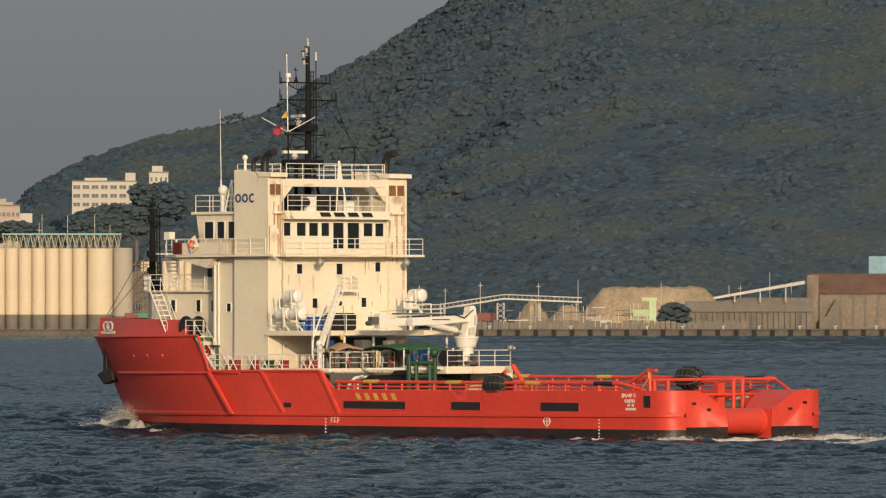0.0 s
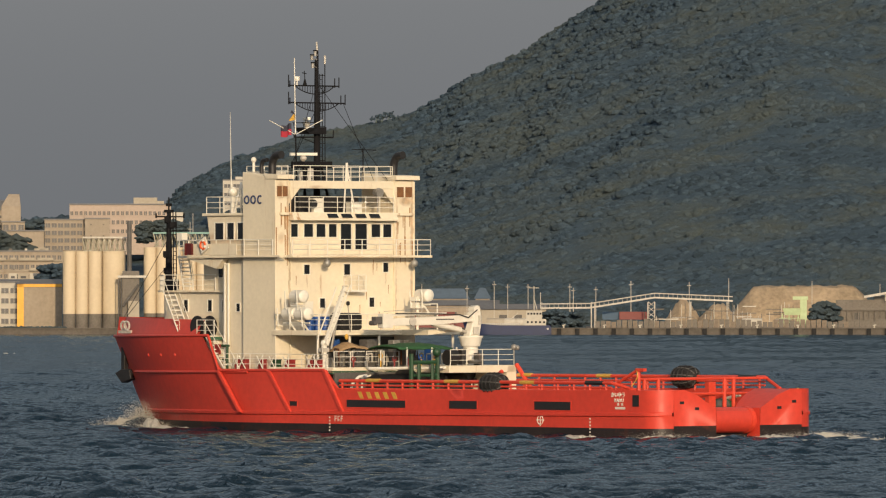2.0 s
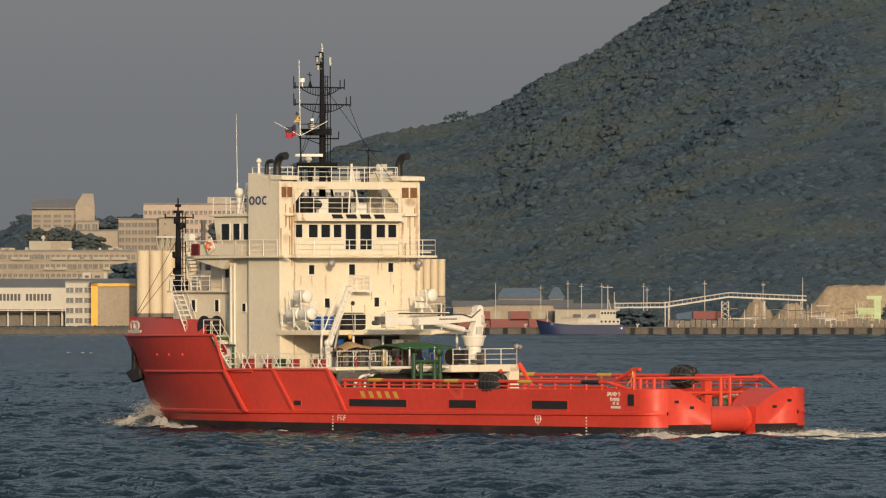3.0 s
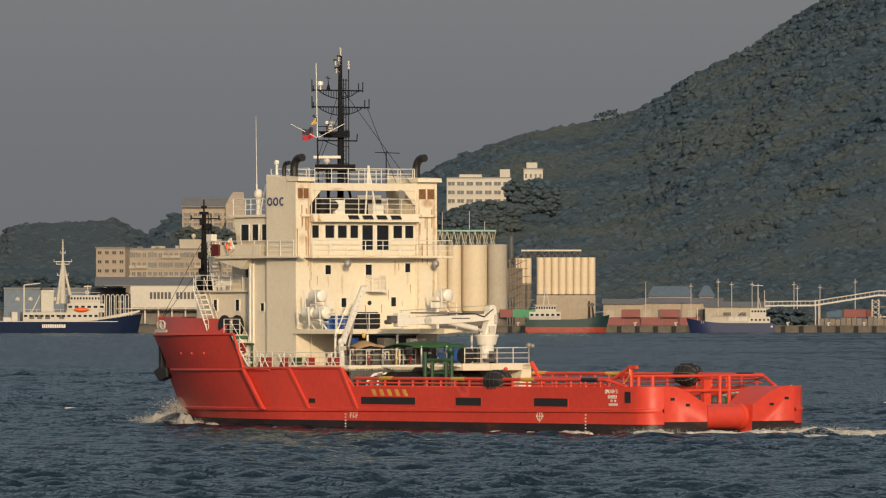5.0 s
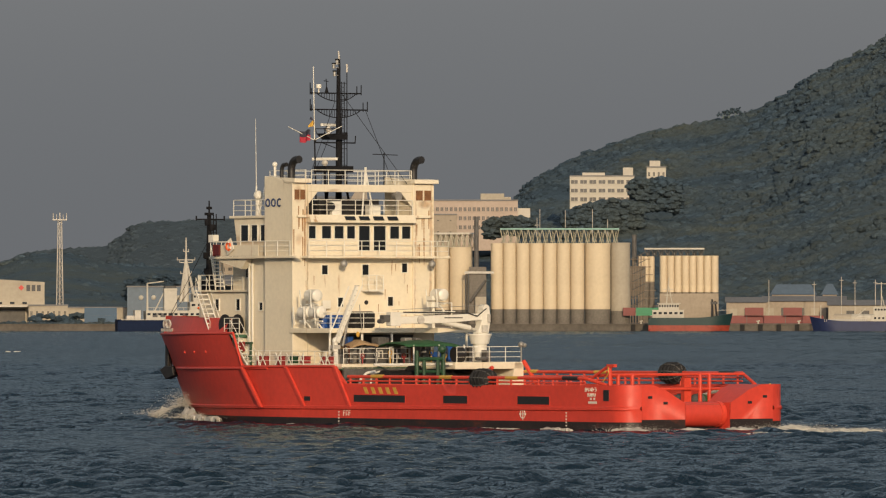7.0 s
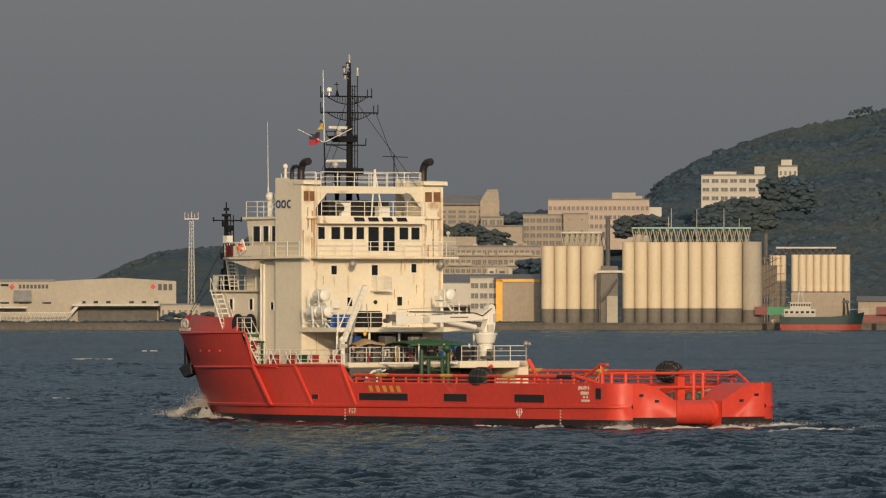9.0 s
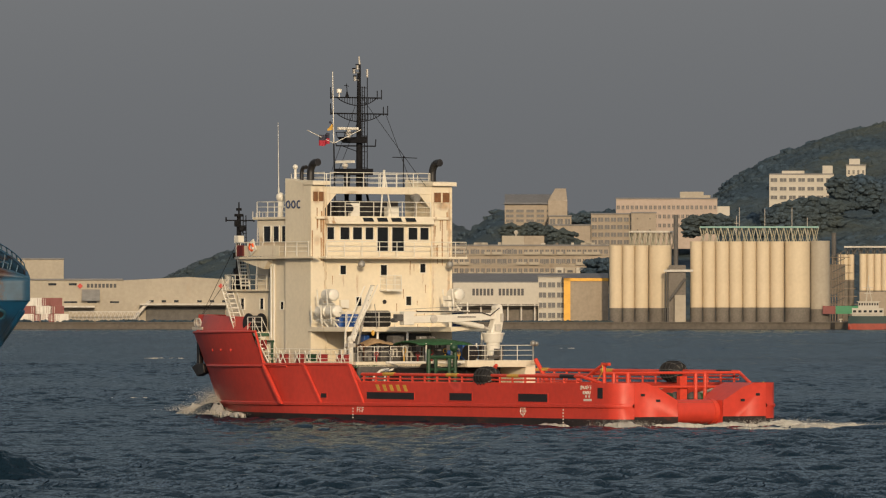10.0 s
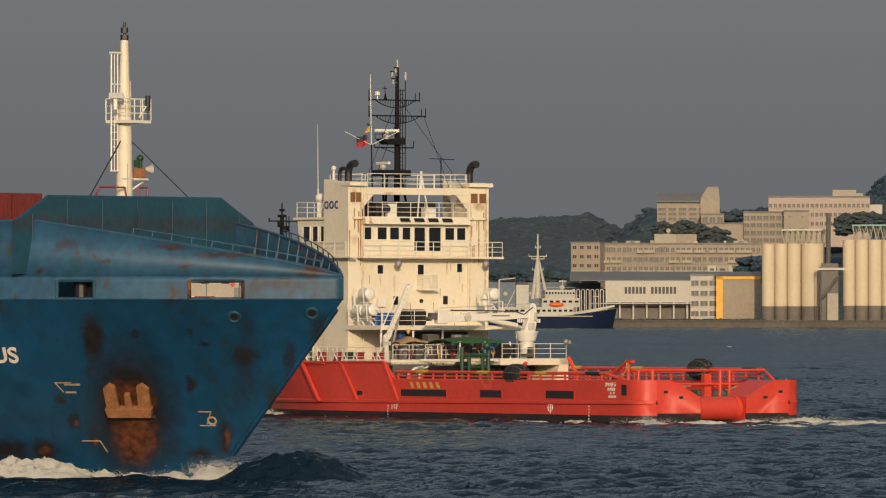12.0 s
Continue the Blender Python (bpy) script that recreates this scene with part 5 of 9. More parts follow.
for x in (48.4, 46.9):
    g.rod((x, 6.2, 4.1), (x, 6.2, 5.8), 0.10).rod((x, 5.0, 4.1), (x, 5.0, 5.8), 0.10)
g.rod((48.6, 6.2, 5.8), (46.7, 6.2, 5.8), 0.09).rod((48.4, 6.2, 4.8), (46.9, 6.2, 4.8), 0.07)
part("mooring_frame", g, "green", ship, "green painted mooring frame")
# life rafts in cradles
for x, y, z in ((39.4, 6.35, 8.05), (38.0, 6.35, 8.05), (38.6, 6.3, 9.25), (38.2, -4.5, 9.3)):
    raft = part("life_raft", Geo().rod((x - 0.55, y, z), (x + 0.55, y, z), 0.44, n=16).ball((x - 0.55, y, z), 0.44, (0.35, 1, 1), 14, 8).ball((x + 0.55, y, z), 0.44, (0.35, 1, 1), 14, 8), "white_clean", ship, "white life raft canister in a cradle", smooth=True)
    part("cradle", Geo().pipe([(x + 0.8, y + 0.5, z - 0.9), (x + 0.8, y + 0.62, z + 0.4)], 0.05).pipe([(x - 0.5, y + 0.5, z - 0.9), (x - 0.5, y + 0.62, z + 0.4)], 0.05).rod((x - 0.7, y, z - 0.65), (x + 0.9, y, z - 0.65), 0.06).rod((x, y, z - 0.7), (x, y - 0.5, z - 1.3), 0.07), "white_clean", raft)
part("raft_platform", Geo().box(37.0, 39.6, -5.0, -3.6, 8.0, 8.1).rod((37.2, -4.9, 6.9), (37.2, -4.9, 8.7), 0.05).rod((39.4, -4.9, 6.9), (39.4, -4.9, 8.7), 0.05).rod((37.2, -4.9, 8.7), (39.4, -4.9, 8.7), 0.05), "white_clean", ship)
# drums and nets on the boat deck
for i, y in enumerate((5.7, 5.0, 4.3)):
    part("drum", Geo().rod((38.2, y, 6.9), (38.2, y, 7.85), 0.33, n=14).ring((38.2, y, 7.2), 0.33, 0.03, "z", 14, 4).ring((38.2, y, 7.55), 0.33, 0.03, "z", 14, 4), "blue_drum", ship, "blue plastic drum", smooth=True)
part("net_bin", Geo().box(37.0, 38.4, 1.9, 3.8, 6.9, 8.1), "rubber", ship, "heap of black netting", bevel=0.2)
# service crane with white boom by the house
sc = part("service_crane", Geo().rod((36.0, 6.1, 4.35), (36.0, 6.1, 6.2), 0.20, 0.17, n=12).ball((36.0, 6.1, 6.0), 0.28), "white_clean", ship, "white service crane with slender boom", smooth=True)
boom = part("boom", Geo().rod((35.8, 6.15, 5.9), (36.4, 4.0, 9.9), 0.22, 0.15, n=4), "white_clean", sc)
part("boom_rail", Geo().rod((35.5, 5.9, 6.6), (36.1, 3.7, 10.0), 0.05).rod((36.2, 6.5, 6.4), (36.8, 4.4, 9.9), 0.05), "white_clean", boom)
rung = mesh_of("rung", Geo().rod((35.9, 0, 0), (36.5, 0, 0), 0.03), [M["pale_steel"]])
for k in range(11):
    piece("rung", rung, boom, Matrix.Translation((-0.25 + 0.055 * k, 6.0 - 0.21 * k, 6.35 + 0.36 * k)))
part("ram", Geo().rod((36.0, 5.5, 5.6), (36.3, 4.6, 8.4), 0.09), "steel", sc)
part("slew_gear", Geo().box(35.8, 36.3, 5.8, 6.4, 5.4, 5.7).rod((35.6, 5.6, 5.5), (35.6, 5.3, 5.2), 0.12).rod((35.7, 6.5, 5.2), (35.7, 6.5, 5.9), 0.08), "pale_steel", sc, bevel=0.05)
part("hook_block", Geo().ball((35.8, 4.3, 6.45), 0.14, (1, 1, 1.5), 8, 6), "yellow", sc, smooth=True)
# knuckle-boom deck crane
CX, CY = 32.8, -4.3
kc = part("deck_crane", Geo().rod((CX, CY, 4.45), (CX, CY, 5.75), 0.52, n=18).rod((CX, CY, 5.75), (CX, CY, 6.35), 0.66, 0.82, n=18).rod((CX, CY, 6.35), (CX, CY, 6.48), 0.88, n=18), "white_clean", ship, "white knuckle-boom deck crane", smooth=True)
kp = part("king_post", Geo().slab([(CY - 0.55, 6.48), (CY + 0.4, 6.48), (CY + 0.0, 7.5), (CY + 0.0, 8.15), (CY - 0.65, 8.25), (CY - 0.72, 7.4)], "x", CX - 0.35, CX + 0.35), "white_clean", kc, bevel=0.06)
part("slew_motor", Geo().box(CX - 0.5, CX - 0.35, CY - 0.4, CY + 0.1, 6.6, 7.1).rod((CX - 0.45, CY - 0.5, 7.3), (CX - 0.45, CY - 0.5, 7.9), 0.12), "pale_steel", kp)
part("motor_cover", Geo().rod((CX - 0.3, CY - 0.35, 8.3), (CX + 0.3, CY - 0.35, 8.3), 0.30, n=12), "white_clean", kc, smooth=True)
mb = part("main_boom", Geo().slab([(CY - 0.2, 7.95), (CY - 0.2, 7.5), (-1.0, 7.25), (3.2, 7.2), (3.2, 7.7), (0.0, 7.8)], "x", CX - 0.27, CX + 0.27), "white_clean", kc, bevel=0.04)
part("jib_section", Geo().slab([(-2.0, 7.98), (-2.0, 8.12), (3.4, 8.0), (3.4, 7.86)], "x", CX - 0.2, CX + 0.2), "white_clean", mb)
part("boom_tip", Geo().box(CX - 0.32, CX + 0.32, 2.8, 3.7, 7.05, 8.05), "white_clean", mb, bevel=0.06)
part("tip_winch", Geo().box(CX - 0.25, CX + 0.25, 3.7, 4.3, 7.35, 7.85).rod((CX - 0.3, 4.35, 7.4), (CX + 0.3, 4.35, 7.4), 0.18), "dark_steel", mb, bevel=0.04)
part("knuckle_pin", Geo().rod((CX - 0.36, 1.1, 7.5), (CX + 0.36, 1.1, 7.5), 0.30, n=14), "pale_steel", mb)
part("boom_marking", Geo().box(CX - 0.29, CX - 0.275, -2.6, -1.0, 7.60, 7.68), "dark_steel", mb)
ram = part("lift_ram", Geo().rod((CX, CY + 0.35, 6.75), (CX, -2.6, 7.05), 0.11), "pale_steel", kc)
part("ram_cylinder", Geo().rod((CX, -3.4, 6.90), (CX, -0.9, 7.35), 0.20, n=12), "white_clean", ram, smooth=True)
part("hose", Geo().pipe([(CX - 0.4, CY - 0.3, 8.3), (CX - 0.4, CY + 0.5, 7.75), (CX - 0.35, CY + 1.2, 7.95), (CX - 0.3, -1.5, 8.02), (CX - 0.3, 2.6, 8.05)], 0.04), "black", kc)
part("wire", Geo().rod((CX, CY - 0.3, 8.55), (CX, 3.4, 8.2), 0.02), "steel", kc)
part("valve_stand", Geo().rod((38.8, -4.4, 6.9), (38.8, -4.4, 9.4), 0.1).box(38.5, 39.1, -4.8, -4.0, 8.4, 8.8).box(38.3, 39.0, -4.7, -3.9, 8.9, 9.2), "white_clean", ship)
# canvas covers, winch and frames
g = Geo()
nx, ny = 14, 8
vs = []
for i in range(nx + 1):
    for j in range(ny + 1):
        a, b = i / nx, j / ny
        z = 5.62 + 0.42 * math.sin(math.pi * b) ** 0.6 * math.sin(math.pi * (0.08 + 0.84 * a)) ** 0.5 + 0.07 * noise.noise(Vector((i * 0.6, j * 0.7, 4)))
        vs.append((31.4 + 3.6 * b, 3.1 - 4.7 * a, z))
g.add(vs, [(i * (ny + 1) + j, (i + 1) * (ny + 1) + j, (i + 1) * (ny + 1) + j + 1, i * (ny + 1) + j + 1) for i in range(nx) for j in range(ny)])
cover = part("canvas_cover", g, "canvas_green", ship, "sagging dark green canvas awning", smooth=True)
sol = cover.modifiers.new("thick", "SOLIDIFY")
sol.thickness = 0.06
for y in (2.4, 0.2, -2.0):
    part("awning_post", Geo().rod((31.5, y, 4.2), (31.5, y, 5.7), 0.06), "white_clean", ship)
g, n, m = Geo(), 22, 10
vs = []
for i in range(n + 1):
    for j in range(m + 1):
        a, b = i / n, j / m
        # tented canvas: one peak under the hook, then a low rounded run
        peak = 0.28 * max(0, 1 - abs(a - 0.30) / 0.30) + 0.40 * math.sin(math.pi * min(1, a / 0.95)) ** 0.5
        vs.append((35.2 + 1.7 * b, 5.3 - 3.5 * a, 5.45 + peak * math.sin(math.pi * (0.1 + 0.8 * b)) ** 0.7 + 0.06 * noise.noise(Vector((i * 0.7, j * 0.8, 1)))))
g.add(vs, [(i * (m + 1) + j, (i + 1) * (m + 1) + j, (i + 1) * (m + 1) + j + 1, i * (m + 1) + j + 1) for i in range(n) for j in range(m)])
tan = part("canvas_tent", g, "canvas_tan", ship, "tan canvas draped over a bundle", smooth=True)
sol = tan.modifiers.new("thick", "SOLIDIFY")
sol.thickness = 0.05
part("tent_rope", Geo().rod((36.0, 3.82, 6.8), (35.9, 4.1, 8.6), 0.03), "steel", ship)
part("deck_gear", Geo().box(35.2, 36.2, 2.2, 4.0, 4.35, 5.3), "dark_steel", ship, bevel=0.1)
part("deck_gear", Geo().box(36.0, 37.5, 0.4, 2.0, 4.35, 5.3), "dark_steel", ship, bevel=0.06)
part("deck_gear", Geo().box(36.5, 37.8, 4.6, 5.6, 4.35, 5.0), "steel", ship, bevel=0.06)
win = part("winch_frame", Geo().rod((30.4, 2.9, 1.7), (30.4, 2.9, 5.3), 0.16, n=8), "green", ship, "green towing winch frame with rust")
part("frame_post", Geo().rod((30.4, 0.6, 1.7), (30.4, 0.6, 5.3), 0.16, n=8), "green", win)
part("cross_bar", Geo().rod((30.4, 3.0, 4.7), (30.4, 0.5, 4.7), 0.14, n=8).rod((30.4, 3.0, 3.8), (30.4, 0.5, 3.8), 0.12, n=8), "green", win)
part("spooler", Geo().rod((30.2, 2.4, 4.6), (30.2, 2.4, 2.6), 0.14).rod((30.2, 1.2, 4.6), (30.2, 1.2, 2.6), 0.14).ball((30.1, 0.9, 5.4), 0.32), "green", win, smooth=True)
part("winch_drum", Geo().rod((33.0, -3.6, 2.9), (33.0, 4.0, 2.9), 1.0, n=20).rod((33.0, 1.2, 2.9), (33.0, 1.4, 2.9), 1.45, n=20).rod((33.0, -1.4, 2.9), (33.0, -1.2, 2.9), 1.45, n=20), "black", ship, smooth=True)
part("chute", Geo().pipe([(33.2, 6.0, 2.0), (33.2, 5.9, 3.2), (33.2, 5.3, 3.7), (33.2, 4.6, 3.8)], 0.10, 8), "white_clean", ship)
part("bulkhead", Geo().box(34.2, 34.4, -6.6, 6.6, 1.7, 4.0), "dark_steel", ship)
part("bulkhead_flank", Geo().slab([(-5.2, 1.7), (-6.6, 1.7), (-6.6, 4.4), (-5.9, 4.4)], "x", 30.6, 34.0), "white", ship)
part("flank_edge", Geo().rod((30.6, -6.62, 4.5), (29.2, -6.75, 2.9), 0.16, n=8), "rail_red", ship)
part("crash_barrier", Geo().rod((20.5, 5.2, 2.6), (17.8, 5.2, 4.2), 0.14, n=8).rod((18.0, 5.2, 1.8), (18.0, 5.2, 4.1), 0.14, n=8), "rail_red", ship)
rng = random.Random(5)
for i in range(12):
    x, y = rng.uniform(20, 33), rng.uniform(-4.5, 4.5)
    part("deck_clutter", Geo().box(x - rng.uniform(0.3, 0.7), x + rng.uniform(0.3, 0.7), y - 0.4, y + 0.4, 1.72, 1.72 + rng.uniform(0.5, 1.3)), rng.choice(["steel", "green", "canvas_tan", "rail_red"]), ship, bevel=0.08)
part("bow_rail_lamp", Geo().rod((30.6, -6.4, 4.45), (30.6, -6.4, 5.6), 0.05).ball((30.6, -6.4, 5.7), 0.22).ball((30.6, -6.7, 5.65), 0.18), "steel", ship, smooth=True)

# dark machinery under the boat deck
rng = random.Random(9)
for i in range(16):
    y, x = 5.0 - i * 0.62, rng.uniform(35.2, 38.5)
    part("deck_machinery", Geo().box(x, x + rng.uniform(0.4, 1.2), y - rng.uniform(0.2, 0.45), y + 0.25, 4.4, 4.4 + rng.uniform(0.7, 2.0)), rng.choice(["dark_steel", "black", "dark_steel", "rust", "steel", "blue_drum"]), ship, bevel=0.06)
# dark sheet on the aft wall, in place of shade under the boat deck
part("alcove", Geo().box(41.40, 41.49, -5.2, 1.2, 4.4, 6.4), "dark_steel", ship, "dark sheet in place of shade on the aft wall")
for i in range(6):
    y = 4.5 - i * 1.1
    part("pipe_run", Geo().pipe([(34.0, y, 2.0), (33.8, y, 3.6), (33.6, y - 0.6, 3.8)], 0.07), ("white_clean", "dark_steel", "blue_drum")[i % 3], ship)
for i in range(5):
    x = 22 - i * 3.4
    part("deck_pipe", Geo().rod((x, -5.9, 2.2), (x - 2.2, -5.9, 2.6), 0.12), "rail_red" if i % 2 else "pale_steel", ship)
for y in (3.8, -3.2):
    part("awning_edge", Geo().rod((31.0, y, 4.3), (34.2, y, 4.3), 0.08), "white_clean", ship)
part("duct_recess", Geo().box(45.12, 45.42, 5.7, 5.80, 4.2, 11.9), "duct", ship, "dark vertical duct beside the casing")
part("hose_reel", Geo().rod((31.2, -1.6, 5.0), (31.2, -0.9, 5.0), 0.55, n=14).rod((31.6, -2.6, 4.5), (31.6, -2.6, 5.6), 0.3, n=8), "black", ship)
part("cable_coil", Geo().ring((31.0, -3.2, 4.7), 0.35, 0.16, "z", 14, 6).box(31.0, 31.6, -4.0, -3.6, 4.45, 5.3), "dark_steel", ship)
for y in (4.9, 6.25, -4.4, -6.15):
    part("corner_trim", Geo().rod((41.33, y, 4.2), (41.33, y, 17.3), 0.05), "white", ship)
rng = random.Random(77)
for i in range(44):
    x, y, z = rng.uniform(33.6, 36.2), rng.uniform(-5.8, 6.0), rng.choice((2.2, 2.6, 4.4, 4.5, 4.5))
    m = rng.choice(("white_clean", "dark_steel", "pale_steel", "rust", "black", "dark_steel"))
    top = rng.uniform(0.5, 1.2)
    bend = rng.uniform(-0.7, 0.7)
    part("deck_pipe", Geo().pipe([(x, y, z), (x, y, z + top), (x - 0.2, y + bend, z + top + 0.05), (x - 0.2, y + bend, z + 0.3)], rng.uniform(0.03, 0.07), 6), m, ship)
for i in range(9):
    y = 5.2 - i * 1.2
    part("valve", Geo().ring((33.9, y, 4.9 + 0.12 * (i % 3)), 0.16, 0.035, "x", 12, 5).rod((33.9, y, 4.35), (33.9, y, 4.9), 0.05), rng.choice(("red_box", "yellow", "steel")), ship)
for x in (39.4, 36.0, 33.2):
    part("deck_marking", Geo().box(30.55, 30.585, 0, 0.9, 4.12, 4.28) if x < 34 else Geo().box(x, x + 0.7, 6.705, 6.715, 4.1, 4.25), "dark_steel", ship)
for x in (53.4, 55.9, 58.4):
    y = min((side_xy(0.62 + 0.38 * i / 200, 5.35) for i in range(200)), key=lambda p: abs(p[0] - x))[1]
    part("hull_boss", Geo().ball((x, y + 0.02, 5.35 + trim(x)), 0.12, (1, 0.5, 1), 10, 6), "hull_red", ship, smooth=True)
for i in range(14):
    x, y = rng.uniform(4.4, 7.2), rng.uniform(-4.5, 3.5)
    part("net_heap", Geo().ball((x, y, 1.95), rng.uniform(0.4, 0.8), (1, 1, 0.7), 10, 6), rng.choice(("canvas_green", "green", "dark_steel")), ship, smooth=True)
part("mooring_line", Geo().pipe([(0.4, -5.9, 3.1), (0.1, -6.0, 2.9), (-0.1, -6.1, 2.3)], 0.05, 6), "yellow", ship, "yellow mooring line over the bulwark")
part("mooring_line", Geo().pipe([(2.3, 6.5, 4.5), (2.1, 6.6, 3.9), (2.6, 6.7, 3.3)], 0.035, 6), "yellow", ship, "yellow mooring line over the bulwark")
# streaks of rust below the louvres and along the casing edges
rng = random.Random(14)
for y0, y1 in ((5.05, 6.15), (-6.1, -4.5)):
    for i in range(9):
        y, z = rng.uniform(y0, y1), rng.uniform(12.6, 16.2)
        h = rng.uniform(0.5, 2.2)
        part("rust_streak", Geo().slab([(y - 0.02, z - h), (y + 0.02, z - h), (y + rng.uniform(0.03, 0.08), z), (y - 0.05, z)], "x", 41.335, 41.352), "streak", ship)
for i in range(16):
    y, z = rng.uniform(-6.0, 4.9), rng.uniform(6.9, 11.9)
    h = rng.uniform(0.3, 1.0)
    part("rust_streak", Geo().slab([(y - 0.012, z - h), (y + 0.012, z - h), (y + 0.03, z), (y - 0.03, z)], "x", 41.488, 41.502), "streak", ship)

# ---- harbour buildings ----


def span(u0, u1, dist):
    return (u1 - u0) / FOCAL * dist


def block(name, label, category, u0, u1, v0, v1, dist, depth, wall, rows=0, cols=0, roof="roof_grey", win=(0.62, 0.55), turn=0.0, base=None, lip=0.5, win_v=None, extra=()):
    """A building with a roof slab and rows of windows set into its front."""
    w = span(u0, u1, dist)
    zb = high(v1, dist) if base is None else base
    z1 = high(v0, dist)
    h = z1 - zb
    t = thing(name, label, category, at=facing((u0 + u1) / 2, dist, zb, turn))
    part("wall", Geo().box(-w / 2, w / 2, 0, depth, -6 if base is None else 0, h), wall, t)
    part("roof", Geo().box(-w / 2 - lip * 0.4, w / 2 + lip * 0.4, -lip, depth + lip, h, h + 0.45), roof, t)
    if rows:
        lo, hi = (0.0, h) if win_v is None else (high(win_v[1], dist) - zb, high(win_v[0], dist) - zb)
        cw, ch = w / cols, (hi - lo) / rows
        pane = mesh_of("window", Geo().box(-cw * win[0] / 2, cw * win[0] / 2, -0.05, 0.1, -ch * win[1] / 2, ch * win[1] / 2), [M["window_grey"]])
        frame_g = Geo()
        a, b = cw * win[0] / 2, ch * win[1] / 2
        frame_g.box(-a - 0.12, a + 0.12, -0.22, 0.05, b, b + 0.15).box(-a - 0.12, a + 0.12, -0.30, 0.05, -b - 0.15, -b).box(-a - 0.12, -a, -0.22, 0.05, -b, b).box(a, a + 0.12, -0.22, 0.05, -b, b).box(-0.05, 0.05, -0.12, 0.0, -b, b)
        fm = mesh_of("frame", frame_g, [M[wall]])
        for r in range(rows):
            for c in range(cols):
                m = Matrix.Translation((-w / 2 + cw * (c + 0.5), -0.02, lo + ch * (r + 0.5)))
                o = piece("window", pane, t, m)
                piece("frame", fm, o)
    for (a0, a1, b0, b1, d0, d1, m) in extra:
        part("rooftop_unit", Geo().box(span(u0, a0, dist) - w / 2, span(u0, a1, dist) - w / 2, d0, d1, high(b1, dist) - zb, high(b0, dist) - zb), m, t, bevel=0.1)
    return t


def strip_lettering(t, x0, x1, z0, z1, n, y, material, gap=0.3):
    """Company lettering kept as plain bars of its size."""
    g = Geo()
    w = (x1 - x0) / n
    for i in range(n):
        g.box(x0 + w * i, x0 + w * (i + 1 - gap), y - 0.06, y, z0, z1)
    return part("sign_bars", g, material, t)


def silo_row(label, edges, v0, v_mid, v1, dist, wall="silo"):
    """Grain silos side by side: edges are the bearings between them."""
    made = []
    for a, b in zip(edges, edges[1:]):
        r = span(a, b, dist) / 2
        zb = QUAY_Z
        t = thing("silo", label, "silo", "harbour silos", at=facing((a + b) / 2, dist, zb))
        z0, zm = high(v0, dist) - zb, high(v_mid, dist) - zb
        n = 28
        part("drum", Geo().rod((0, r, zm), (0, r, z0), r * 1.0, n=n), wall, t, smooth=True)
        part("rim", Geo().rod((0, r, z0 - 0.1), (0, r, z0 + 0.35), r * 1.03, n=n), wall, t, smooth=True)
        part("base", Geo().rod((0, r + 0.2, -1), (0, r + 0.2, zm), r * 0.99, n=n), "concrete", t, smooth=True)
        made.append(t)
    return made


silo_row("tall cream grain silo on a concrete base", [-155, -132, -110, -86, -44], 449, 558, 585, 2530)
silo_row("tall cream grain silo on a concrete base", [-12, 10, 33, 57, 81, 105, 129, 154, 200], 442, 557, 585, 2530)
silo_row("weathered beige storage tank with ring seams", [200, 235], 441, 560, 585, 2532, "wall_cream")
silo_row("smaller cream silo in a distant row", [287, 300, 313, 326, 339, 352, 365, 378, 391], 464, 527, 555, 2640)
silo_row("slim cream silo beside a conveyor tower", [249, 258, 268, 278], 465, 508, 550, 2650)
for u0, u1 in ((287, 391),):
    g = Geo().box(-span(u0, u1, 2630) / 2, span(u0, u1, 2630) / 2, 0, 12, 0, high(529, 2630) - QUAY_Z)
    t = thing("silo_plinth", "grey concrete plinth under silos", "plinth", at=facing((u0 + u1) / 2, 2630, QUAY_Z))
    part("wall", g, "wall_beige", t)


def truss(name, label, u0, u1, v_top, v_low, dist, chord, web, bays, depth=4.0):
    w = span(u0, u1, dist)
    t = thing(name, label, "conveyor", at=facing((u0 + u1) / 2, dist, 0))
    za, zb = high(v_top, dist), high(v_low, dist)
    g = Geo()
    g.box(-w / 2, w / 2, -0.3, 0.3, za - 0.25, za + 0.30).box(-w / 2, w / 2, depth - 0.3, depth + 0.3, za - 0.25, za + 0.25).box(-w / 2, w / 2, 0, depth, za - 0.1, za + 0.05)
    part("gallery", g, chord, t)
    for i in range(bays):
        x, dx = -w / 2 + w * i / bays, w / bays
        for p, q, r in (((x, 0, za), (x + dx * 0.5, 0, zb), 0.20), ((x + dx * 0.5, 0, zb), (x + dx, 0, za), 0.15), ((x + dx * 0.1, depth, zb), (x + dx * 0.8, depth, za), 0.17), ((x + dx * 0.9, depth * 0.5, zb), (x + dx * 0.35, depth * 0.5, za), 0.12)):
            part("brace", Geo().rod(p, q, r, n=5), web, t)
        part("post", Geo().rod((x + dx * 0.5, depth, zb), (x + dx * 0.5, depth, za), 0.10, n=4), chord, t)
    return t


truss("roof_conveyor", "pale steel truss gallery on silo tops", -120, -35, 423, 449, 2536, "pale_steel", "truss_cream", 9)
truss("roof_conveyor", "teal steel truss gallery on silo tops", 5, 215, 415, 442, 2536, "teal", "truss_cream", 17)
truss("roof_conveyor", "grey conveyor gallery over small silos", 260, 366, 450, 464, 2650, "pale_steel", "dark_steel", 9)


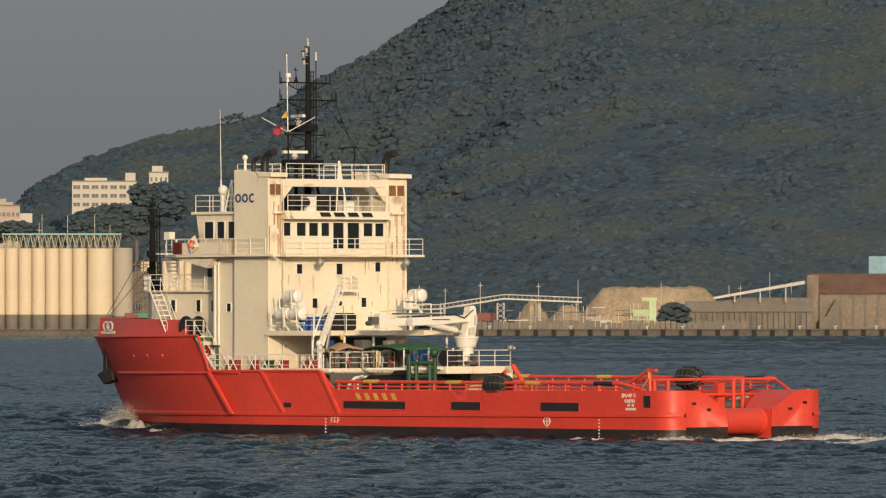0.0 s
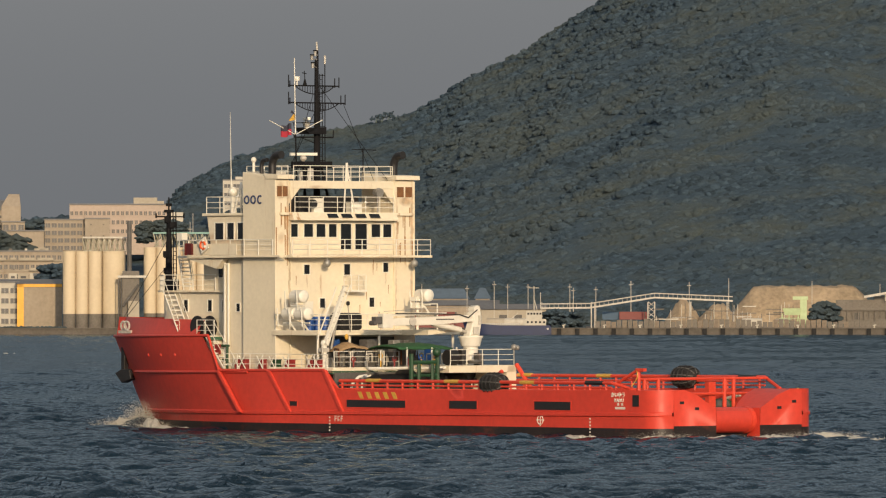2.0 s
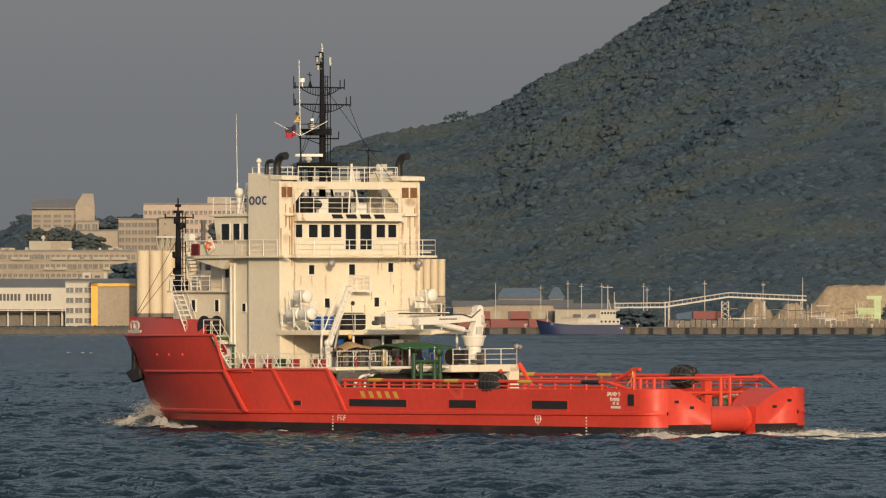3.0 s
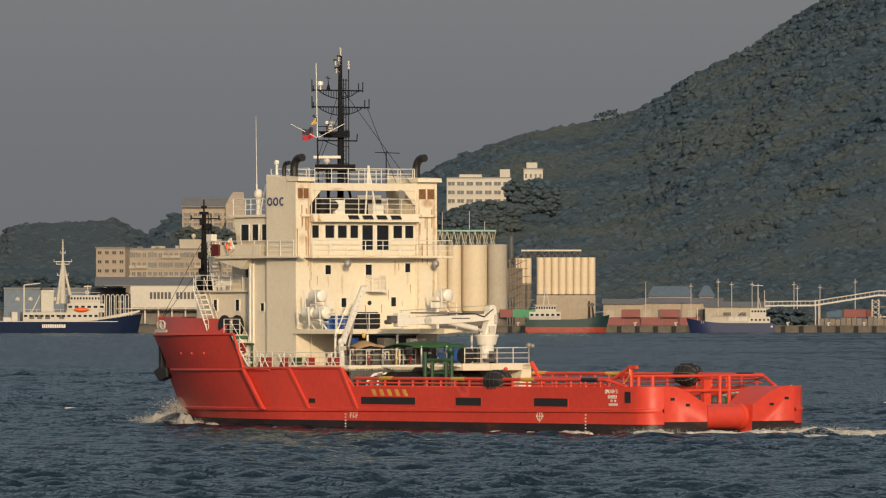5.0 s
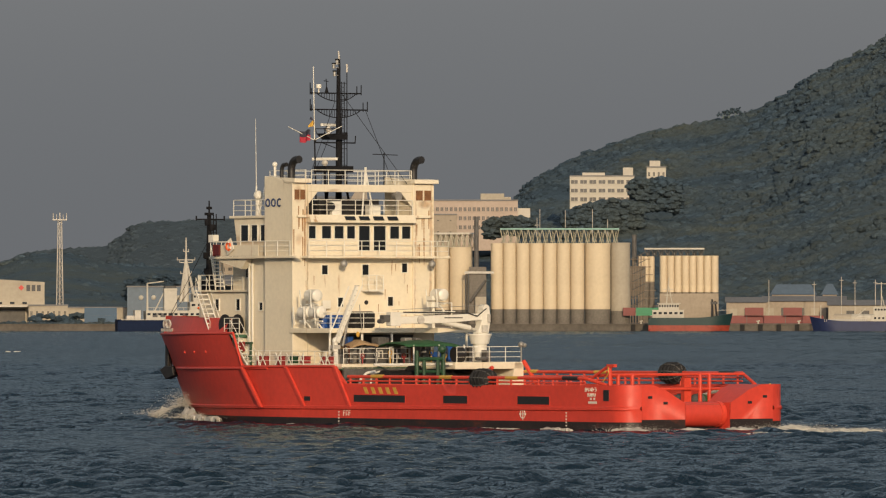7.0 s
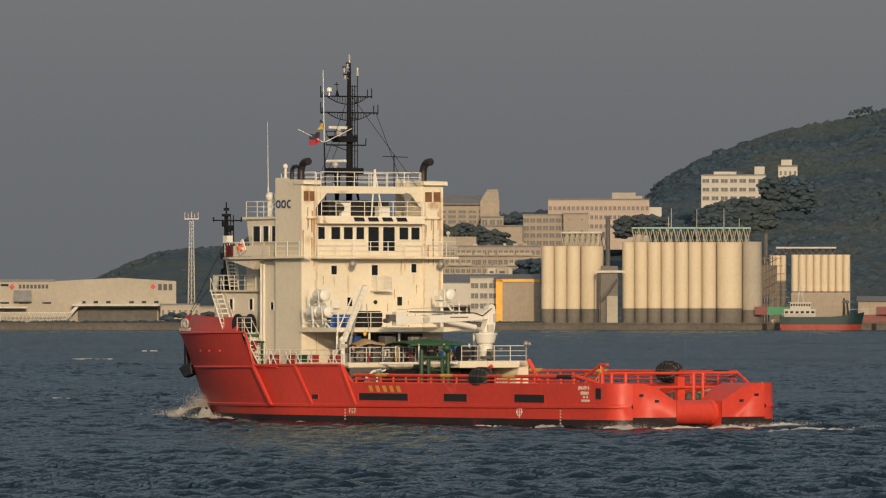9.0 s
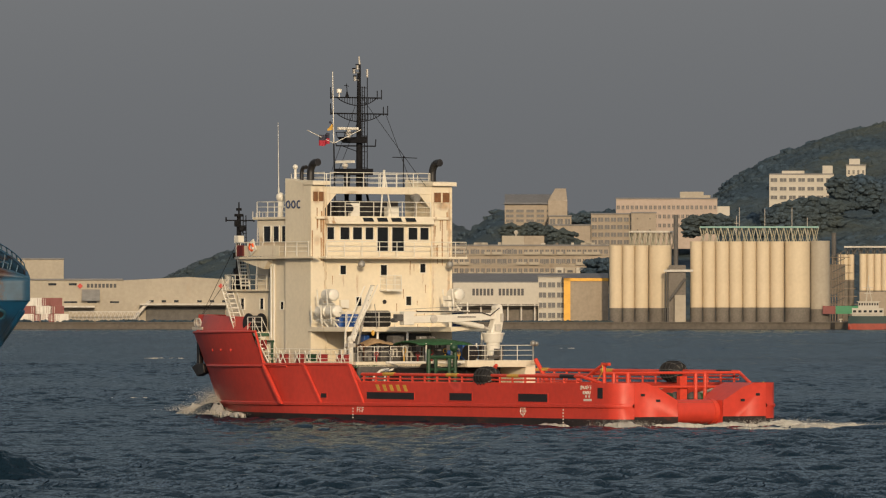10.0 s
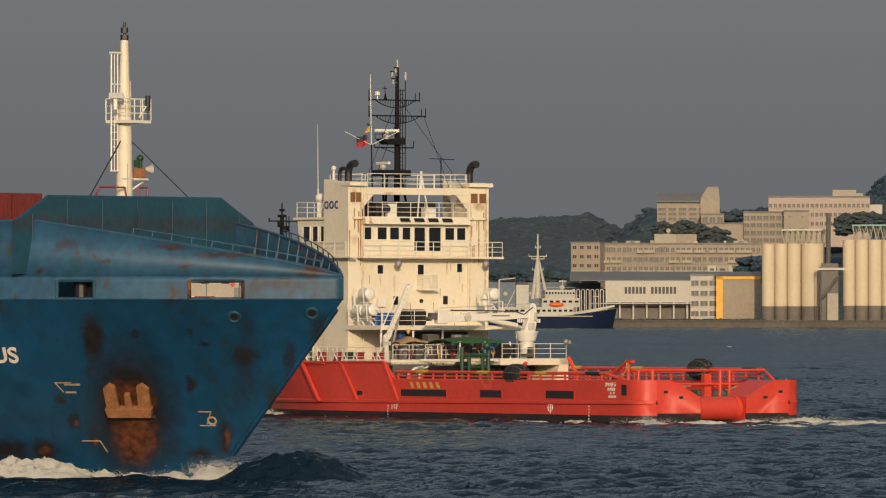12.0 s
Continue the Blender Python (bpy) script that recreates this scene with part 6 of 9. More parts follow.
def pole(u, v0, v1, dist, r, material, label, category="pole", arms=()):
    t = thing("pole", label, category, "shore poles", at=facing(u, dist, QUAY_Z))
    h = high(v0, dist) - QUAY_Z
    part("shaft", Geo().rod((0, 0, 0), (0, 0, h), r, r * 0.7, n=6), material, t)
    for z, a in arms:
        part("arm", Geo().rod((-a, 0, h * z), (a, 0, h * z), r * 0.7, n=5), material, t)
    return t


# works tower between the silo rows, and dark stack
tw = thing("works_tower", "grey concrete elevator tower with pipes and stair", "tower", at=facing(-34, 2522, QUAY_Z))
part("shaft", Geo().box(-2.9, 2.6, 0, 6, 0, high(482, 2522) - QUAY_Z), "concrete", tw, bevel=0.1)
part("annex", Geo().box(-1.0, 2.6, -2.5, 0, 0, high(535, 2522) - QUAY_Z), "wall_cream", tw, bevel=0.1)
part("flue", Geo().rod((-0.6, 3, 10), (-0.6, 3, high(393, 2522) - QUAY_Z), 0.75, n=10), "dark_steel", tw)
part("chute", Geo().rod((-2.6, -0.6, 7), (2.4, -0.8, 14), 0.5, n=6).rod((-3.2, -0.6, 0), (-3.2, -0.6, 17), 0.25).rod((-4.0, -0.6, 0), (-4.0, -0.6, 16), 0.2), "dark_steel", tw)
part("gallery", Geo().box(-4.4, 5.0, -1, 3, high(494, 2522) - QUAY_Z, high(490, 2522) - QUAY_Z), "pale_steel", tw)
tw = thing("works_tower", "grey steel elevator tower with galleries and pipes", "tower", at=facing(243, 2600, QUAY_Z))
rng = random.Random(3)
for i in range(6):
    x = -1.5 + i * 0.9
    part("leg", Geo().rod((x, 0, 0), (x, 0, rng.uniform(16, 27)), 0.22, n=5), "wall_stained", tw)
for i in range(8):
    z = 3 + i * 2.6
    part("floor", Geo().box(-2.2, 8.5 - i * 0.5, -0.5, 3, z, z + 0.25), "wall_stained", tw)
    part("brace", Geo().rod((-1.5, -0.3, z), (3.5, -0.3, z + 2.4), 0.15, n=5), "dark_steel", tw)
part("house", Geo().box(-1.6, 3.6, 0.2, 4, 9, 19), "concrete", tw)
part("flue", Geo().rod((-0.2, 2, 15), (-0.2, 2, high(425, 2600) - QUAY_Z), 0.8, n=10), "dark_steel", tw)

block("hospital", "white four-storey institutional building on a wooded slope", "building", 128, 242, 322, 374, 3250, 16, "wall_white", 3, 7, win=(0.72, 0.42), lip=0.3, win_v=(324, 370),
      extra=((150, 190, 315, 323, 3, 10, "wall_white"), (222, 240, 306, 323, 3, 9, "wall_white")))
block("hill_house", "white blocky building among trees on a hill", "building", 264, 298, 306, 330, 3290, 12, "wall_white", 1, 4, win=(0.4, 0.3), extra=((269, 288, 294, 307, 2, 8, "wall_white"),))
block("hotel", "pale pink long hillside hotel with terraces", "building", -143, 36, 365, 425, 2960, 16, "wall_pink", 3, 22, win=(0.6, 0.42), win_v=(372, 420), extra=((-30, 12, 352, 366, 3, 9, "wall_cream"), (12, 24, 358, 366, 3, 9, "wall_cream"), (36, 58, 378, 400, 2, 12, "wall_white")))
block("apartment_house", "grey concrete flats with balconies on a hill", "building", -187, -108, 392, 450, 2900, 14, "wall_beige", 4, 7, win=(0.78, 0.55), win_v=(395, 448))
block("apartment_house", "plain beige concrete block beside balconied flats", "building", -116, -72, 390, 430, 2895, 14, "wall_beige", 2, 2, win=(0.12, 0.12))
sch = block("school", "beige school building with dark roof and gabled tower", "building", -340, -232, 374, 420, 2920, 14, "wall_beige", 3, 6, win=(0.74, 0.55), win_v=(382, 408), lip=1.0)
part("pitched_roof", Geo().slab([(-1.5, 9.7), (15, 9.7), (8, 13.5)], "x", -span(-340, -232, 2920) / 2, span(-340, -262, 2920) / 2 - 1), "roof_grey", sch)
part("tower", Geo().box(4.8, 12, -2, 8, -3, 11).prism([(4.8, -2), (12, -2), (12, 8), (4.8, 8)], 11, 15.6, top=[(7.5, 2), (11.5, 2), (11.5, 4), (7.5, 4)]), "wall_beige", sch)
block("school_wing", "low beige wing with arcades below a school", "building", -262, -222, 396, 440, 2905, 10, "wall_beige", 2, 3, win=(0.7, 0.6))
block("retaining_block", "pale stone terrace block on a hillside", "building", -262, -188, 412, 446, 2890, 8, "wall_beige")
rk = block("long_flats", "long three-storey beige residential row with balconies", "building", -440, -156, 448, 502, 2700, 14, "wall_beige", 3, 30, win=(0.66, 0.45), win_v=(450, 500),
           extra=((-345, -306, 430, 449, 2, 9, "wall_cream"), (-306, -270, 430, 449, 2, 9, "wall_beige"), (-395, -370, 442, 449, 2, 9, "wall_cream"), (-205, -180, 442, 449, 2, 9, "wall_cream")))
rng = random.Random(31)
wide, tall = span(-440, -156, 2700), high(448, 2700) - high(502, 2700)
for r in range(3):
    z = tall * (r / 3 + 0.02)
    part("floor_slab", Geo().box(-wide / 2, wide / 2, -0.5, 0, z, z + 0.28), "wall_cream", rk)
    x = -wide / 2 + 1.0
    while x < wide / 2 - 5:
        run = rng.choice((2.0, 3.6, 5.5))
        if rng.random() < 0.55:
            part("balcony", Geo().box(x, x + run, -1.3, -1.15, z + 0.28, z + 1.25).box(x, x + run, -1.3, 0, z + 0.2, z + 0.34), "wall_cream", rk)
        else:
            part("recess", Geo().box(x, x + run * 0.6, -0.14, -0.1, z + 0.5, z + 2.3), "window_grey", rk)
        x += run + rng.uniform(0.4, 1.6)
for u in (-420, -388, -352, -298, -276, -250, -222, -196, -170):
    part("rooftop_unit", Geo().box(span(-298, u, 2700), span(-298, u + rng.uniform(4, 11), 2700), 2, 6, tall, tall + rng.uniform(0.6, 1.5)), rng.choice(("wall_white", "wall_cream", "concrete")), rk)
part("dome", Geo().ball((span(-440, -320, 2700) - span(-440, -156, 2700) / 2, 5, high(424, 2700) - high(502, 2700)), 0.8).rod((span(-440, -320, 2700) - span(-440, -156, 2700) / 2, 5, 8), (span(-440, -320, 2700) - span(-440, -156, 2700) / 2, 5, 15), 0.3), "wall_white", rk)
block("long_flats", "end block of a beige residential row", "building", -493, -440, 446, 494, 2695, 14, "wall_beige", 3, 4, win=(0.5, 0.35), turn=-14)
w = span(-230, -160, 2660)
t = thing("signboard_row", "row of white roadside signboards on a roof edge", "sign", at=facing(-205, 2660, QUAY_Z))
for i, (a, b, m) in enumerate(((-250, -236, "wall_white"), (-234, -215, "wall_cream"), (-213, -172, "wall_white"), (-170, -158, "wall_white"))):
    x0, x1 = span(-205, a, 2660), span(-205, b, 2660)
    z0, z1 = high(500, 2660) - QUAY_Z, high(486, 2660) - QUAY_Z
    bd = part("board", Geo().box(x0, x1, 0, 0.3, z0, z1).rod(((x0 + x1) / 2, 0.4, 0), ((x0 + x1) / 2, 0.4, z0), 0.2), m, t)
    part("sign_bars", Geo().box(x0 + (x1 - x0) * 0.25, x0 + (x1 - x0) * 0.75, -0.05, 0, z0 + (z1 - z0) * 0.35, z0 + (z1 - z0) * 0.65), "letter_dark", bd)

# salvage company's shed, office and hall
D = 2560
sh = thing("salvage_shed", "white quayside shed with dark lettering bars and grey roof", "warehouse", at=facing(-356, D, QUAY_Z))
w = span(-431, -281, D)
zt, zm = high(513, D) - QUAY_Z, high(551, D) - QUAY_Z
part("front", Geo().box(-w / 2, w / 2, 0, 0.4, zm, zt), "wall_white", sh)
part("body", Geo().box(-w / 2, w / 2, 4, 30, 0, zt), "concrete", sh)
part("roof", Geo().box(-w / 2 - 9, w / 2 + 0.2, 0.4, 34, zt, zt + 0.3), "roof_grey", sh)
part("back_roof", Geo().slab([(20, zt), (60, zt), (60, zt + 3.2), (40, zt + 3.2)], "x", -w / 2 - 12, w / 2 + 12), "roof_grey", sh)
part("canopy", Geo().box(-w / 2 - 5, w / 2, -2, 0.4, zm - 0.5, zm - 0.2), "pale_steel", sh)
for i in range(7):
    part("pillar", Geo().box(-w / 2 + i * w / 6.3, -w / 2 + i * w / 6.3 + 0.5, 0.2, 0.7, 0, zm), "pale_steel", sh)
nx = [0.225, 0.485, 0.535, 0.845]
for a, b, n in ((nx[0], nx[1], 6), (nx[2], nx[3], 7)):
    strip_lettering(sh, -w / 2 + w * a, -w / 2 + w * b, zm + (zt - zm) * 0.40, zm + (zt - zm) * 0.72, n, 0.0, "letter_dark")
block("office", "white four-storey quayside office with ribbon windows", "building", -281, -233, 503, 583, D, 14, "wall_white", 4, 3, win=(0.8, 0.5), base=QUAY_Z, win_v=(508, 580))
hl = thing("repair_hall", "grey metal hall with orange-yellow door frame", "warehouse", at=facing(-196, D - 5, QUAY_Z))
w = span(-237, -158, D)
h = high(505, D) - QUAY_Z
part("body", Geo().box(-w / 2, w / 2, 0, 24, 0, h), "wall_beige", hl)
part("roof", Geo().slab([(-0.6, h), (25, h), (12, h + 1.6)], "x", -w / 2 - 0.5, w / 2), "roof_grey", hl)
part("door_frame", Geo().box(-w / 2, -w / 2 + 2.2, -0.5, 0, 0, h).box(-w / 2, w / 2, -0.5, 0, h - 1.0, h), "gold", hl, "orange-yellow door frame")
for i in range(10):
    part("panel", Geo().box(-w / 2 + 2.4 + i * 1.15, -w / 2 + 3.5 + i * 1.15, -0.18, 0, 0, h - 1.1), "wall_beige", hl)

# long warehouse on the left of the strait
D = 2570
lw = thing("long_warehouse", "long cream warehouse with canopies and lettering bars", "warehouse", at=facing(-985, D, QUAY_Z))
X = lambda u: span(-985, u, D)
Z = lambda v: high(v, D) - QUAY_Z
part("wall", Geo().box(X(-1240), X(-1015), 0, 40, 0, Z(509)), "wall_cream", lw)
part("gable_wall", Geo().slab([(X(-1015), 0), (X(-801), 0), (X(-801), Z(509)), (X(-900), Z(503)), (X(-1015), Z(509))], "y", -0.5, 40), "wall_cream", lw)
part("roof", Geo().box(X(-1242), X(-1015), -0.5, 41, Z(509), Z(506)), "roof_grey", lw)
part("canopy", Geo().box(X(-985), X(-830), -7, -0.5, Z(553), Z(550)), "pale_steel", lw)
# dark panel on the wall as the canopy's shadow
part("dock_shadow", Geo().box(X(-975), X(-835), -0.7, -0.5, 0, Z(556)), "dark_steel", lw)
part("canopy", Geo().box(X(-1120), X(-1065), -6, 0, Z(557), Z(554)), "pale_steel", lw)
part("awning", Geo().slab([(-3, Z(545)), (0, Z(525)), (0, Z(545))], "x", X(-1088), X(-1056)), "steel", lw)
part("ramp", Geo().slab([(X(-1005), 0), (X(-998), 0), (X(-965), Z(545)), (X(-972), Z(545))], "y", -6, -1), "steel", lw)
for u in (-965, -943, -921, -880, -858, -836):
    part("window", Geo().box(X(u - 4), X(u + 4), -0.65, -0.5, Z(548), Z(544)), "glass", lw)
for u in (-1148, -1112, -1104, -1070, -1030):
    part("window", Geo().box(X(u - 8), X(u + 8), -0.1, 0.02, Z(549), Z(546)), "glass", lw)
for u in (-1140, -1104):
    part("window", Geo().box(X(u - 7), X(u + 7), -0.1, 0.02, Z(518), Z(514)), "glass", lw)
strip_lettering(lw, X(-1079), X(-1025), Z(522), Z(515), 8, 0.0, "letter_dark")
strip_lettering(lw, X(-833), X(-805), Z(525), Z(514), 3, -0.5, "letter_dark")
for u in (-1091, -842):
    part("sign_diamond", Geo().slab([(X(u - 5), Z(519)), (X(u), Z(524)), (X(u + 5), Z(519)), (X(u), Z(514))], "y", -0.62, 0.01 if u < -1000 else -0.5), "sign_red", lw)
for i in range(18):
    x = X(-1110 + i * 7)
    part("fence_brace", Geo().rod((x, -8, 0), (x + 1.2, -8, 3.2), 0.10, n=4).rod((x + 1.2, -8, 0), (x, -8, 3.2), 0.10, n=4), "pale_steel", lw)
part("fence_bar", Geo().box(X(-1112), X(-985), -8.1, -7.9, 3.1, 3.4), "pale_steel", lw)
block("terminal_office", "cream block with dark lettering bars behind a warehouse", "building", -1240, -1120, 472, 520, 2680, 20, "wall_cream", 0, 0, base=QUAY_Z)
block("gate_house", "low cream harbour annex with windows", "building", -829, -760, 551, 575, 2560, 10, "wall_cream", 1, 7, win=(0.35, 0.4), base=QUAY_Z)


def container(u, v, dist, length, m, lay=0, z=None, turn=0):
    t = thing("container", "%s corrugated freight container on the quay" % m.split("_")[1], "container", "quay containers", at=facing(u, dist, QUAY_Z + 2.6 * lay, turn))
    g = Geo().box(-length / 2, length / 2, 0, 2.44, 0, 2.59)
    part("box", g, m, t)
    n = int(length / 0.6)
    g = Geo()
    for i in range(n):
        x = -length / 2 + 0.2 + i * (length - 0.4) / n
        g.box(x, x + 0.28, -0.05, 0, 0.2, 2.4)
    part("corrugation", g, m, t)
    return t


for i in range(5):
    container(-1180 + i * 13, 0, 2525, 6.1, ("container_white", "container_red", "container_white", "container_red", "container_white")[i], 0)
for i in range(4):
    container(-1175 + i * 13, 0, 2526, 6.1, ("container_red", "container_white", "container_white", "container_red")[i], 1)
    container(-1178 + i * 13, 0, 2526, 6.1, ("container_white", "container_white", "container_red", "container_red")[i], 2)
for u in (-714, -690):
    container(u, 0, 2525, 6.1, "container_blue", 0)
    container(u, 0, 2525, 6.1, "container_blue", 1)
container(262, 0, 2528, 6.1, "container_green", 1)
container(285, 0, 2528, 6.1, "container_green", 1)
container(233, 0, 2530, 4, "container_red", 1)
for i in range(5):
    container(420 + i * 34, 0, 2560, 6.1, "container_red", i % 2)
    container(424 + i * 34, 0, 2562, 6.1, "container_red", 0)
for u in (846, 866):
    container(u, 0, 2570, 6.1, "container_red", 1)
    container(u - 30, 0, 2572, 6.1, "container_blue", 1)
# lattice radio tower
rt = thing("radio_tower", "pale lattice radio tower with antenna crown", "tower", at=facing(-774, 2600, QUAY_Z))
h = high(400, 2600) - QUAY_Z
for sx, sy in ((-1.2, 0), (1.2, 0), (0, 2)):
    part("leg", Geo().rod((sx, sy, 0), (sx * 0.5, sy * 0.5 + 0.5, h), 0.16, n=5), "pale_steel", rt)
for i in range(14):
    z0, z1 = h * i / 14, h * (i + 1) / 14
    a, b = 1.2 * (1 - 0.5 * i / 14), 1.2 * (1 - 0.5 * (i + 1) / 14)
    part("brace", Geo().rod((-a, 0, z0), (b, 0, z1), 0.09, n=4).rod((a, 0, z0), (-b, 0, z1), 0.09, n=4), "pale_steel", rt)
part("crown", Geo().box(-2.4, 2.4, -1, 1, h, h + 0.4).rod((-2.2, 0, h), (-2.2, 0, h + 2.4), 0.15).rod((2.2, 0, h), (2.2, 0, h + 2.4), 0.15).rod((0, 0, h), (0, 0, h + 2.6), 0.2).rod((-1.1, 0, h), (-1.1, 0, h + 2), 0.12).rod((1.1, 0, h), (1.1, 0, h + 2), 0.12), "pale_steel", rt)
block("gable_shed", "dark grey gabled shed behind moored ship", "warehouse", -655, -440, 518, 575, 2620, 30, "roof_blue", 0, 0)
block("low_shed", "pale low quayside shed", "warehouse", -760, -640, 555, 575, 2640, 12, "wall_cream")

# quay right of the silos
for u0, u1, v0, d, wall, roof, lab in ((405, 475, 545, 2600, "wall_beige", "roof_grey", "long beige quayside storage shed"), (470, 615, 543, 2620, "wall_beige", "roof_grey", "long beige quayside storage shed"), (585, 700, 550, 2600, "wall_cream", "roof_grey", "low cream quayside shed")):
    t = thing("storage_shed", lab, "warehouse", "quay sheds", at=facing((u0 + u1) / 2, d, QUAY_Z))
    w, h = span(u0, u1, d), high(v0, d) - QUAY_Z
    part("wall", Geo().box(-w / 2, w / 2, 0, 16, 0, h), wall, t)
    part("roof", Geo().slab([(-0.8, h), (17, h), (8, h + 1.8)], "x", -w / 2 - 0.5, w / 2 + 0.5), roof, t)
    for i in range(int(w / 5)):
        part("door", Geo().box(-w / 2 + 1 + i * 5, -w / 2 + 3.6 + i * 5, -0.12, 0, 0, h * 0.7), "dark_steel" if i % 3 else "wall_cream", t)
for u0, u1, v0, v1, d in ((485, 562, 513, 531, 2680), (575, 600, 512, 531, 2700)):
    t = thing("house", "old house with blue-grey tiled roof", "house", "old houses", at=facing((u0 + u1) / 2, d, QUAY_Z))
    w, z0, z1 = span(u0, u1, d), high(v1, d) - QUAY_Z, high(v0, d) - QUAY_Z
    part("wall", Geo().box(-w / 2, w / 2, 0, 10, 0, z0), "wall_beige", t)
    part("roof", Geo().prism([(-w / 2 - 0.6, -0.8), (w / 2 + 0.6, -0.8), (w / 2 + 0.6, 10.8), (-w / 2 - 0.6, 10.8)], z0, z1, top=[(-w / 2 + 1.5, 4.8), (w / 2 - 1.5, 4.8), (w / 2 - 1.5, 5.2), (-w / 2 + 1.5, 5.2)]), "roof_blue", t)
# footbridge and conveyors
cv = thing("conveyor_bridge", "pale green steel conveyor bridge on trestles", "conveyor", at=facing(880, 2560, QUAY_Z))
X = lambda u: span(880, u, 2560)
Z = lambda v: high(v, 2560) - QUAY_Z
for a, b in (((690, 548), (778, 547)), ((778, 547), (892, 529)), ((892, 529), (1030, 535))):
    g = Geo()
    for dz in (0, 1.4):
        g.rod((X(a[0]), 0, Z(a[1]) + dz), (X(b[0]), 0, Z(b[1]) + dz), 0.20, n=5)
    g.rod((X(a[0]), 0, Z(a[1])), (X(b[0]), 0, Z(b[1])), 0.38, n=4)
    n = int((b[0] - a[0]) / 8)
    for i in range(n):
        p = Vector((X(a[0]), 0, Z(a[1]))).lerp(Vector((X(b[0]), 0, Z(b[1]))), i / n)
        g.rod(p, p + Vector((0, 0, 1.4)), 0.09, n=4)
    part("gallery", g, "pale_steel", cv)
for u in (780, 786, 880, 892, 955, 1020):
    part("trestle_leg", Geo().rod((X(u), 0, 0), (X(u), 0, Z(540) + 0.5), 0.22, n=5), "pale_steel", cv)
for i in range(5):
    part("brace", Geo().rod((X(880), 0, i * 1.7), (X(892), 0, i * 1.7 + 1.7), 0.12, n=4).rod((X(892), 0, i * 1.7), (X(880), 0, i * 1.7 + 1.7), 0.12, n=4), "pale_steel", cv)
# quarry heaps


def heap(u0, u1, v_top, dist, flat, label):
    n, m = 44, 12
    g = Geo()
    t = thing("sand_heap", label, "heap", "sand heaps", at=facing((u0 + u1) / 2, dist, QUAY_Z))
    w, h = span(u0, u1, dist), high(v_top, dist) - QUAY_Z
    vs = []
    for i in range(n + 1):
        for j in range(m + 1):
            a, b = i / n, j / m
            e = min(1, min(a, 1 - a) / (0.5 - flat / 2)) * min(1, min(b, 1 - b) / 0.35)
            z = h * e ** 0.8 + (0.7 * noise.noise(Vector((i * 0.35, j * 0.5, u0))) + 0.35 * noise.noise(Vector((i * 1.1, j * 1.1, u1)))) * min(1, e * 3)
            vs.append((w * (a - 0.5), 28 * b, z - 0.1))
    g.add(vs, [(i * (m + 1) + j, (i + 1) * (m + 1) + j, (i + 1) * (m + 1) + j + 1, i * (m + 1) + j + 1) for i in range(n) for j in range(m)])
    part("heap_surface", g, "sand", t, smooth=True)


heap(1015, 1300, 508, 2620, 0.62, "large flat-topped heap of pale quarry sand")
heap(905, 980, 530, 2600, 0.1, "conical heap of pale gravel")
heap(960, 1050, 540, 2590, 0.2, "low heap of pale gravel")
# hopper
hp = thing("loading_hopper", "pale green steel loading hopper on legs", "hopper", at=facing(1140, 2535, QUAY_Z))
X = lambda u: span(1140, u, 2535)
Z = lambda v: high(v, 2535) - QUAY_Z
part("column", Geo().box(X(1149), X(1161), 0, 2, 0, Z(530)), "pale_green", hp, bevel=0.05)
part("head", Geo().box(X(1136), X(1163), -0.3, 2.2, Z(533), Z(527)), "pale_green", hp, bevel=0.05)
part("bin", Geo().prism([(X(1122), 0), (X(1148), 0), (X(1148), 3), (X(1122), 3)], Z(560), Z(548), top=[(X(1118), -0.5), (X(1152), -0.5), (X(1152), 3.5), (X(1118), 3.5)]), "pale_green", hp)
for u in (1118, 1130, 1146):
    part("leg", Geo().rod((X(u - 3), 0, 0), (X(u), 0, Z(558)), 0.18, n=5).rod((X(u + 4), 0, 0), (X(u), 0, Z(562)), 0.12, n=5), "pale_green", hp)
part("frame", Geo().box(X(1110), X(1150), -0.2, 0.2, Z(574), Z(572)).box(X(1112), X(1150), -0.2, 0.2, Z(566), Z(565)), "pale_green", hp)
# long bunker, incline conveyor, brown-roofed shed, blue head house
bk = thing("ore_bunker", "stained grey concrete ore bunker with bays", "bunker", at=facing(1320, 2560, QUAY_Z))
X = lambda u: span(1320, u, 2560)
Z = lambda v: high(v, 2560) - QUAY_Z
part("wall", Geo().box(X(1212), X(1436), 0, 14, 0, Z(533)), "concrete", bk)
part("parapet", Geo().box(X(1208), X(1438), -1, 0, Z(552), Z(547)), "concrete", bk)
for i in range(23):
    u = 1212 + i * 9.8
    part("pier", Geo().box(X(u), X(u + 1.8), -0.9, 0, 0, Z(552)), "concrete", bk)
for u in (1245, 1325, 1407):
    part("bay_door", Geo().box(X(u), X(u + 10), -0.15, 0.0, 0, Z(556)), "dark_steel", bk)
part("crown_wall", Geo().box(X(1280), X(1436), 2, 12, Z(533), Z(527)), "concrete", bk)
ic = thing("incline_conveyor", "inclined grey conveyor gallery up to a shed", "conveyor", at=facing(1350, 2555, QUAY_Z))
part("gallery", Geo().slab([(X(1262), Z(530)), (X(1262), Z(526)), (X(1424), Z(497)), (X(1424), Z(503))], "y", 1, 3.5), "pale_steel", ic)
ic.matrix_world = facing(1320, 2556, QUAY_Z)
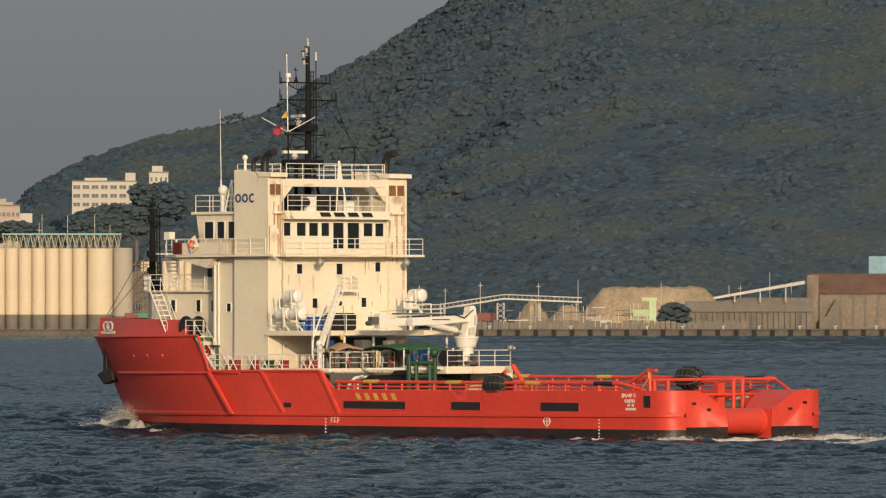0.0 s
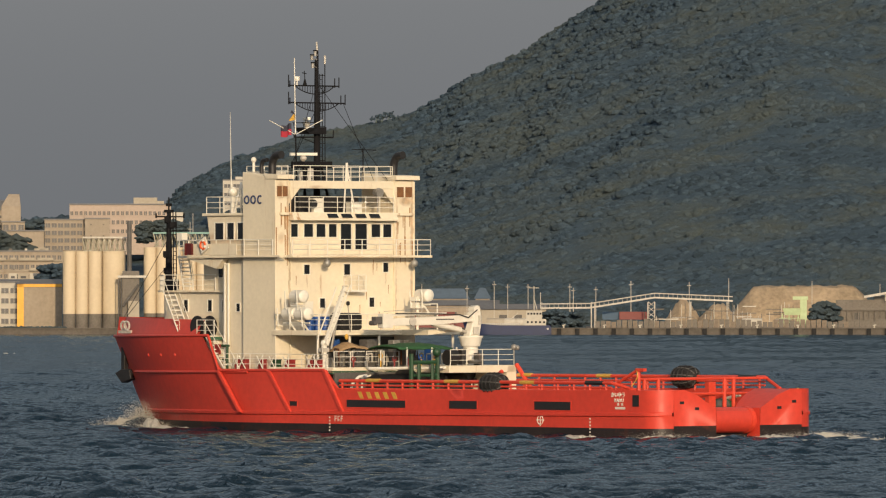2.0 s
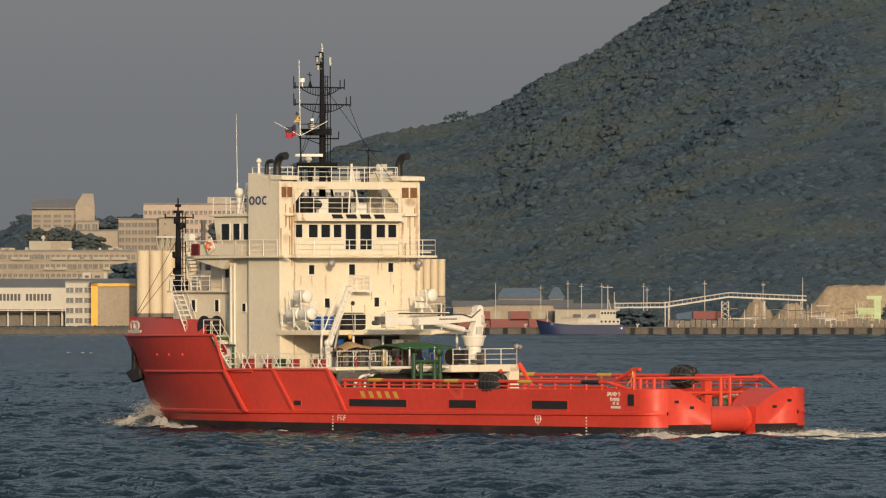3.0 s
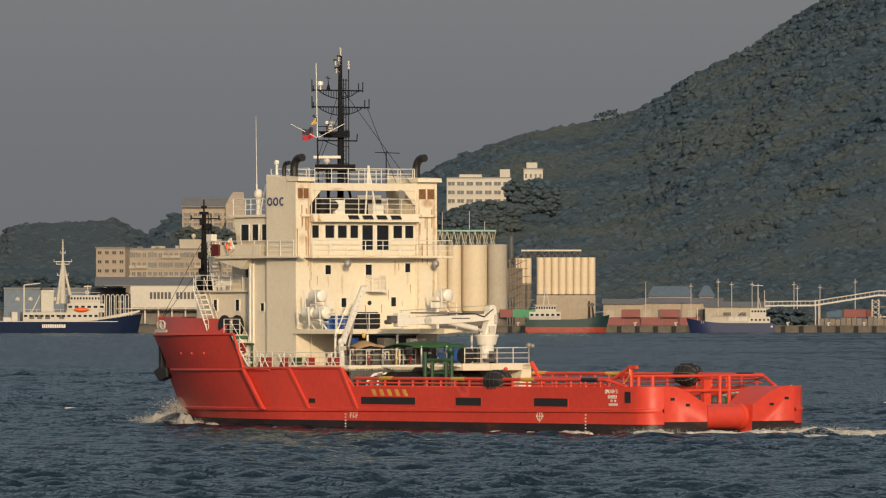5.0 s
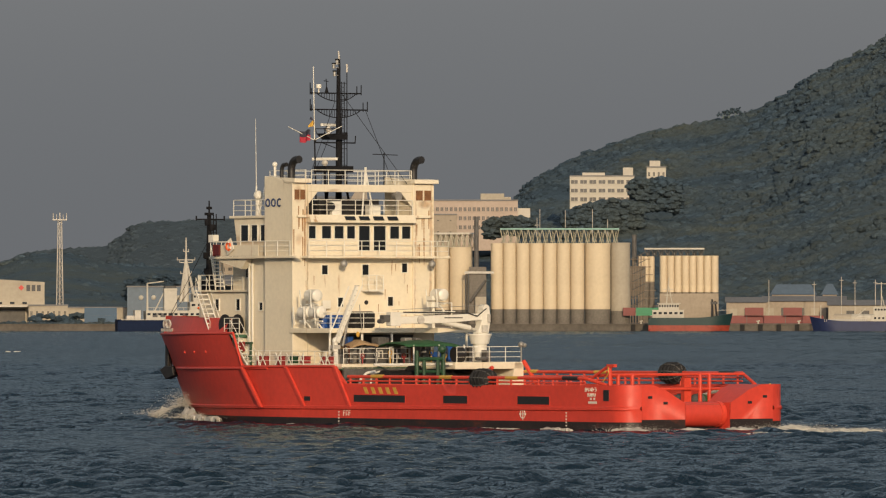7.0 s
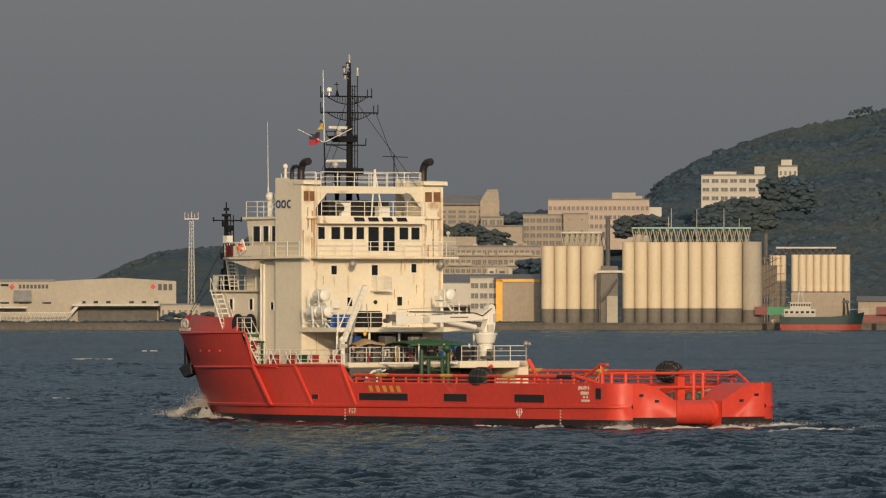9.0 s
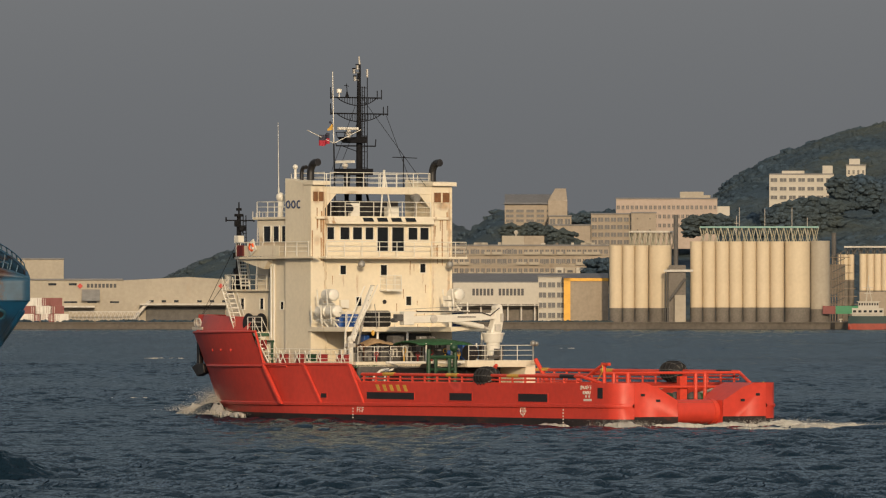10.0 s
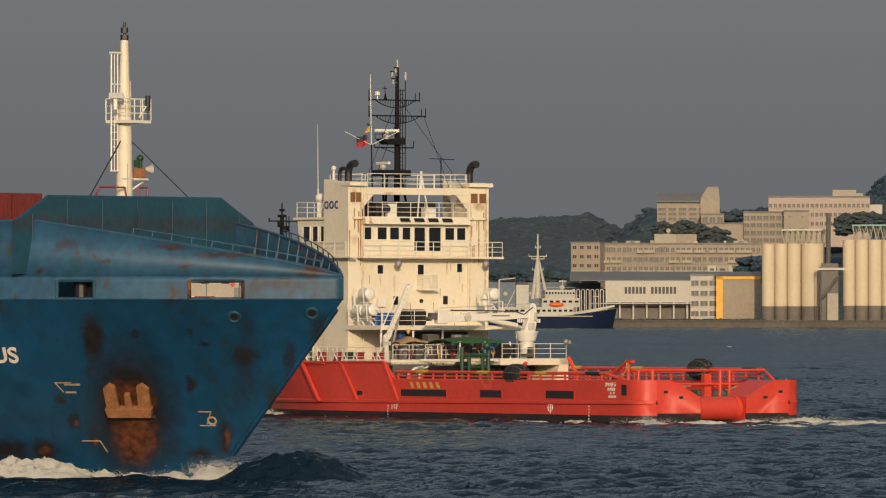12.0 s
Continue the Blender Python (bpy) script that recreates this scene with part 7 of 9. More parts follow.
for u, v in ((1300, 522), (1345, 514), (1390, 507)):
    part("trestle", Geo().rod((X(u), 2, Z(535)), (X(u), 2, Z(v)), 0.25, n=5), "pale_steel", ic)
bs = thing("brown_shed", "large stained shed with brown rusted roof", "warehouse", at=facing(1520, 2575, QUAY_Z))
X = lambda u: span(1520, u, 2575)
part("wall", Geo().box(X(1450), X(1700), 0, 26, 0, Z(520)), "wall_stained", bs)
part("roof", Geo().slab([(-1, Z(520)), (27, Z(520)), (14, Z(484)), (10, Z(484))], "x", X(1428), X(1705)), "roof_brown", bs)
part("end_tower", Geo().box(X(1428), X(1448), -1, 10, 0, Z(487)), "wall_stained", bs)
part("lean_to", Geo().slab([(X(1450), 0), (X(1480), 0), (X(1480), Z(528)), (X(1462), Z(560)), (X(1450), Z(565))], "y", -6, 0), "concrete", bs)
for i in range(9):
    part("pier", Geo().box(X(1486 + i * 22), X(1490 + i * 22), -0.4, 0, 0, Z(522)), "concrete", bs)
hh = thing("head_house", "weathered blue metal conveyor head house", "tower", at=facing(1552, 2600, QUAY_Z))
part("cabin", Geo().box(-2.9, 4.2, 0, 6, high(486, 2600) - QUAY_Z, high(454, 2600) - QUAY_Z), "sky_blue", hh, bevel=0.1)
part("legs", Geo().rod((-2, 1, 0), (-2, 1, 14), 0.3).rod((3, 1, 0), (3, 1, 14), 0.3), "sky_blue", hh)
part("gallery", Geo().slab([(-12, 11.5), (-12, 12.4), (-2.8, 16.6), (-2.8, 15.6)], "y", 2, 4), "pale_steel", hh)
# small works plant in front of the gravel
rng = random.Random(11)
pl = thing("gravel_plant", "cluttered grey steel gravel screening plant", "plant", at=facing(1000, 2550, QUAY_Z))
for i in range(34):
    x, hgt = rng.uniform(-24, 26), rng.uniform(3, 8.5)
    part("post", Geo().rod((x, rng.uniform(0, 8), 0), (x, rng.uniform(0, 8), hgt), 0.13, n=4), rng.choice(["pale_steel", "dark_steel"]), pl)
for i in range(16):
    x, z = rng.uniform(-24, 22), rng.uniform(2.5, 7)
    part("beam", Geo().box(x, x + rng.uniform(3, 8), 3, 3.4, z, z + 0.3), rng.choice(["pale_steel", "dark_steel", "concrete"]), pl)
fence = thing("block_wall", "row of upright grey concrete slabs along the quay", "fence", at=facing(900, 2530, QUAY_Z))
slab_mesh = mesh_of("slab", Geo().box(-0.75, 0.75, 0, 0.4, 0, 2.5), [M["concrete"]])
slab_pale = mesh_of("slab", Geo().box(-0.75, 0.75, 0, 0.4, 0, 2.5), [M["wall_stained"]])
for i in range(56):
    piece("slab", rng.choice([slab_mesh, slab_mesh, slab_pale]), fence, pose(-20 + i * 1.75, 0, 0, 0, rng.uniform(-2, 2), 0) @ Matrix.Diagonal((1, 1, rng.uniform(0.75, 1.15), 1)))
for u, c in ((640, "wall_white"), (655, "wall_white"), (1065, "wall_white"), (612, "wall_cream")):
    t = thing("tank", "white cylindrical storage tank lying on the quay", "tank", "quay tanks", at=facing(u, 2545, QUAY_Z + 1.6))
    part("shell", Geo().rod((-3.2, 0, 0), (3.2, 0, 0), 1.5, n=16), c, t, smooth=True)
    part("saddle", Geo().box(-2.4, -1.8, -1, 1, -1.7, -0.6).box(1.8, 2.4, -1, 1, -1.7, -0.6), "concrete", t)
for u, v0, v1 in ((668, 505, 570), (690, 520, 570), (742, 505, 570), (748, 512, 570), (788, 510, 570), (850, 500, 560), (953, 502, 560), (1023, 495, 560), (1170, 500, 550), (1290, 505, 545), (1310, 505, 545), (1362, 482, 545), (1400, 500, 540), (480, 505, 560), (560, 508, 560), (608, 500, 560), (632, 505, 560), (1480, 505, 560), (75, 380, 575), (120, 382, 575), (168, 380, 575), (70, 395, 575), (195, 398, 575)):
    pole(u, v0, v1, 2600, 0.14, "pale_steel", "slender grey lighting pole", arms=((0.93, 0.7),) if u % 3 else ())
# quay fenders and bollards
fd = mesh_of("fender", Geo().box(-0.7, 0.7, -0.45, 0.0, -2.4, -0.15), [M["rubber"]])
rack_at = facing(784, SHORE - 0.4, 0)
rack = thing("quay_fenders", "row of black rubber fenders on the quay face", "fender", "quay fenders", at=rack_at)
for i in range(58):
    u = 240 + i * 32.2
    piece("fender", fd, rack, rack_at.inverted() @ facing(u, SHORE - 0.45, QUAY_Z))
bol = mesh_of("bollard", Geo().rod((0, 0, 0), (0, 0, 0.9), 0.28, 0.22, n=8).rod((-0.5, 0, 0.8), (0.6, 0, 1.0), 0.2, n=6), [M["wall_white"]])
for i in range(20):
    t = tagged(new("bollard", bol), "white mooring bollard on the quay edge", "bollard", "quay bollards")
    t.matrix_world = facing(254 + i * 68 + (i * 13) % 9, SHORE + 1.5, QUAY_Z)
# rubble and bushes along the rough left bank
spots = []
rng2 = np.random.default_rng(8)
for i in range(420):
    u = rng2.uniform(-1300, -640) if i % 2 else rng2.uniform(-420, -150)
    d = rng2.uniform(2502, 2522)
    p = shore(u, d, QUAY_Z + 0.1)
    spots.append((p.x, p.y, p.z, rng2.uniform(0.4, 1.0 if u > -640 else 1.6)))
crowns("bank_scrub", spots, "leaf", "low scrub along the rough bank")
spots = []
for u0, u1, v, d, n in ((-345, -255, 415, 2850, 60), (-258, -210, 430, 2840, 40), (-20, 60, 400, 2880, 70), (-165, -150, 480, 2640, 40), (-195, -160, 478, 2650, 40), (1170, 1215, 548, 2545, 40), (-230, -160, 400, 2960, 40), (118, 205, 383, 3170, 70), (160, 250, 372, 3170, 90), (235, 320, 332, 3200, 70), (690, 760, 560, 2548, 30), (-840, -700, 575, 2530, 60), (-660, -440, 505, 2650, 60)):
    steep = d > 3100
    for i in range(n * 4 if steep else n * 2):
        u = rng2.uniform(u0, u1)
        p = shore(u, d + rng2.uniform(-4, 4), high(v, d) - rng2.uniform(0, 13 if steep else 7) + 1.5 * math.sin((u - u0) / (u1 - u0) * 3.14))
        spots.append((p.x, p.y, p.z, rng2.uniform(2.0, 3.6) if steep else rng2.uniform(1.5, 2.8)))
crowns("trees", spots, "leaf", "clumps of dark broadleaf trees between buildings")
# lone pines on the ridge
for u, dz in ((398, 0), (408, 1), (420, 2), (433, 0.5)):
    p = shore(u, 3690, high(229, 3690))
    t = thing("ridge_tree", "tall thin tree standing above the ridge line", "tree", "ridge trees", at=pose(p.x, p.y, p.z))
    part("trunk", Geo().rod((0, 0, -2), (0.6, 0, 4.5 + dz), 0.35, 0.15, n=6).rod((0.4, 0, 3), (2.0, 0, 5.0 + dz), 0.14, 0.08).rod((0.3, 0, 2.6), (-1.4, 0, 4.6 + dz), 0.14, 0.08), "hill", t)
    g = Geo()
    for k in range(22):
        g.ball((rng.uniform(-2.6, 2.9), rng.uniform(-1.5, 1.5), 4.3 + dz + rng.uniform(-1.2, 1.5)), rng.uniform(0.35, 0.85), (1, 1, 0.7), 6, 4)
    part("crown", g, "leaf", t)

# ---- moored ships ----


def small_hull(g_len, beam, top_aft, top_fwd, mats, parent, boot=0.8):
    """A simple ship's hull along x, bow at +x."""
    g = Geo()
    n, zs = 26, [-1.0, boot, 1.6, 2.6, 1.0]
    rows = []
    for i in range(n + 1):
        s = i / n
        x = -g_len / 2 + g_len * s
        top = top_aft + (top_fwd - top_aft) * max(0, (s - 0.55) / 0.45) ** 2
        row = []
        for k in range(4):
            z = (-1.0, boot, top * 0.6 + 0.2, top)[k]
            p = max(0, (s - 0.72) / 0.28)
            hb = beam / 2 * (1 - p ** (1.8 + 0.5 * k)) * (0.86 + 0.14 * min(1, s * 8))
            row.append((x + (1.3 * z / max(top, 1)) * p, hb, z))
        rows.append(row)
    for side in (1, -1):
        for i in range(n):
            for k in range(3):
                q = [rows[i][k], rows[i + 1][k], rows[i + 1][k + 1], rows[i][k + 1]]
                g.add([(a, side * b, c) for a, b, c in q], [(0, 1, 2, 3)], 1 if k == 0 else 0)
    for i in range(n):
        g.add([(rows[i][3][0], rows[i][3][1], rows[i][3][2] - 0.5), (rows[i + 1][3][0], rows[i + 1][3][1], rows[i + 1][3][2] - 0.5), (rows[i + 1][3][0], -rows[i + 1][3][1], rows[i + 1][3][2] - 0.5), (rows[i][3][0], -rows[i][3][1], rows[i][3][2] - 0.5)], [(0, 1, 2, 3)], 0)
    g.add([rows[0][0], rows[0][3], (rows[0][3][0], -rows[0][3][1], rows[0][3][2]), (rows[0][0][0], -rows[0][0][1], rows[0][0][2])], [(0, 1, 2, 3)], 0)
    return part("hull", g, mats, parent, smooth=True, weld=True)


def tier(parent, x0, x1, y0, y1, z0, z1, n=0, face=-1):
    part("deckhouse", Geo().box(x0, x1, y0, y1, z0, z1), "wall_white", parent, bevel=0.05)
    if n:
        w = (x1 - x0) / n
        pane = mesh_of("window", Geo().box(-w * 0.3, w * 0.3, -0.04, 0.04, -0.35, 0.35), [M["glass"]])
        for i in range(n):
            piece("window", pane, parent, Matrix.Translation((x0 + w * (i + 0.5), y0 - 0.02, z0 + (z1 - z0) * 0.62)))


# salvage tug, navy hull, bow towards the silos
sv = thing("salvage_ship", "white-topped salvage ship with dark navy hull", "ship", "moored ships", at=facing(-546, 2470, 0, 6))
small_hull(46, 11, 3.6, 6.0, ["coaster_navy", "coaster_navy"], sv)
tier(sv, -14, 10, -4.6, 4.6, 3.4, 6.4, 14)
tier(sv, 0, 12, -4.4, 4.4, 6.4, 9.2, 6)
tier(sv, 1, 10.5, -4.2, 4.2, 9.2, 11.8, 10)
part("funnel", Geo().box(-8, -4, -2, 2, 6.4, 12.6).box(-8.1, -3.9, -2.1, 2.1, 12.6, 13.4), "wall_white", sv, bevel=0.1)
part("funnel_top", Geo().box(-7.8, -4.2, -1.8, 1.8, 13.4, 14.2), "black", sv)
mg = part("mast", Geo().rod((-2.6, 0, 9), (-0.9, 0, 23), 0.6, 0.35, n=8).rod((1.6, 0, 11), (-0.7, 0, 22), 0.5, 0.3, n=8).rod((-0.5, 0.5, 11), (-0.8, 0, 22), 0.4, 0.3, n=8), "wall_white", sv)
part("mast_column", Geo().rod((-0.9, 0, 9.2), (-0.9, 0, 22), 1.0, 0.6, n=10), "wall_white", mg, smooth=True)
for k in range(6):
    part("mast_brace", Geo().rod((-2.2 + 0.2 * k, -0.5, 10 + 2 * k), (0.6 - 0.2 * k, -0.5, 12 + 2 * k), 0.13, n=5), "wall_cream", mg)
for z, a in ((21.5, 2.0), (22.3, 2.8), (25, 0.8), (18, 1.7)):
    part("yard", Geo().box(-0.9 - a, -0.9 + a, -0.4, 0.4, z, z + 0.25).rod((-0.9 - a, 0, z), (-0.9 - a, 0, z + 0.9), 0.1).rod((-0.9 + a, 0, z), (-0.9 + a, 0, z + 0.9), 0.1), "wall_white", mg)
part("mast_pole", Geo().rod((-0.9, 0, 22), (-0.9, 0, 29.5), 0.35, 0.18).box(-1.3, -0.5, -0.2, 0.2, 26.5, 26.7).box(-1.2, -0.6, -0.2, 0.2, 28.3, 28.5), "wall_white", mg)
part("deck_crane", Geo().rod((-13.2, 0, 3.5), (-13.2, 0, 15), 0.4, 0.25).rod((-13.2, 0, 15), (-8.0, 0, 15.6), 0.2).rod((-11, 0, 6), (-8, 0, 12), 0.2), "wall_white", sv)
for x in (-15, -11, -3, 7):
    part("dome", Geo().ball((x, 2, 10.5 if x < 0 else 12.6), 0.8), "wall_white", sv, smooth=True)
part("lifeboat", Geo().ball((4.5, -4.8, 7.2), 1.0, (2.4, 0.8, 0.7), 14, 8), "orange", sv, "orange lifeboat", smooth=True)
part("bow_mast", Geo().rod((17.5, 0, 5), (17.5, 0, 11), 0.2).box(16.6, 18.4, -0.2, 0.2, 9.6, 9.9), "wall_white", sv)
part("wheelhouse_mast", Geo().rod((7, 0, 11.8), (7, 0, 15), 0.15).box(5.8, 8.2, -0.2, 0.2, 14.4, 14.8), "wall_white", sv)
strip_lettering(sv, -8, -0.5, 1.5, 2.6, 13, -5.52, "letter")
part("bulwark_line", Geo().box(-22, 16, -5.56, -5.45, 3.4, 3.6), "wall_white", sv)
part("aft_gear", Geo().box(-20, -17, -2, 2, 3.4, 4.8).box(-17.5, -15.6, -3.5, 3, 3.4, 6.5), "pale_steel", sv, bevel=0.1)
part("wing_rail", Geo().box(-14, 12, -4.75, -4.65, 7.3, 7.4).box(0, 12, -4.6, -4.5, 10.0, 10.1).box(1, 10.5, -4.3, -4.2, 12.6, 12.7), "wall_white", sv)
for k in range(14):
    part("stanchion", Geo().rod((-13.5 + 1.9 * k, -4.7, 6.4), (-13.5 + 1.9 * k, -4.7, 7.4), 0.08, n=4), "wall_white", sv)
for x in (-12.0, -9.5, -7.0, -2.5):
    part("boat_deck_opening", Geo().box(x, x + 1.6, -4.64, -4.58, 4.3, 5.6), "dark_steel", sv)
part("sheer_bulwark", Geo().slab([(2.0, 3.65), (12.0, 4.2), (19.0, 5.3), (23.5, 6.5), (23.5, 7.1), (19.0, 6.2), (12.0, 5.0), (2.0, 4.2)], "y", -0.6, -0.4), "wall_white", sv)
# row of white arches by the salvage quay
arches = thing("arch_row", "row of white arched steel frames beside the salvage shed", "frames", at=facing(-461, 2556, QUAY_Z))
for k in range(7):
    x, top = span(-461, -488 + 8.4 * k, 2556), high(528, 2556) - QUAY_Z
    pts = [(x - 0.5, 0, 0), (x - 0.5, 0, top - 0.5)] + [(x - 0.5 * math.cos(radians(q)), 0, top - 0.5 + 0.5 * math.sin(radians(q))) for q in (30, 60, 90, 120, 150)] + [(x + 0.5, 0, top - 0.5), (x + 0.5, 0, 0)]
    part("arch", Geo().pipe(pts, 0.16, 6), "wall_white", arches)
# teal coaster
tc = thing("coaster", "teal-hulled small cargo ship with red boot-top", "ship", "moored ships", at=facing(338, 2480, 0))
small_hull(25.5, 7, 4.1, 5.6, ["coaster_teal", "red_bottom"], tc, 1.7)
tier(tc, -11.5, -1.5, -2.6, 2.6, 3.9, 6.6, 6)
tier(tc, -9.5, -3, -2.4, 2.4, 6.6, 8.6, 8)
part("wheelhouse_roof", Geo().box(-10, -2.5, -2.8, 2.8, 8.6, 8.8), "wall_white", tc)
part("mast", Geo().rod((-7, 0, 8.8), (-6.2, 0, 17), 0.2, 0.1).rod((-5.2, 0, 8.8), (-6.3, 0, 14), 0.15).box(-8, -4.6, -0.2, 0.2, 13, 13.2).box(-7.6, -5, -0.2, 0.2, 11.2, 11.4), "wall_white", tc)
part("bow_derrick", Geo().rod((7.5, 0, 4), (7.5, 0, 10), 0.5, 0.3).rod((9, 0, 4), (8.4, 0, 9.4), 0.3).box(7, 9.2, -0.6, 0.6, 8.4, 9.2), "black", tc)
part("rail_line", Geo().rod((-12, -3.2, 4.8), (-2, -3.2, 4.8), 0.08).rod((9, -1.5, 6.4), (12.8, -0.5, 6.6), 0.06), "wall_white", tc)
strip_lettering(tc, 6.5, 9.5, 3.6, 4.0, 5, -2.62, "letter")
# blue coaster, stern towards the sand heaps
bc = thing("coaster", "blue-hulled low cargo ship with white aft bridge", "ship", "moored ships", at=facing(634, 2480, 0, 180))
small_hull(27, 7, 3.0, 4.6, ["coaster_blue", "coaster_blue"], bc, 0.4)
tier(bc, -11.8, -4.6, -3.0, 3.0, 2.8, 5.0)
tier(bc, -10.5, -5.5, -2.6, 2.6, 5.0, 7.6)
pane = mesh_of("window", Geo().box(-0.3, 0.3, -0.05, 0.05, -0.3, 0.3), [M["glass"]])
for i in range(5):
    piece("window", pane, bc, Matrix.Translation((-10 + i * 0.95, 2.62, 6.7)))
    piece("window", pane, bc, Matrix.Translation((-11.2 + i * 1.3, 3.02, 4.0)))
part("mast", Geo().rod((-8, 0, 7.6), (-8, 0, 15.5), 0.2, 0.12).box(-9.6, -6.4, -0.2, 0.2, 14.8, 15.0).rod((-9, 0, 7.6), (-8.2, 0, 11), 0.12).rod((-10.5, 0, 7.6), (-10.5, 0, 10.5), 0.1), "wall_white", bc)
part("fore_post", Geo().rod((11.2, 0, 3), (11.2, 0, 8), 0.15).rod((2.0, 0, 2.8), (-3, 0, 7.0), 0.15), "wall_white", bc)
part("coaming", Geo().box(-3.5, 9, -2.4, 2.4, 2.6, 3.7), "steel", bc)
for i in range(22):
    part("stanchion", Geo().rod((-3 + i * 0.62, 3.3, 2.8), (-3 + i * 0.62, 3.3, 3.7), 0.09, n=4), "wall_white", bc)
part("name_bars", Geo().box(-12.6, -12.1, 3.02, 3.2, 1.6, 2.2).box(-11.9, -11.4, 3.02, 3.25, 1.6, 2.2).box(-11.2, -10.7, 3.02, 3.3, 1.6, 2.2), "letter", bc)

# ---- blue container ship: x forward from the foot of the stem, y to port, z up from the waterline ----
liner = thing("container_ship", "rust-streaked blue container ship with white fore mast", "ship")
LINER_SCALE = 0.917
liner.scale = (LINER_SCALE,) * 3
BEAM = 9.8
ZL = [-2.5, -1.1, 0.0, 0.7, 1.6, 2.6, 3.8, 5.0, 6.3, 7.5, 8.6]


def blue_pt(p, z, side=-1, out=0.0):
    """Point on the bow plating: p from 0 at the shoulder to 1 at the stem."""
    t = min(1, max(-0.2, z / 8.6))
    start = -26 + 12 * t
    tip = 8.1 * t
    fine = 1.45 + 0.5 * t
    y = BEAM * (1 - p ** fine) ** (1.12 - 0.15 * t)
    return Vector((start + (tip - start) * p, side * (y + out), z))


def blue_x(x, z, side=-1, out=0.0):
    t = min(1, max(-0.2, z / 8.6))
    start = -26 + 12 * t
    tip = 8.1 * t
    return blue_pt(min(1, max(0, (x - start) / (tip - start))), z, side, out)


def bulwark_top(x):
    return 9.85 + 2.95 * min(1, max(0, (8.1 - x) / 14.6)) ** 0.74


ps = [0, 0.15] + [0.25 + 0.75 * i / 40 for i in range(41)]
g = Geo()
for side in (1, -1):
    for a, b in zip(ps, ps[1:]):
        for za, zb in zip(ZL, ZL[1:]):
            g.add([blue_pt(a, za, side), blue_pt(b, za, side), blue_pt(b, zb, side), blue_pt(a, zb, side)], [(0, 1, 2, 3)], 1 if zb <= -0.5 else 0)
    for za, zb in zip(ZL, ZL[1:]):
        q0, q1 = blue_pt(0, za, side), blue_pt(0, zb, side)
        g.add([q0, q1, (-96, q1.y, zb), (-96, q0.y, za)], [(0, 1, 2, 3)], 1 if zb <= -0.5 else 0)
g.add([(-96, -BEAM, -2.5), (-96, BEAM, -2.5), (-96, BEAM, 8.6), (-96, -BEAM, 8.6)], [(0, 1, 2, 3)], 0)
part("hull", g, ["blue_hull", "red_bottom"], liner, "dented blue hull plating with rust streaks", smooth=True, weld=True)
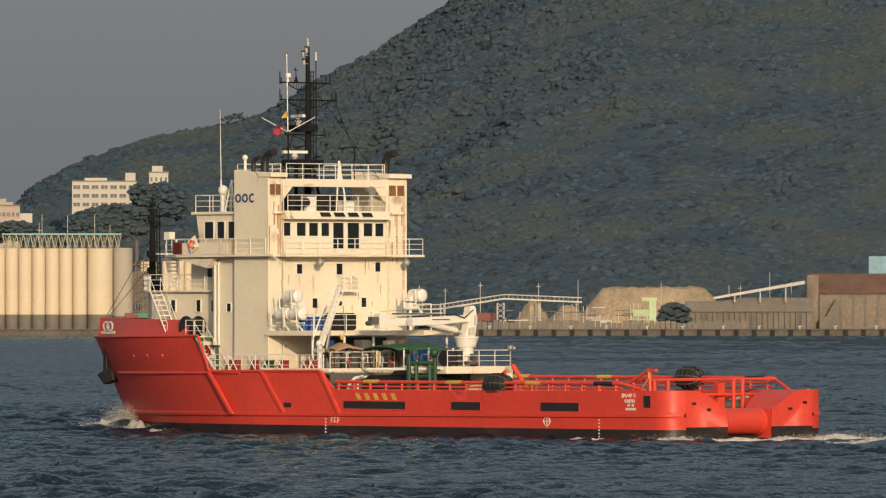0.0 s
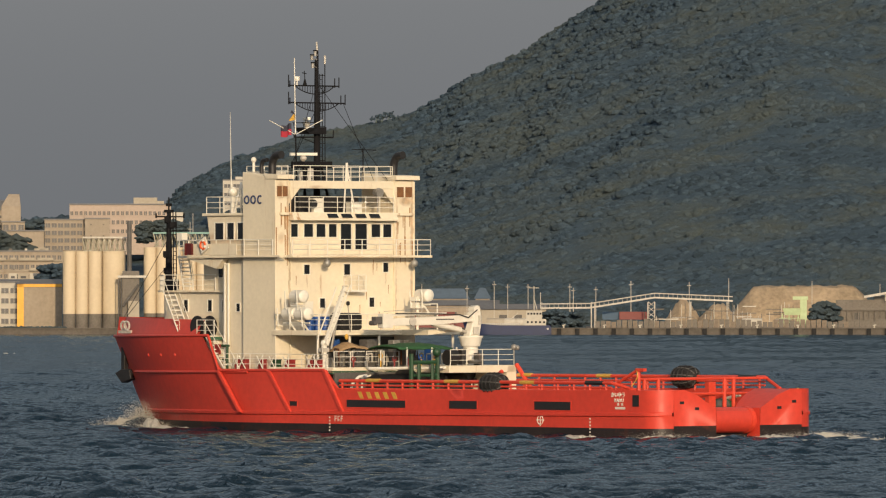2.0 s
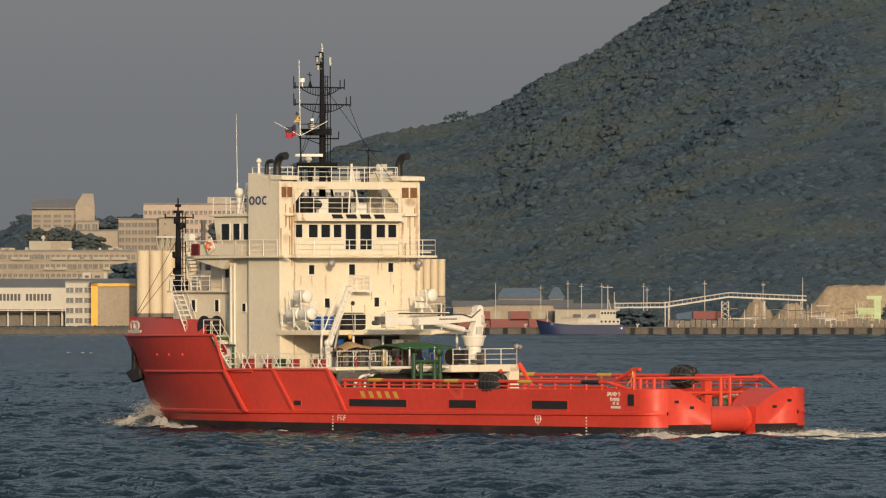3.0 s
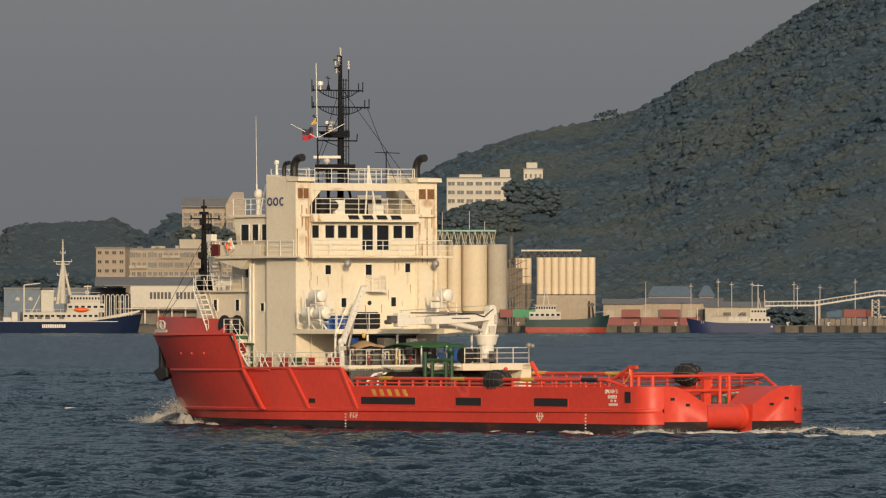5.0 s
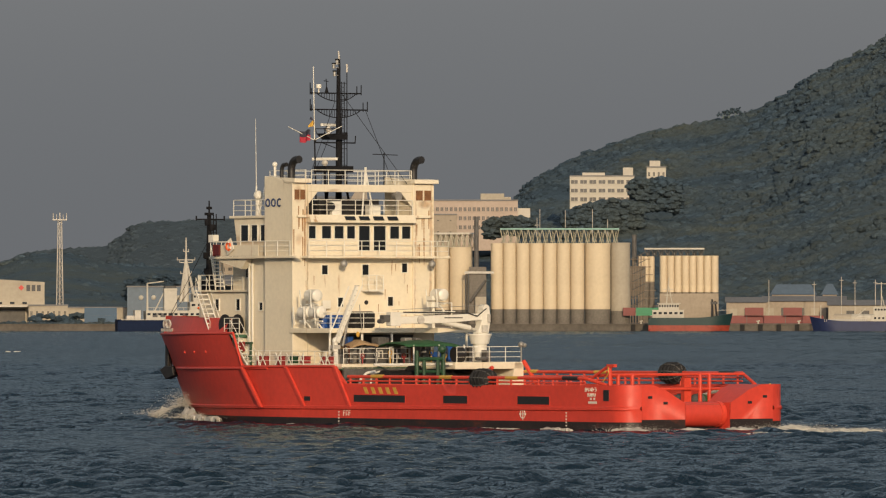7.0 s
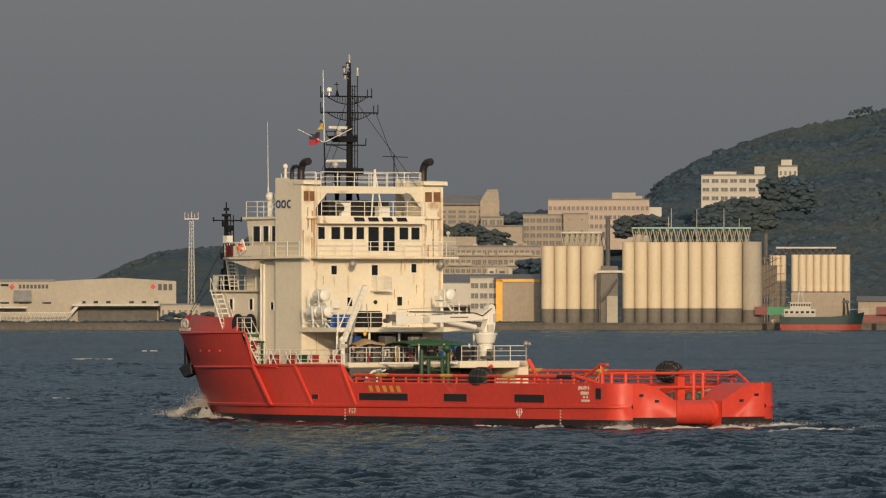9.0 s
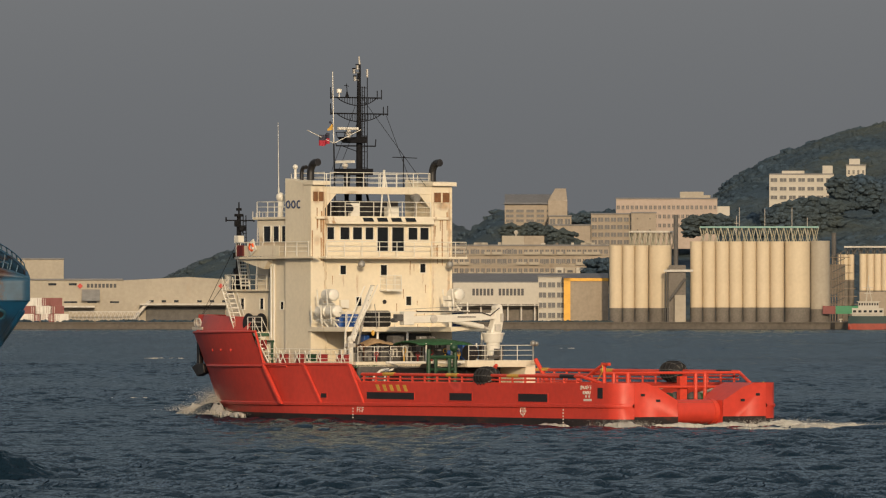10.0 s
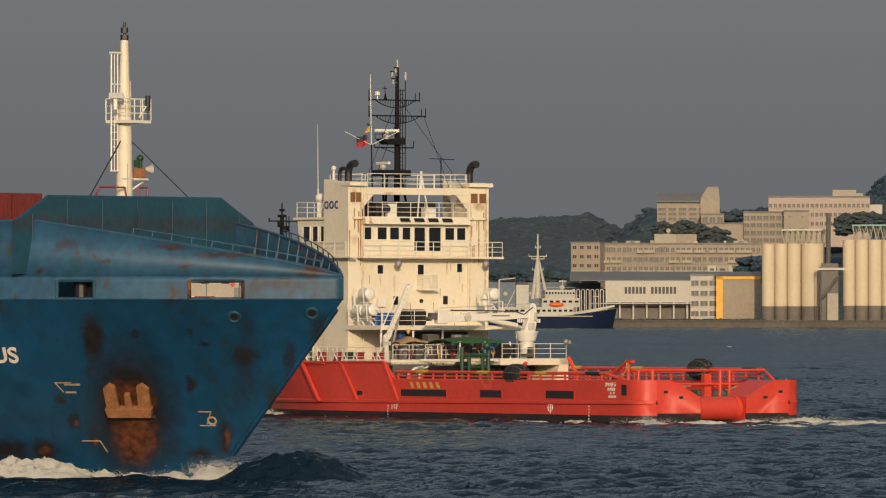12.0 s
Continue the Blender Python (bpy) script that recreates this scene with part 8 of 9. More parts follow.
# band above the knuckle with two mooring openings on each side
for side in (1, -1):
    HOLES = ((1.6, 4.0), (-5.0, -3.0)) if side < 0 else ((1.6, 4.0), (-11.6, -6.2))
    g = Geo()
    xs = sorted(set([8.1 - 22 * i / 66 for i in range(67)] + [v for h in HOLES for v in h]))
    for a, b in zip(xs, xs[1:]):
        mid = (a + b) / 2
        for z0, z1 in ((8.6, 8.7), (8.7, 9.6), (9.6, 9.85)):
            if z0 == 8.7 and any(h[0] < mid < h[1] for h in HOLES):
                continue
            pa, pb = blue_x(a, 8.6, side), blue_x(b, 8.6, side)
            g.add([(pa.x, pa.y, z0), (pb.x, pb.y, z0), (pb.x, pb.y, z1), (pa.x, pa.y, z1)], [(0, 1, 2, 3)])
    band = part("bulwark_band", g, "blue_top", liner, smooth=True, weld=True)
    sol = band.modifiers.new("thick", "SOLIDIFY")
    sol.thickness, sol.offset = 0.10, 0
    g = Geo()
    for a, b in zip(xs, xs[1:]):
        rows = []
        for x in (a, b):
            p = blue_x(x, 8.6, side)
            lean = max(0, abs(p.y) - 0.22 * (bulwark_top(x) - 9.85))
            rows.append(((p.x, p.y, 9.85), (p.x - 0.05, side * lean, bulwark_top(x))))
        g.add([rows[0][0], rows[1][0], rows[1][1], rows[0][1]], [(0, 1, 2, 3)])
    bw = part("raised_bulwark", g, "blue_top", liner, "lighter blue bulwark with rust spots", smooth=True, weld=True)
    sol = bw.modifiers.new("thick", "SOLIDIFY")
    sol.thickness, sol.offset = 0.08, 0
    # cap rail and stays
    edge = []
    for x in xs[::2]:
        p = blue_x(x, 8.6, side)
        edge.append((p.x - 0.05, side * max(0, abs(p.y) - 0.22 * (bulwark_top(x) - 9.85)), bulwark_top(x) + 0.02))
    g = Geo().pipe(edge, 0.09, 6)
    part("cap_rail", g, "blue_top", liner)

    for i in range(9):
        x = 5.6 - i * 1.25
        p = blue_x(x, 8.6, side)
        zt = bulwark_top(x)
        part("stay", Geo().rod((p.x, side * (abs(p.y) - 0.22 * (zt - 9.85) - 0.08), zt), (p.x - 0.1, side * max(0, abs(p.y) - 0.75), zt - 1.5), 0.05), "blue_top", liner)
    # low open rail on the rounded edge of the bulwark
    line = []
    for i in range(10):
        x = 7.2 - i * 0.95
        p = blue_x(x, 8.6, side)
        foot = Vector((p.x - 0.05, side * max(0, abs(p.y) - 0.22 * (bulwark_top(x) - 9.85)), bulwark_top(x)))
        line.append(foot + Vector((0, -side * 0.10, 0.42)))
        part("rail_post", Geo().rod(foot, line[-1], 0.035), "blue_house", liner)
    part("edge_rail", Geo().pipe(line, 0.035, 5), "blue_top", liner)
    for h0, h1 in HOLES:
        g = Geo()
        n = 10
        for z in (8.7, 9.6):
            for i in range(n):
                a, b = blue_x(h0 + (h1 - h0) * i / n, 8.6, side), blue_x(h0 + (h1 - h0) * (i + 1) / n, 8.6, side)
                g.rod((a.x, a.y, z), (b.x, b.y, z), 0.05, n=6)
        for h in (h0, h1):
            a = blue_x(h, 8.6, side)
            g.rod((a.x, a.y, 8.66), (a.x, a.y, 9.64), 0.11, n=8)
        part("mooring_opening", g, "blue_house" if h0 < 0 else "rust", liner, "weathered rim of a mooring opening")
g = Geo()
dk = [blue_x(8.1 - 22 * i / 24, 8.6, 1) for i in range(25)]
g.prism([(p.x, -p.y + 0.06) for p in dk[1:]][::-1] + [(p.x, p.y - 0.06) for p in dk[1:]], 8.55, 8.68)
part("foredeck", g, "deck", liner)
part("main_deck", Geo().box(-96, -13.8, -BEAM + 0.1, BEAM - 0.1, 8.3, 8.6), "deck", liner)
part("forecastle_wall", Geo().box(-14.2, -14.0, -BEAM, BEAM, 8.5, 12.4), "blue_house", liner)
# breakwater across the foredeck
g = Geo().slab([(-9.6, 10.0), (9.6, 10.0), (9.6, 12.75), (6.9, 14.15), (-6.9, 14.15), (-9.6, 12.75)], "x", -6.9, -6.7)
bwk = part("breakwater", g, "blue_house", liner, "blue breakwater plate across the foredeck")
for y in (-8.3, -5.6, -2.8, 0, 2.8, 5.6, 8.3):
    part("stiffener", Geo().rod((-6.66, y, 8.6), (-6.62, y, 14.0 if abs(y) < 7 else 13.2), 0.022), "rust" if y == 0 else "blue_house", bwk)
part("cap", Geo().rod((-6.8, -6.9, 14.17), (-6.8, 6.9, 14.17), 0.07).rod((-6.8, 6.9, 14.17), (-6.8, 9.6, 12.77), 0.07).rod((-6.8, -6.9, 14.17), (-6.8, -9.6, 12.77), 0.07), "blue_house", bwk)
# fore mast
g = Geo().rod((-7.6, 0, 8.6), (-7.6, 0, 17.0), 0.55, 0.42, n=14).rod((-7.6, 0, 17.0), (-7.6, 0, 22.7), 0.40, 0.22, n=14)
fm = part("fore_mast", g, "white", liner, "white tubular fore mast with platform", smooth=True)
part("mast_lamp", Geo().rod((-7.6, 0, 22.7), (-7.6, 0, 23.0), 0.22).rod((-7.6, 0, 23.1), (-7.6, 0, 23.4), 0.2).rod((-7.6, 0, 22.7), (-7.6, 0, 23.7), 0.08), "black", fm)
part("platform", Geo().box(-8.3, -6.8, -0.75, 1.28, 18.2, 18.36), "white_clean", fm)
rail(fm, [(-6.8, 1.25, 18.36), (-6.8, -0.72, 18.36), (-8.3, -0.72, 18.36), (-8.3, 1.25, 18.36), (-6.8, 1.25, 18.36)], 1.15, bars=3, gap=0.65, r=0.032)
part("ladder_cage", Geo().rod((-7.6, -0.55, 15.6), (-7.6, -0.55, 22.0), 0.04).rod((-7.6, -1.05, 15.6), (-7.6, -1.05, 22.0), 0.05).rod((-7.6, -0.80, 15.6), (-7.6, -0.80, 22.0), 0.03).rod((-7.6, -0.2, 22.0), (-7.6, -1.15, 22.0), 0.07).rod((-7.6, -0.2, 15.6), (-7.6, -1.1, 15.6), 0.05).rod((-7.6, -0.2, 20.3), (-7.6, -1.05, 20.3), 0.05), "white_clean", fm)
rung = mesh_of("rung", Geo().rod((0, -0.55, 0), (0, -1.05, 0), 0.018), [M["white_clean"]])
for i in range(9):
    piece("rung", rung, fm, Matrix.Translation((-7.6, 0, 16.5 + i * 0.4)))
part("floodlight", Geo().box(-7.0, -6.5, -1.9, -1.2, 19.5, 19.8).rod((-6.7, -1.7, 18.9), (-6.7, -1.7, 19.5), 0.13).rod((-6.8, -1.1, 19.4), (-6.8, -1.7, 19.4), 0.05), "white_clean", fm)
part("horn", Geo().rod((-6.7, 0.9, 18.9), (-6.7, 0.9, 19.7), 0.14, n=10).rod((-6.7, 0.9, 18.4), (-6.7, 0.9, 18.9), 0.05), "black", fm, smooth=True)
part("horn_stay", Geo().rod((-6.8, 0.3, 18.5), (-6.7, 0.85, 19.2), 0.04), "white_clean", fm)
part("mast_conduit", Geo().rod((-7.15, 0.12, 8.8), (-7.25, 0.1, 20.5), 0.035).rod((-7.1, -0.2, 8.8), (-7.2, -0.2, 16.0), 0.03), "pale_steel", fm)
part("light_shelf", Geo().box(-7.4, -6.7, 0.3, 0.95, 15.1, 15.2).rod((-7.3, 0.3, 14.6), (-6.9, 0.9, 15.1), 0.05).rod((-7.2, -0.5, 15.2), (-7.0, 0.9, 15.2), 0.03), "white_clean", fm)
part("light_box", Geo().box(-7.3, -6.8, 0.35, 0.9, 15.2, 15.75), "anchor", fm, "rusted orange-brown lamp housing", bevel=0.05)
part("deck_lamp", Geo().rod((-7.0, 0.6, 15.75), (-7.0, 0.6, 16.3), 0.13, n=10).ball((-7.0, 0.6, 16.3), 0.2).box(-7.2, -6.9, 0.3, 0.5, 15.8, 16.2), "green", fm, smooth=True)
part("whistle", Geo().rod((-6.9, 0.9, 15.7), (-6.7, 1.25, 15.7), 0.10, 0.28, n=12), "pale_steel", fm, smooth=True)
part("stay_wire", Geo().rod((-7.6, 0, 17.6), (-7.0, -3.4, 14.2), 0.035).rod((-7.6, 0, 17.6), (-6.9, 4.4, 14.2), 0.025), "black", fm)
part("rail_red", Geo().pipe([(-7.0, -3.0, 14.2), (-7.0, -2.6, 14.7), (-7.0, -0.6, 14.7), (-7.0, -0.5, 14.2)], 0.05).pipe([(-7.0, 0.5, 14.2), (-7.0, 0.5, 14.7), (-7.0, 1.2, 14.7), (-7.0, 1.2, 14.2)], 0.05), "red_box", liner)
# pair of bitts, and a black box added to darken the mooring opening
part("bitt", Geo().rod((-4.4, -6.9, 8.6), (-4.4, -6.9, 9.8), 0.35, n=10).rod((-3.5, -6.6, 8.6), (-3.5, -6.6, 9.8), 0.35, n=10).box(-5.2, -2.9, -6.6, -6.2, 8.6, 10.2), "black", liner)
# anchor in its rusted pocket on the starboard bow


a0 = blue_x(-3.7, 3.4)
e1 = (blue_x(-2.6, 3.0) - blue_x(-5.4, 3.0)).normalized()
e2 = (blue_x(-3.34, 4.4) - blue_x(-4.06, 2.4)).normalized()
e3 = e1.cross(e2).normalized()
e2 = e3.cross(e1)
# local frame of the plating: x towards the bow, y up the plate, z outwards
af = Matrix(((e1.x, e2.x, e3.x, a0.x), (e1.y, e2.y, e3.y, a0.y), (e1.z, e2.z, e3.z, a0.z), (0, 0, 0, 1)))

an = new("anchor", mesh_of("anchor", Geo().prism([(-1.7, -1.5), (1.7, -1.5), (1.85, -0.75), (-1.85, -0.75)], 0.05, 0.65), [M["anchor"]]))
an.parent, an.matrix_basis = liner, af @ Matrix.Scale(0.70, 4)
an["label"] = "rusted stockless anchor housed on the bow"
part("fluke", Geo().prism([(-1.75, -0.8), (-0.75, -0.8), (-0.85, 1.2), (-1.3, 1.45), (-1.8, 1.0)], 0.1, 0.5), "anchor", an, bevel=0.06)
part("fluke", Geo().prism([(0.75, -0.8), (1.75, -0.8), (1.8, 1.0), (1.3, 1.45), (0.85, 1.2)], 0.1, 0.5), "anchor", an, bevel=0.06)
part("shank", Geo().prism([(-0.3, -0.9), (0.3, -0.9), (0.2, 0.5), (-0.2, 0.5)], 0.05, 0.45), "anchor", an, bevel=0.05)
part("pocket_lip", Geo().rod((-1.9, -1.75, 0.1), (1.9, -1.75, 0.1), 0.16), "rust", an)


def on_plate(x, z, out=0.03):
    a = blue_x(x, z, -1, out)
    u = (blue_x(x + 0.6, z) - blue_x(x - 0.6, z)).normalized()
    v = (blue_x(x, z + 0.6) - blue_x(x, z - 0.6)).normalized()
    w = u.cross(v).normalized()
    v = w.cross(u)
    return Matrix(((u.x, v.x, w.x, a.x), (u.y, v.y, w.y, a.y), (u.z, v.z, w.z, a.z), (0, 0, 0, 1)))


piece("name_lettering", text_mesh("US", 0.95, "letter", 0.03), liner, on_plate(-9.0, 5.25, 0.12))
for x, z, g in ((-6.6, 3.9, Geo().rod((-0.5, 0.3, 0), (0.4, 0.3, 0), 0.028).rod((-0.5, 0.3, 0), (-0.1, -0.3, 0), 0.028).box(0.0, 0.9, 0.15, 0.25, 0, 0.03).box(0.0, 0.6, -0.35, -0.25, 0, 0.03)),
                (-0.3, 2.3, Geo().rod((-0.5, 0.35, 0), (0.2, 0.35, 0), 0.032).rod((0.2, 0.35, 0), (-0.1, -0.4, 0), 0.032).ring((0.2, -0.2, 0), 0.22, 0.06, "z", 12, 5).rod((-0.5, -0.5, 0), (0.4, -0.5, 0), 0.032)),
                (-6.4, 0.75, Geo().rod((-0.8, 0.3, 0), (0.2, 0.3, 0), 0.032).rod((0.2, 0.3, 0), (0.5, -0.4, 0), 0.032))):
    o = part("thruster_mark", g, "letter_faded", liner, "faded orange-cream draught mark")
    o.matrix_basis = on_plate(x, z, 0.05)
for x, z in ((3.2, 7.7), (6.6, 7.9)):
    o = part("fairlead", Geo().ring((0, 0, 0), 0.30, 0.09, "z", 16, 6), "blue_house", liner, smooth=True)
    part("pipe_mouth", Geo().rod((0, 0, -0.1), (0, 0, 0.02), 0.27, n=14), "black", o)
    o.matrix_basis = on_plate(x, z, 0.03)
g = Geo().pipe([blue_pt(1, 0.3 + i * 0.6) for i in range(14)], 0.16, 8)
part("stem_bar", g, "blue_hull", liner, "rust-worn stem bar")
# cargo and after house, mostly out of sight behind the breakwater
for bay in range(6):
    for row in range(7):
        for lay in range(2):
            m = ("container_red", "container_blue", "container_green", "container_red", "container_white")[(bay * 3 + row * 2 + lay) % 5]
            if bay == 0:
                m = "container_red"
            x0, y0, z0 = -22.0 - bay * 9.5, -8.9 + row * 2.55, 9.4 + lay * 2.62
            t = part("container", Geo().box(x0 - 6.1, x0, y0, y0 + 2.44, z0, z0 + 2.59), m, liner)
            if bay == 0:
                g = Geo()
                for i in range(8):
                    g.box(x0, x0 + 0.05, y0 + 0.1 + i * 0.29, y0 + 0.24 + i * 0.29, z0 + 0.2, z0 + 2.4)
                part("corrugation", g, m, t)
part("hatch_coaming", Geo().box(-80, -21, -9.2, 9.2, 8.5, 9.4), "blue_house", liner)
part("bridge_house", Geo().box(-92, -83, -9, 9, 8.5, 22), "white", liner, bevel=0.1)
part("funnel", Geo().box(-95, -92.2, -3, 3, 8.5, 24), "blue_house", liner, bevel=0.2)

# ---- foam and bow waves ----


def foam_geo(length, width, height, seed, thr=0.0, cell=0.13, crest=0.5, rough=1.0):
    """A ragged lump of broken water lying along x: faces only where the noise is strong."""
    n, m = max(4, int(length / cell)), max(4, int(width / cell))
    vs, fs = [], []
    keep = {}
    for i in range(n + 1):
        for j in range(m + 1):
            a, b = i / n * 2 - 1, j / m * 2 - 1
            fall = max(0, 1 - abs(a) ** 2.2) * max(0, 1 - abs(b) ** 2)
            q = Vector((i * cell * 0.9, j * cell * 1.6, seed * 7.3))
            f = noise.fractal(q, 0.9, 2.1, 4)
            f2 = noise.noise(q * 3.1)
            keep[i, j] = f * 0.9 + f2 * 0.28 + fall * 1.1 - 0.55 - thr
            z = height * fall * (0.35 + crest * (f + 0.4) + 0.35 * abs(f2) * rough)
            vs.append((i * cell - length / 2 + 0.1 * f2, j * cell - width / 2, max(0.03, z) if keep[i, j] > 0 else -0.25))
    for i in range(n):
        for j in range(m):
            if sum(keep[i + p, j + q] > 0 for p in (0, 1) for q in (0, 1)) >= 2:
                o = (i * (m + 1) + j, (i + 1) * (m + 1) + j, (i + 1) * (m + 1) + j + 1, i * (m + 1) + j + 1)
                fs.append(o)
    return vs, fs


def spray_geo(g, centre, size, count, seed):
    """Flecks of spray, thick near the centre."""
    rng = random.Random(seed)
    for i in range(count):
        d = Vector((rng.gauss(0, 1) * size[0], rng.gauss(0, 1) * size[1], abs(rng.gauss(0, 0.8)) * size[2]))
        p, r = Vector(centre) + d, rng.uniform(0.013, 0.045) * math.exp(-0.35 * (d.z / size[2]) ** 2)
        q = [Vector((rng.uniform(0.5, 1.5), 0, 0)), Vector((-0.7, rng.uniform(0.6, 1.5), 0)), Vector((-0.6, -rng.uniform(0.6, 1.4), 0)), Vector((0, 0, rng.uniform(0.7, 1.6)))]
        g.add([p + k * r for k in q], [(0, 1, 2), (0, 1, 3), (1, 2, 3), (2, 0, 3)])


def foam(name, label, specs, spray=()):
    """specs: (x, y, turn, length, width, height, seed, thr), in the space of the ship that drives it."""
    t = thing(name, label, "foam", kind="stuff")
    for x, y, turn, length, width, height, seed, thr in specs:
        vs, fs = foam_geo(length, width, height, seed, thr, crest=0.2 if height > 1.45 else 0.5, rough=0.35 if height > 1.45 else 1.0)
        o = part("foam_crest", Geo().add(vs, fs), "foam", t, smooth=True)
        o.matrix_basis = pose(x, y, -0.02, 0, 0, turn)
    for c, s, n, seed in spray:
        g = Geo()
        spray_geo(g, c, s, n, seed)
        part("spray", g, "foam", t)
    return t


def face_up(o):
    """Turn an open sheet so that its faces look at the sky."""
    if sum(f.normal.z for f in o.data.polygons) < 0:
        o.data.flip_normals()


bow_foam = foam("bow_wave", "white broken bow wave of the red ship", [
    (62.8, 1.5, -28, 4.4, 2.0, 1.7, 1, -0.05), (60.3, 2.9, -26, 5, 1.6, 0.9, 2, 0.08), (56.8, 4.4, -22, 6, 1.3, 0.45, 3, 0.18),
    (64.2, 2.4, -10, 4.4, 2.4, 0.8, 4, 0.05), (52.5, 5.9, -16, 7, 1.1, 0.30, 5, 0.28), (64.6, -1.2, 20, 4, 2.0, 0.5, 6, 0.2)],
    [((62.9, 1.5, 0.6), (0.9, 0.5, 0.9), 4200, 1), ((64.0, 2.4, 0.2), (1.2, 0.7, 0.35), 2200, 7), ((60.2, 3.2, 0.05), (1.6, 0.4, 0.35), 1500, 8), ((56.4, 4.8, 0.0), (2.4, 0.4, 0.18), 1000, 9)])
vs, n = [], 30
for i in range(n + 1):
    for j in range(n + 1):
        a, b = i / n * 2 - 1, j / n * 2 - 1
        r = max(0, 1 - a * a) * max(0, 1 - b * b)
        vs.append((a * 4.4, b * 2.6, 1.25 * r ** 1.3 + 0.12 * r * noise.noise(Vector((i * 0.5, j * 0.5, 5))) - 0.2))
o = part("wave_body", Geo().add(vs, [(i * (n + 1) + j, (i + 1) * (n + 1) + j, (i + 1) * (n + 1) + j + 1, i * (n + 1) + j + 1) for i in range(n) for j in range(n)]), "water", bow_foam, smooth=True)
face_up(o)
o.matrix_basis = pose(62.6, 1.8, -0.25, 0, 0, -24)
burst = foam("bow_splash", "burst of white spray at the red ship's stem", [(60.8, 2.6, -25, 3.6, 2.0, 0.8, 12, 0.1), (58.0, 3.9, -24, 4.6, 1.6, 0.6, 13, 0.1)],
             [((61.2, 2.4, 0.5), (1.2, 0.5, 1.1), 3600, 2), ((58.0, 4.2, 0.3), (1.6, 0.5, 0.8), 2200, 3)])
side_foam = foam("side_foam", "thin white foam along the red hull", [
    (40, 7.5, 0, 9, 0.9, 0.18, 21, 0.43), (27, 7.5, 1, 11, 0.8, 0.14, 22, 0.47), (14.0, 7.6, 0, 8, 1.2, 0.28, 23, 0.33), (6.5, 7.7, -2, 7, 1.5, 0.36, 24, 0.28)])
wake = foam("stern_wake", "white churned stern wake of the red ship", [
    (-0.5, 6.6, 10, 5, 2.4, 0.48, 31, 0.27), (-2.5, 3.6, 60, 6, 2.4, 0.42, 32, 0.27), (-3, -1, 80, 6, 2.6, 0.48, 33, 0.22), (-3.4, -5.2, 75, 6, 2.6, 0.54, 34, 0.22),
    (-6.5, -7.5, 20, 9, 2.6, 0.42, 35, 0.29), (-10, -3, 8, 10, 3.4, 0.36, 36, 0.37), (-15, -8.5, 10, 12, 2.6, 0.36, 37, 0.37), (-12, 3.4, 0, 10, 2.4, 0.3, 38, 0.43), (-24, -6, 4, 14, 4, 0.36, 39, 0.41), (-36, -4, 0, 16, 5, 0.33, 40, 0.45)],
    [((-3, -4.5, 0.1), (1.2, 2, 0.35), 1800, 4), ((-0.6, 6.8, 0.0), (1.8, 0.7, 0.4), 1500, 14), ((-9, -7.5, 0.0), (4, 1.2, 0.25), 1800, 15)])
liner_foam = foam("bow_wave", "broad white bow wave of the blue ship", [
    (-8.8, -5.6, 27, 9, 3.4, 2.3, 53, -0.8), (-13.2, -7.8, 24, 9, 3.8, 2.3, 52, -0.8), (-5.2, -3.4, 28, 6, 1.6, 0.8, 51, -0.1), (-2.4, -2.0, 30, 4.4, 1.4, 0.75, 54, -0.05), (-0.1, -0.9, 36, 3.0, 1.8, 1.5, 55, -0.15)],
    [((-0.1, -0.8, 0.4), (0.8, 0.6, 0.5), 2200, 5), ((-2.6, -2.2, 0.1), (1.4, 0.5, 0.3), 900, 16), ((-6.4, -4.0, 0.2), (2.0, 0.6, 0.3), 900, 6)])
# smooth dark swell pushed ahead of the blue ship
g = Geo()
vs, n = [], 40
for i in range(n + 1):
    for j in range(n + 1):
        a, b = i / n * 2 - 1, j / n * 2 - 1
        r = max(0, 1 - a * a) * max(0, 1 - b * b)
        vs.append((a * 4.6, b * 3.0, 1.55 * r ** 1.5 + 0.34 * r * noise.noise(Vector((i * 0.3, j * 0.3, 2))) + 0.12 * r * noise.noise(Vector((i * 0.8, j * 0.8, 6))) - 0.28))
g.add(vs, [(i * (n + 1) + j, (i + 1) * (n + 1) + j, (i + 1) * (n + 1) + j + 1, i * (n + 1) + j + 1) for i in range(n) for j in range(n)])
swell = thing("bow_swell", "smooth dark swell pushed ahead of a bow", "wave", kind="stuff")
o = part("wave_body", g, "water", swell, smooth=True)
face_up(o)
o.matrix_basis = pose(4.0, 0.6, 0, 0, 0, 35)
vs, fs = foam_geo(2.4, 0.6, 0.35, 61, 0.15)
o = part("foam_crest", Geo().add(vs, fs), "foam", swell, smooth=True)
o.matrix_basis = pose(4.8, 2.4, 0.35, 0, 0, -20)
# drifting whitecaps
rng = random.Random(21)
caps = thing("whitecaps", "scattered small white crests on the water", "foam", kind="stuff")
for i in range(9):
    u, d = rng.uniform(-1450, 1500), rng.choice([rng.uniform(560, 760), rng.uniform(700, 1500)])
    p = shore(u, d, 0.10)
    vs, fs = foam_geo(rng.uniform(4, 12), rng.uniform(0.5, 0.9), 0.20, 100 + i, 0.34, cell=0.3)
    o = part("foam_crest", Geo().add(vs, fs), "foam", caps, smooth=True)
    o.matrix_basis = pose(p.x, p.y, p.z, 0, 0, rng.uniform(-25, 25))


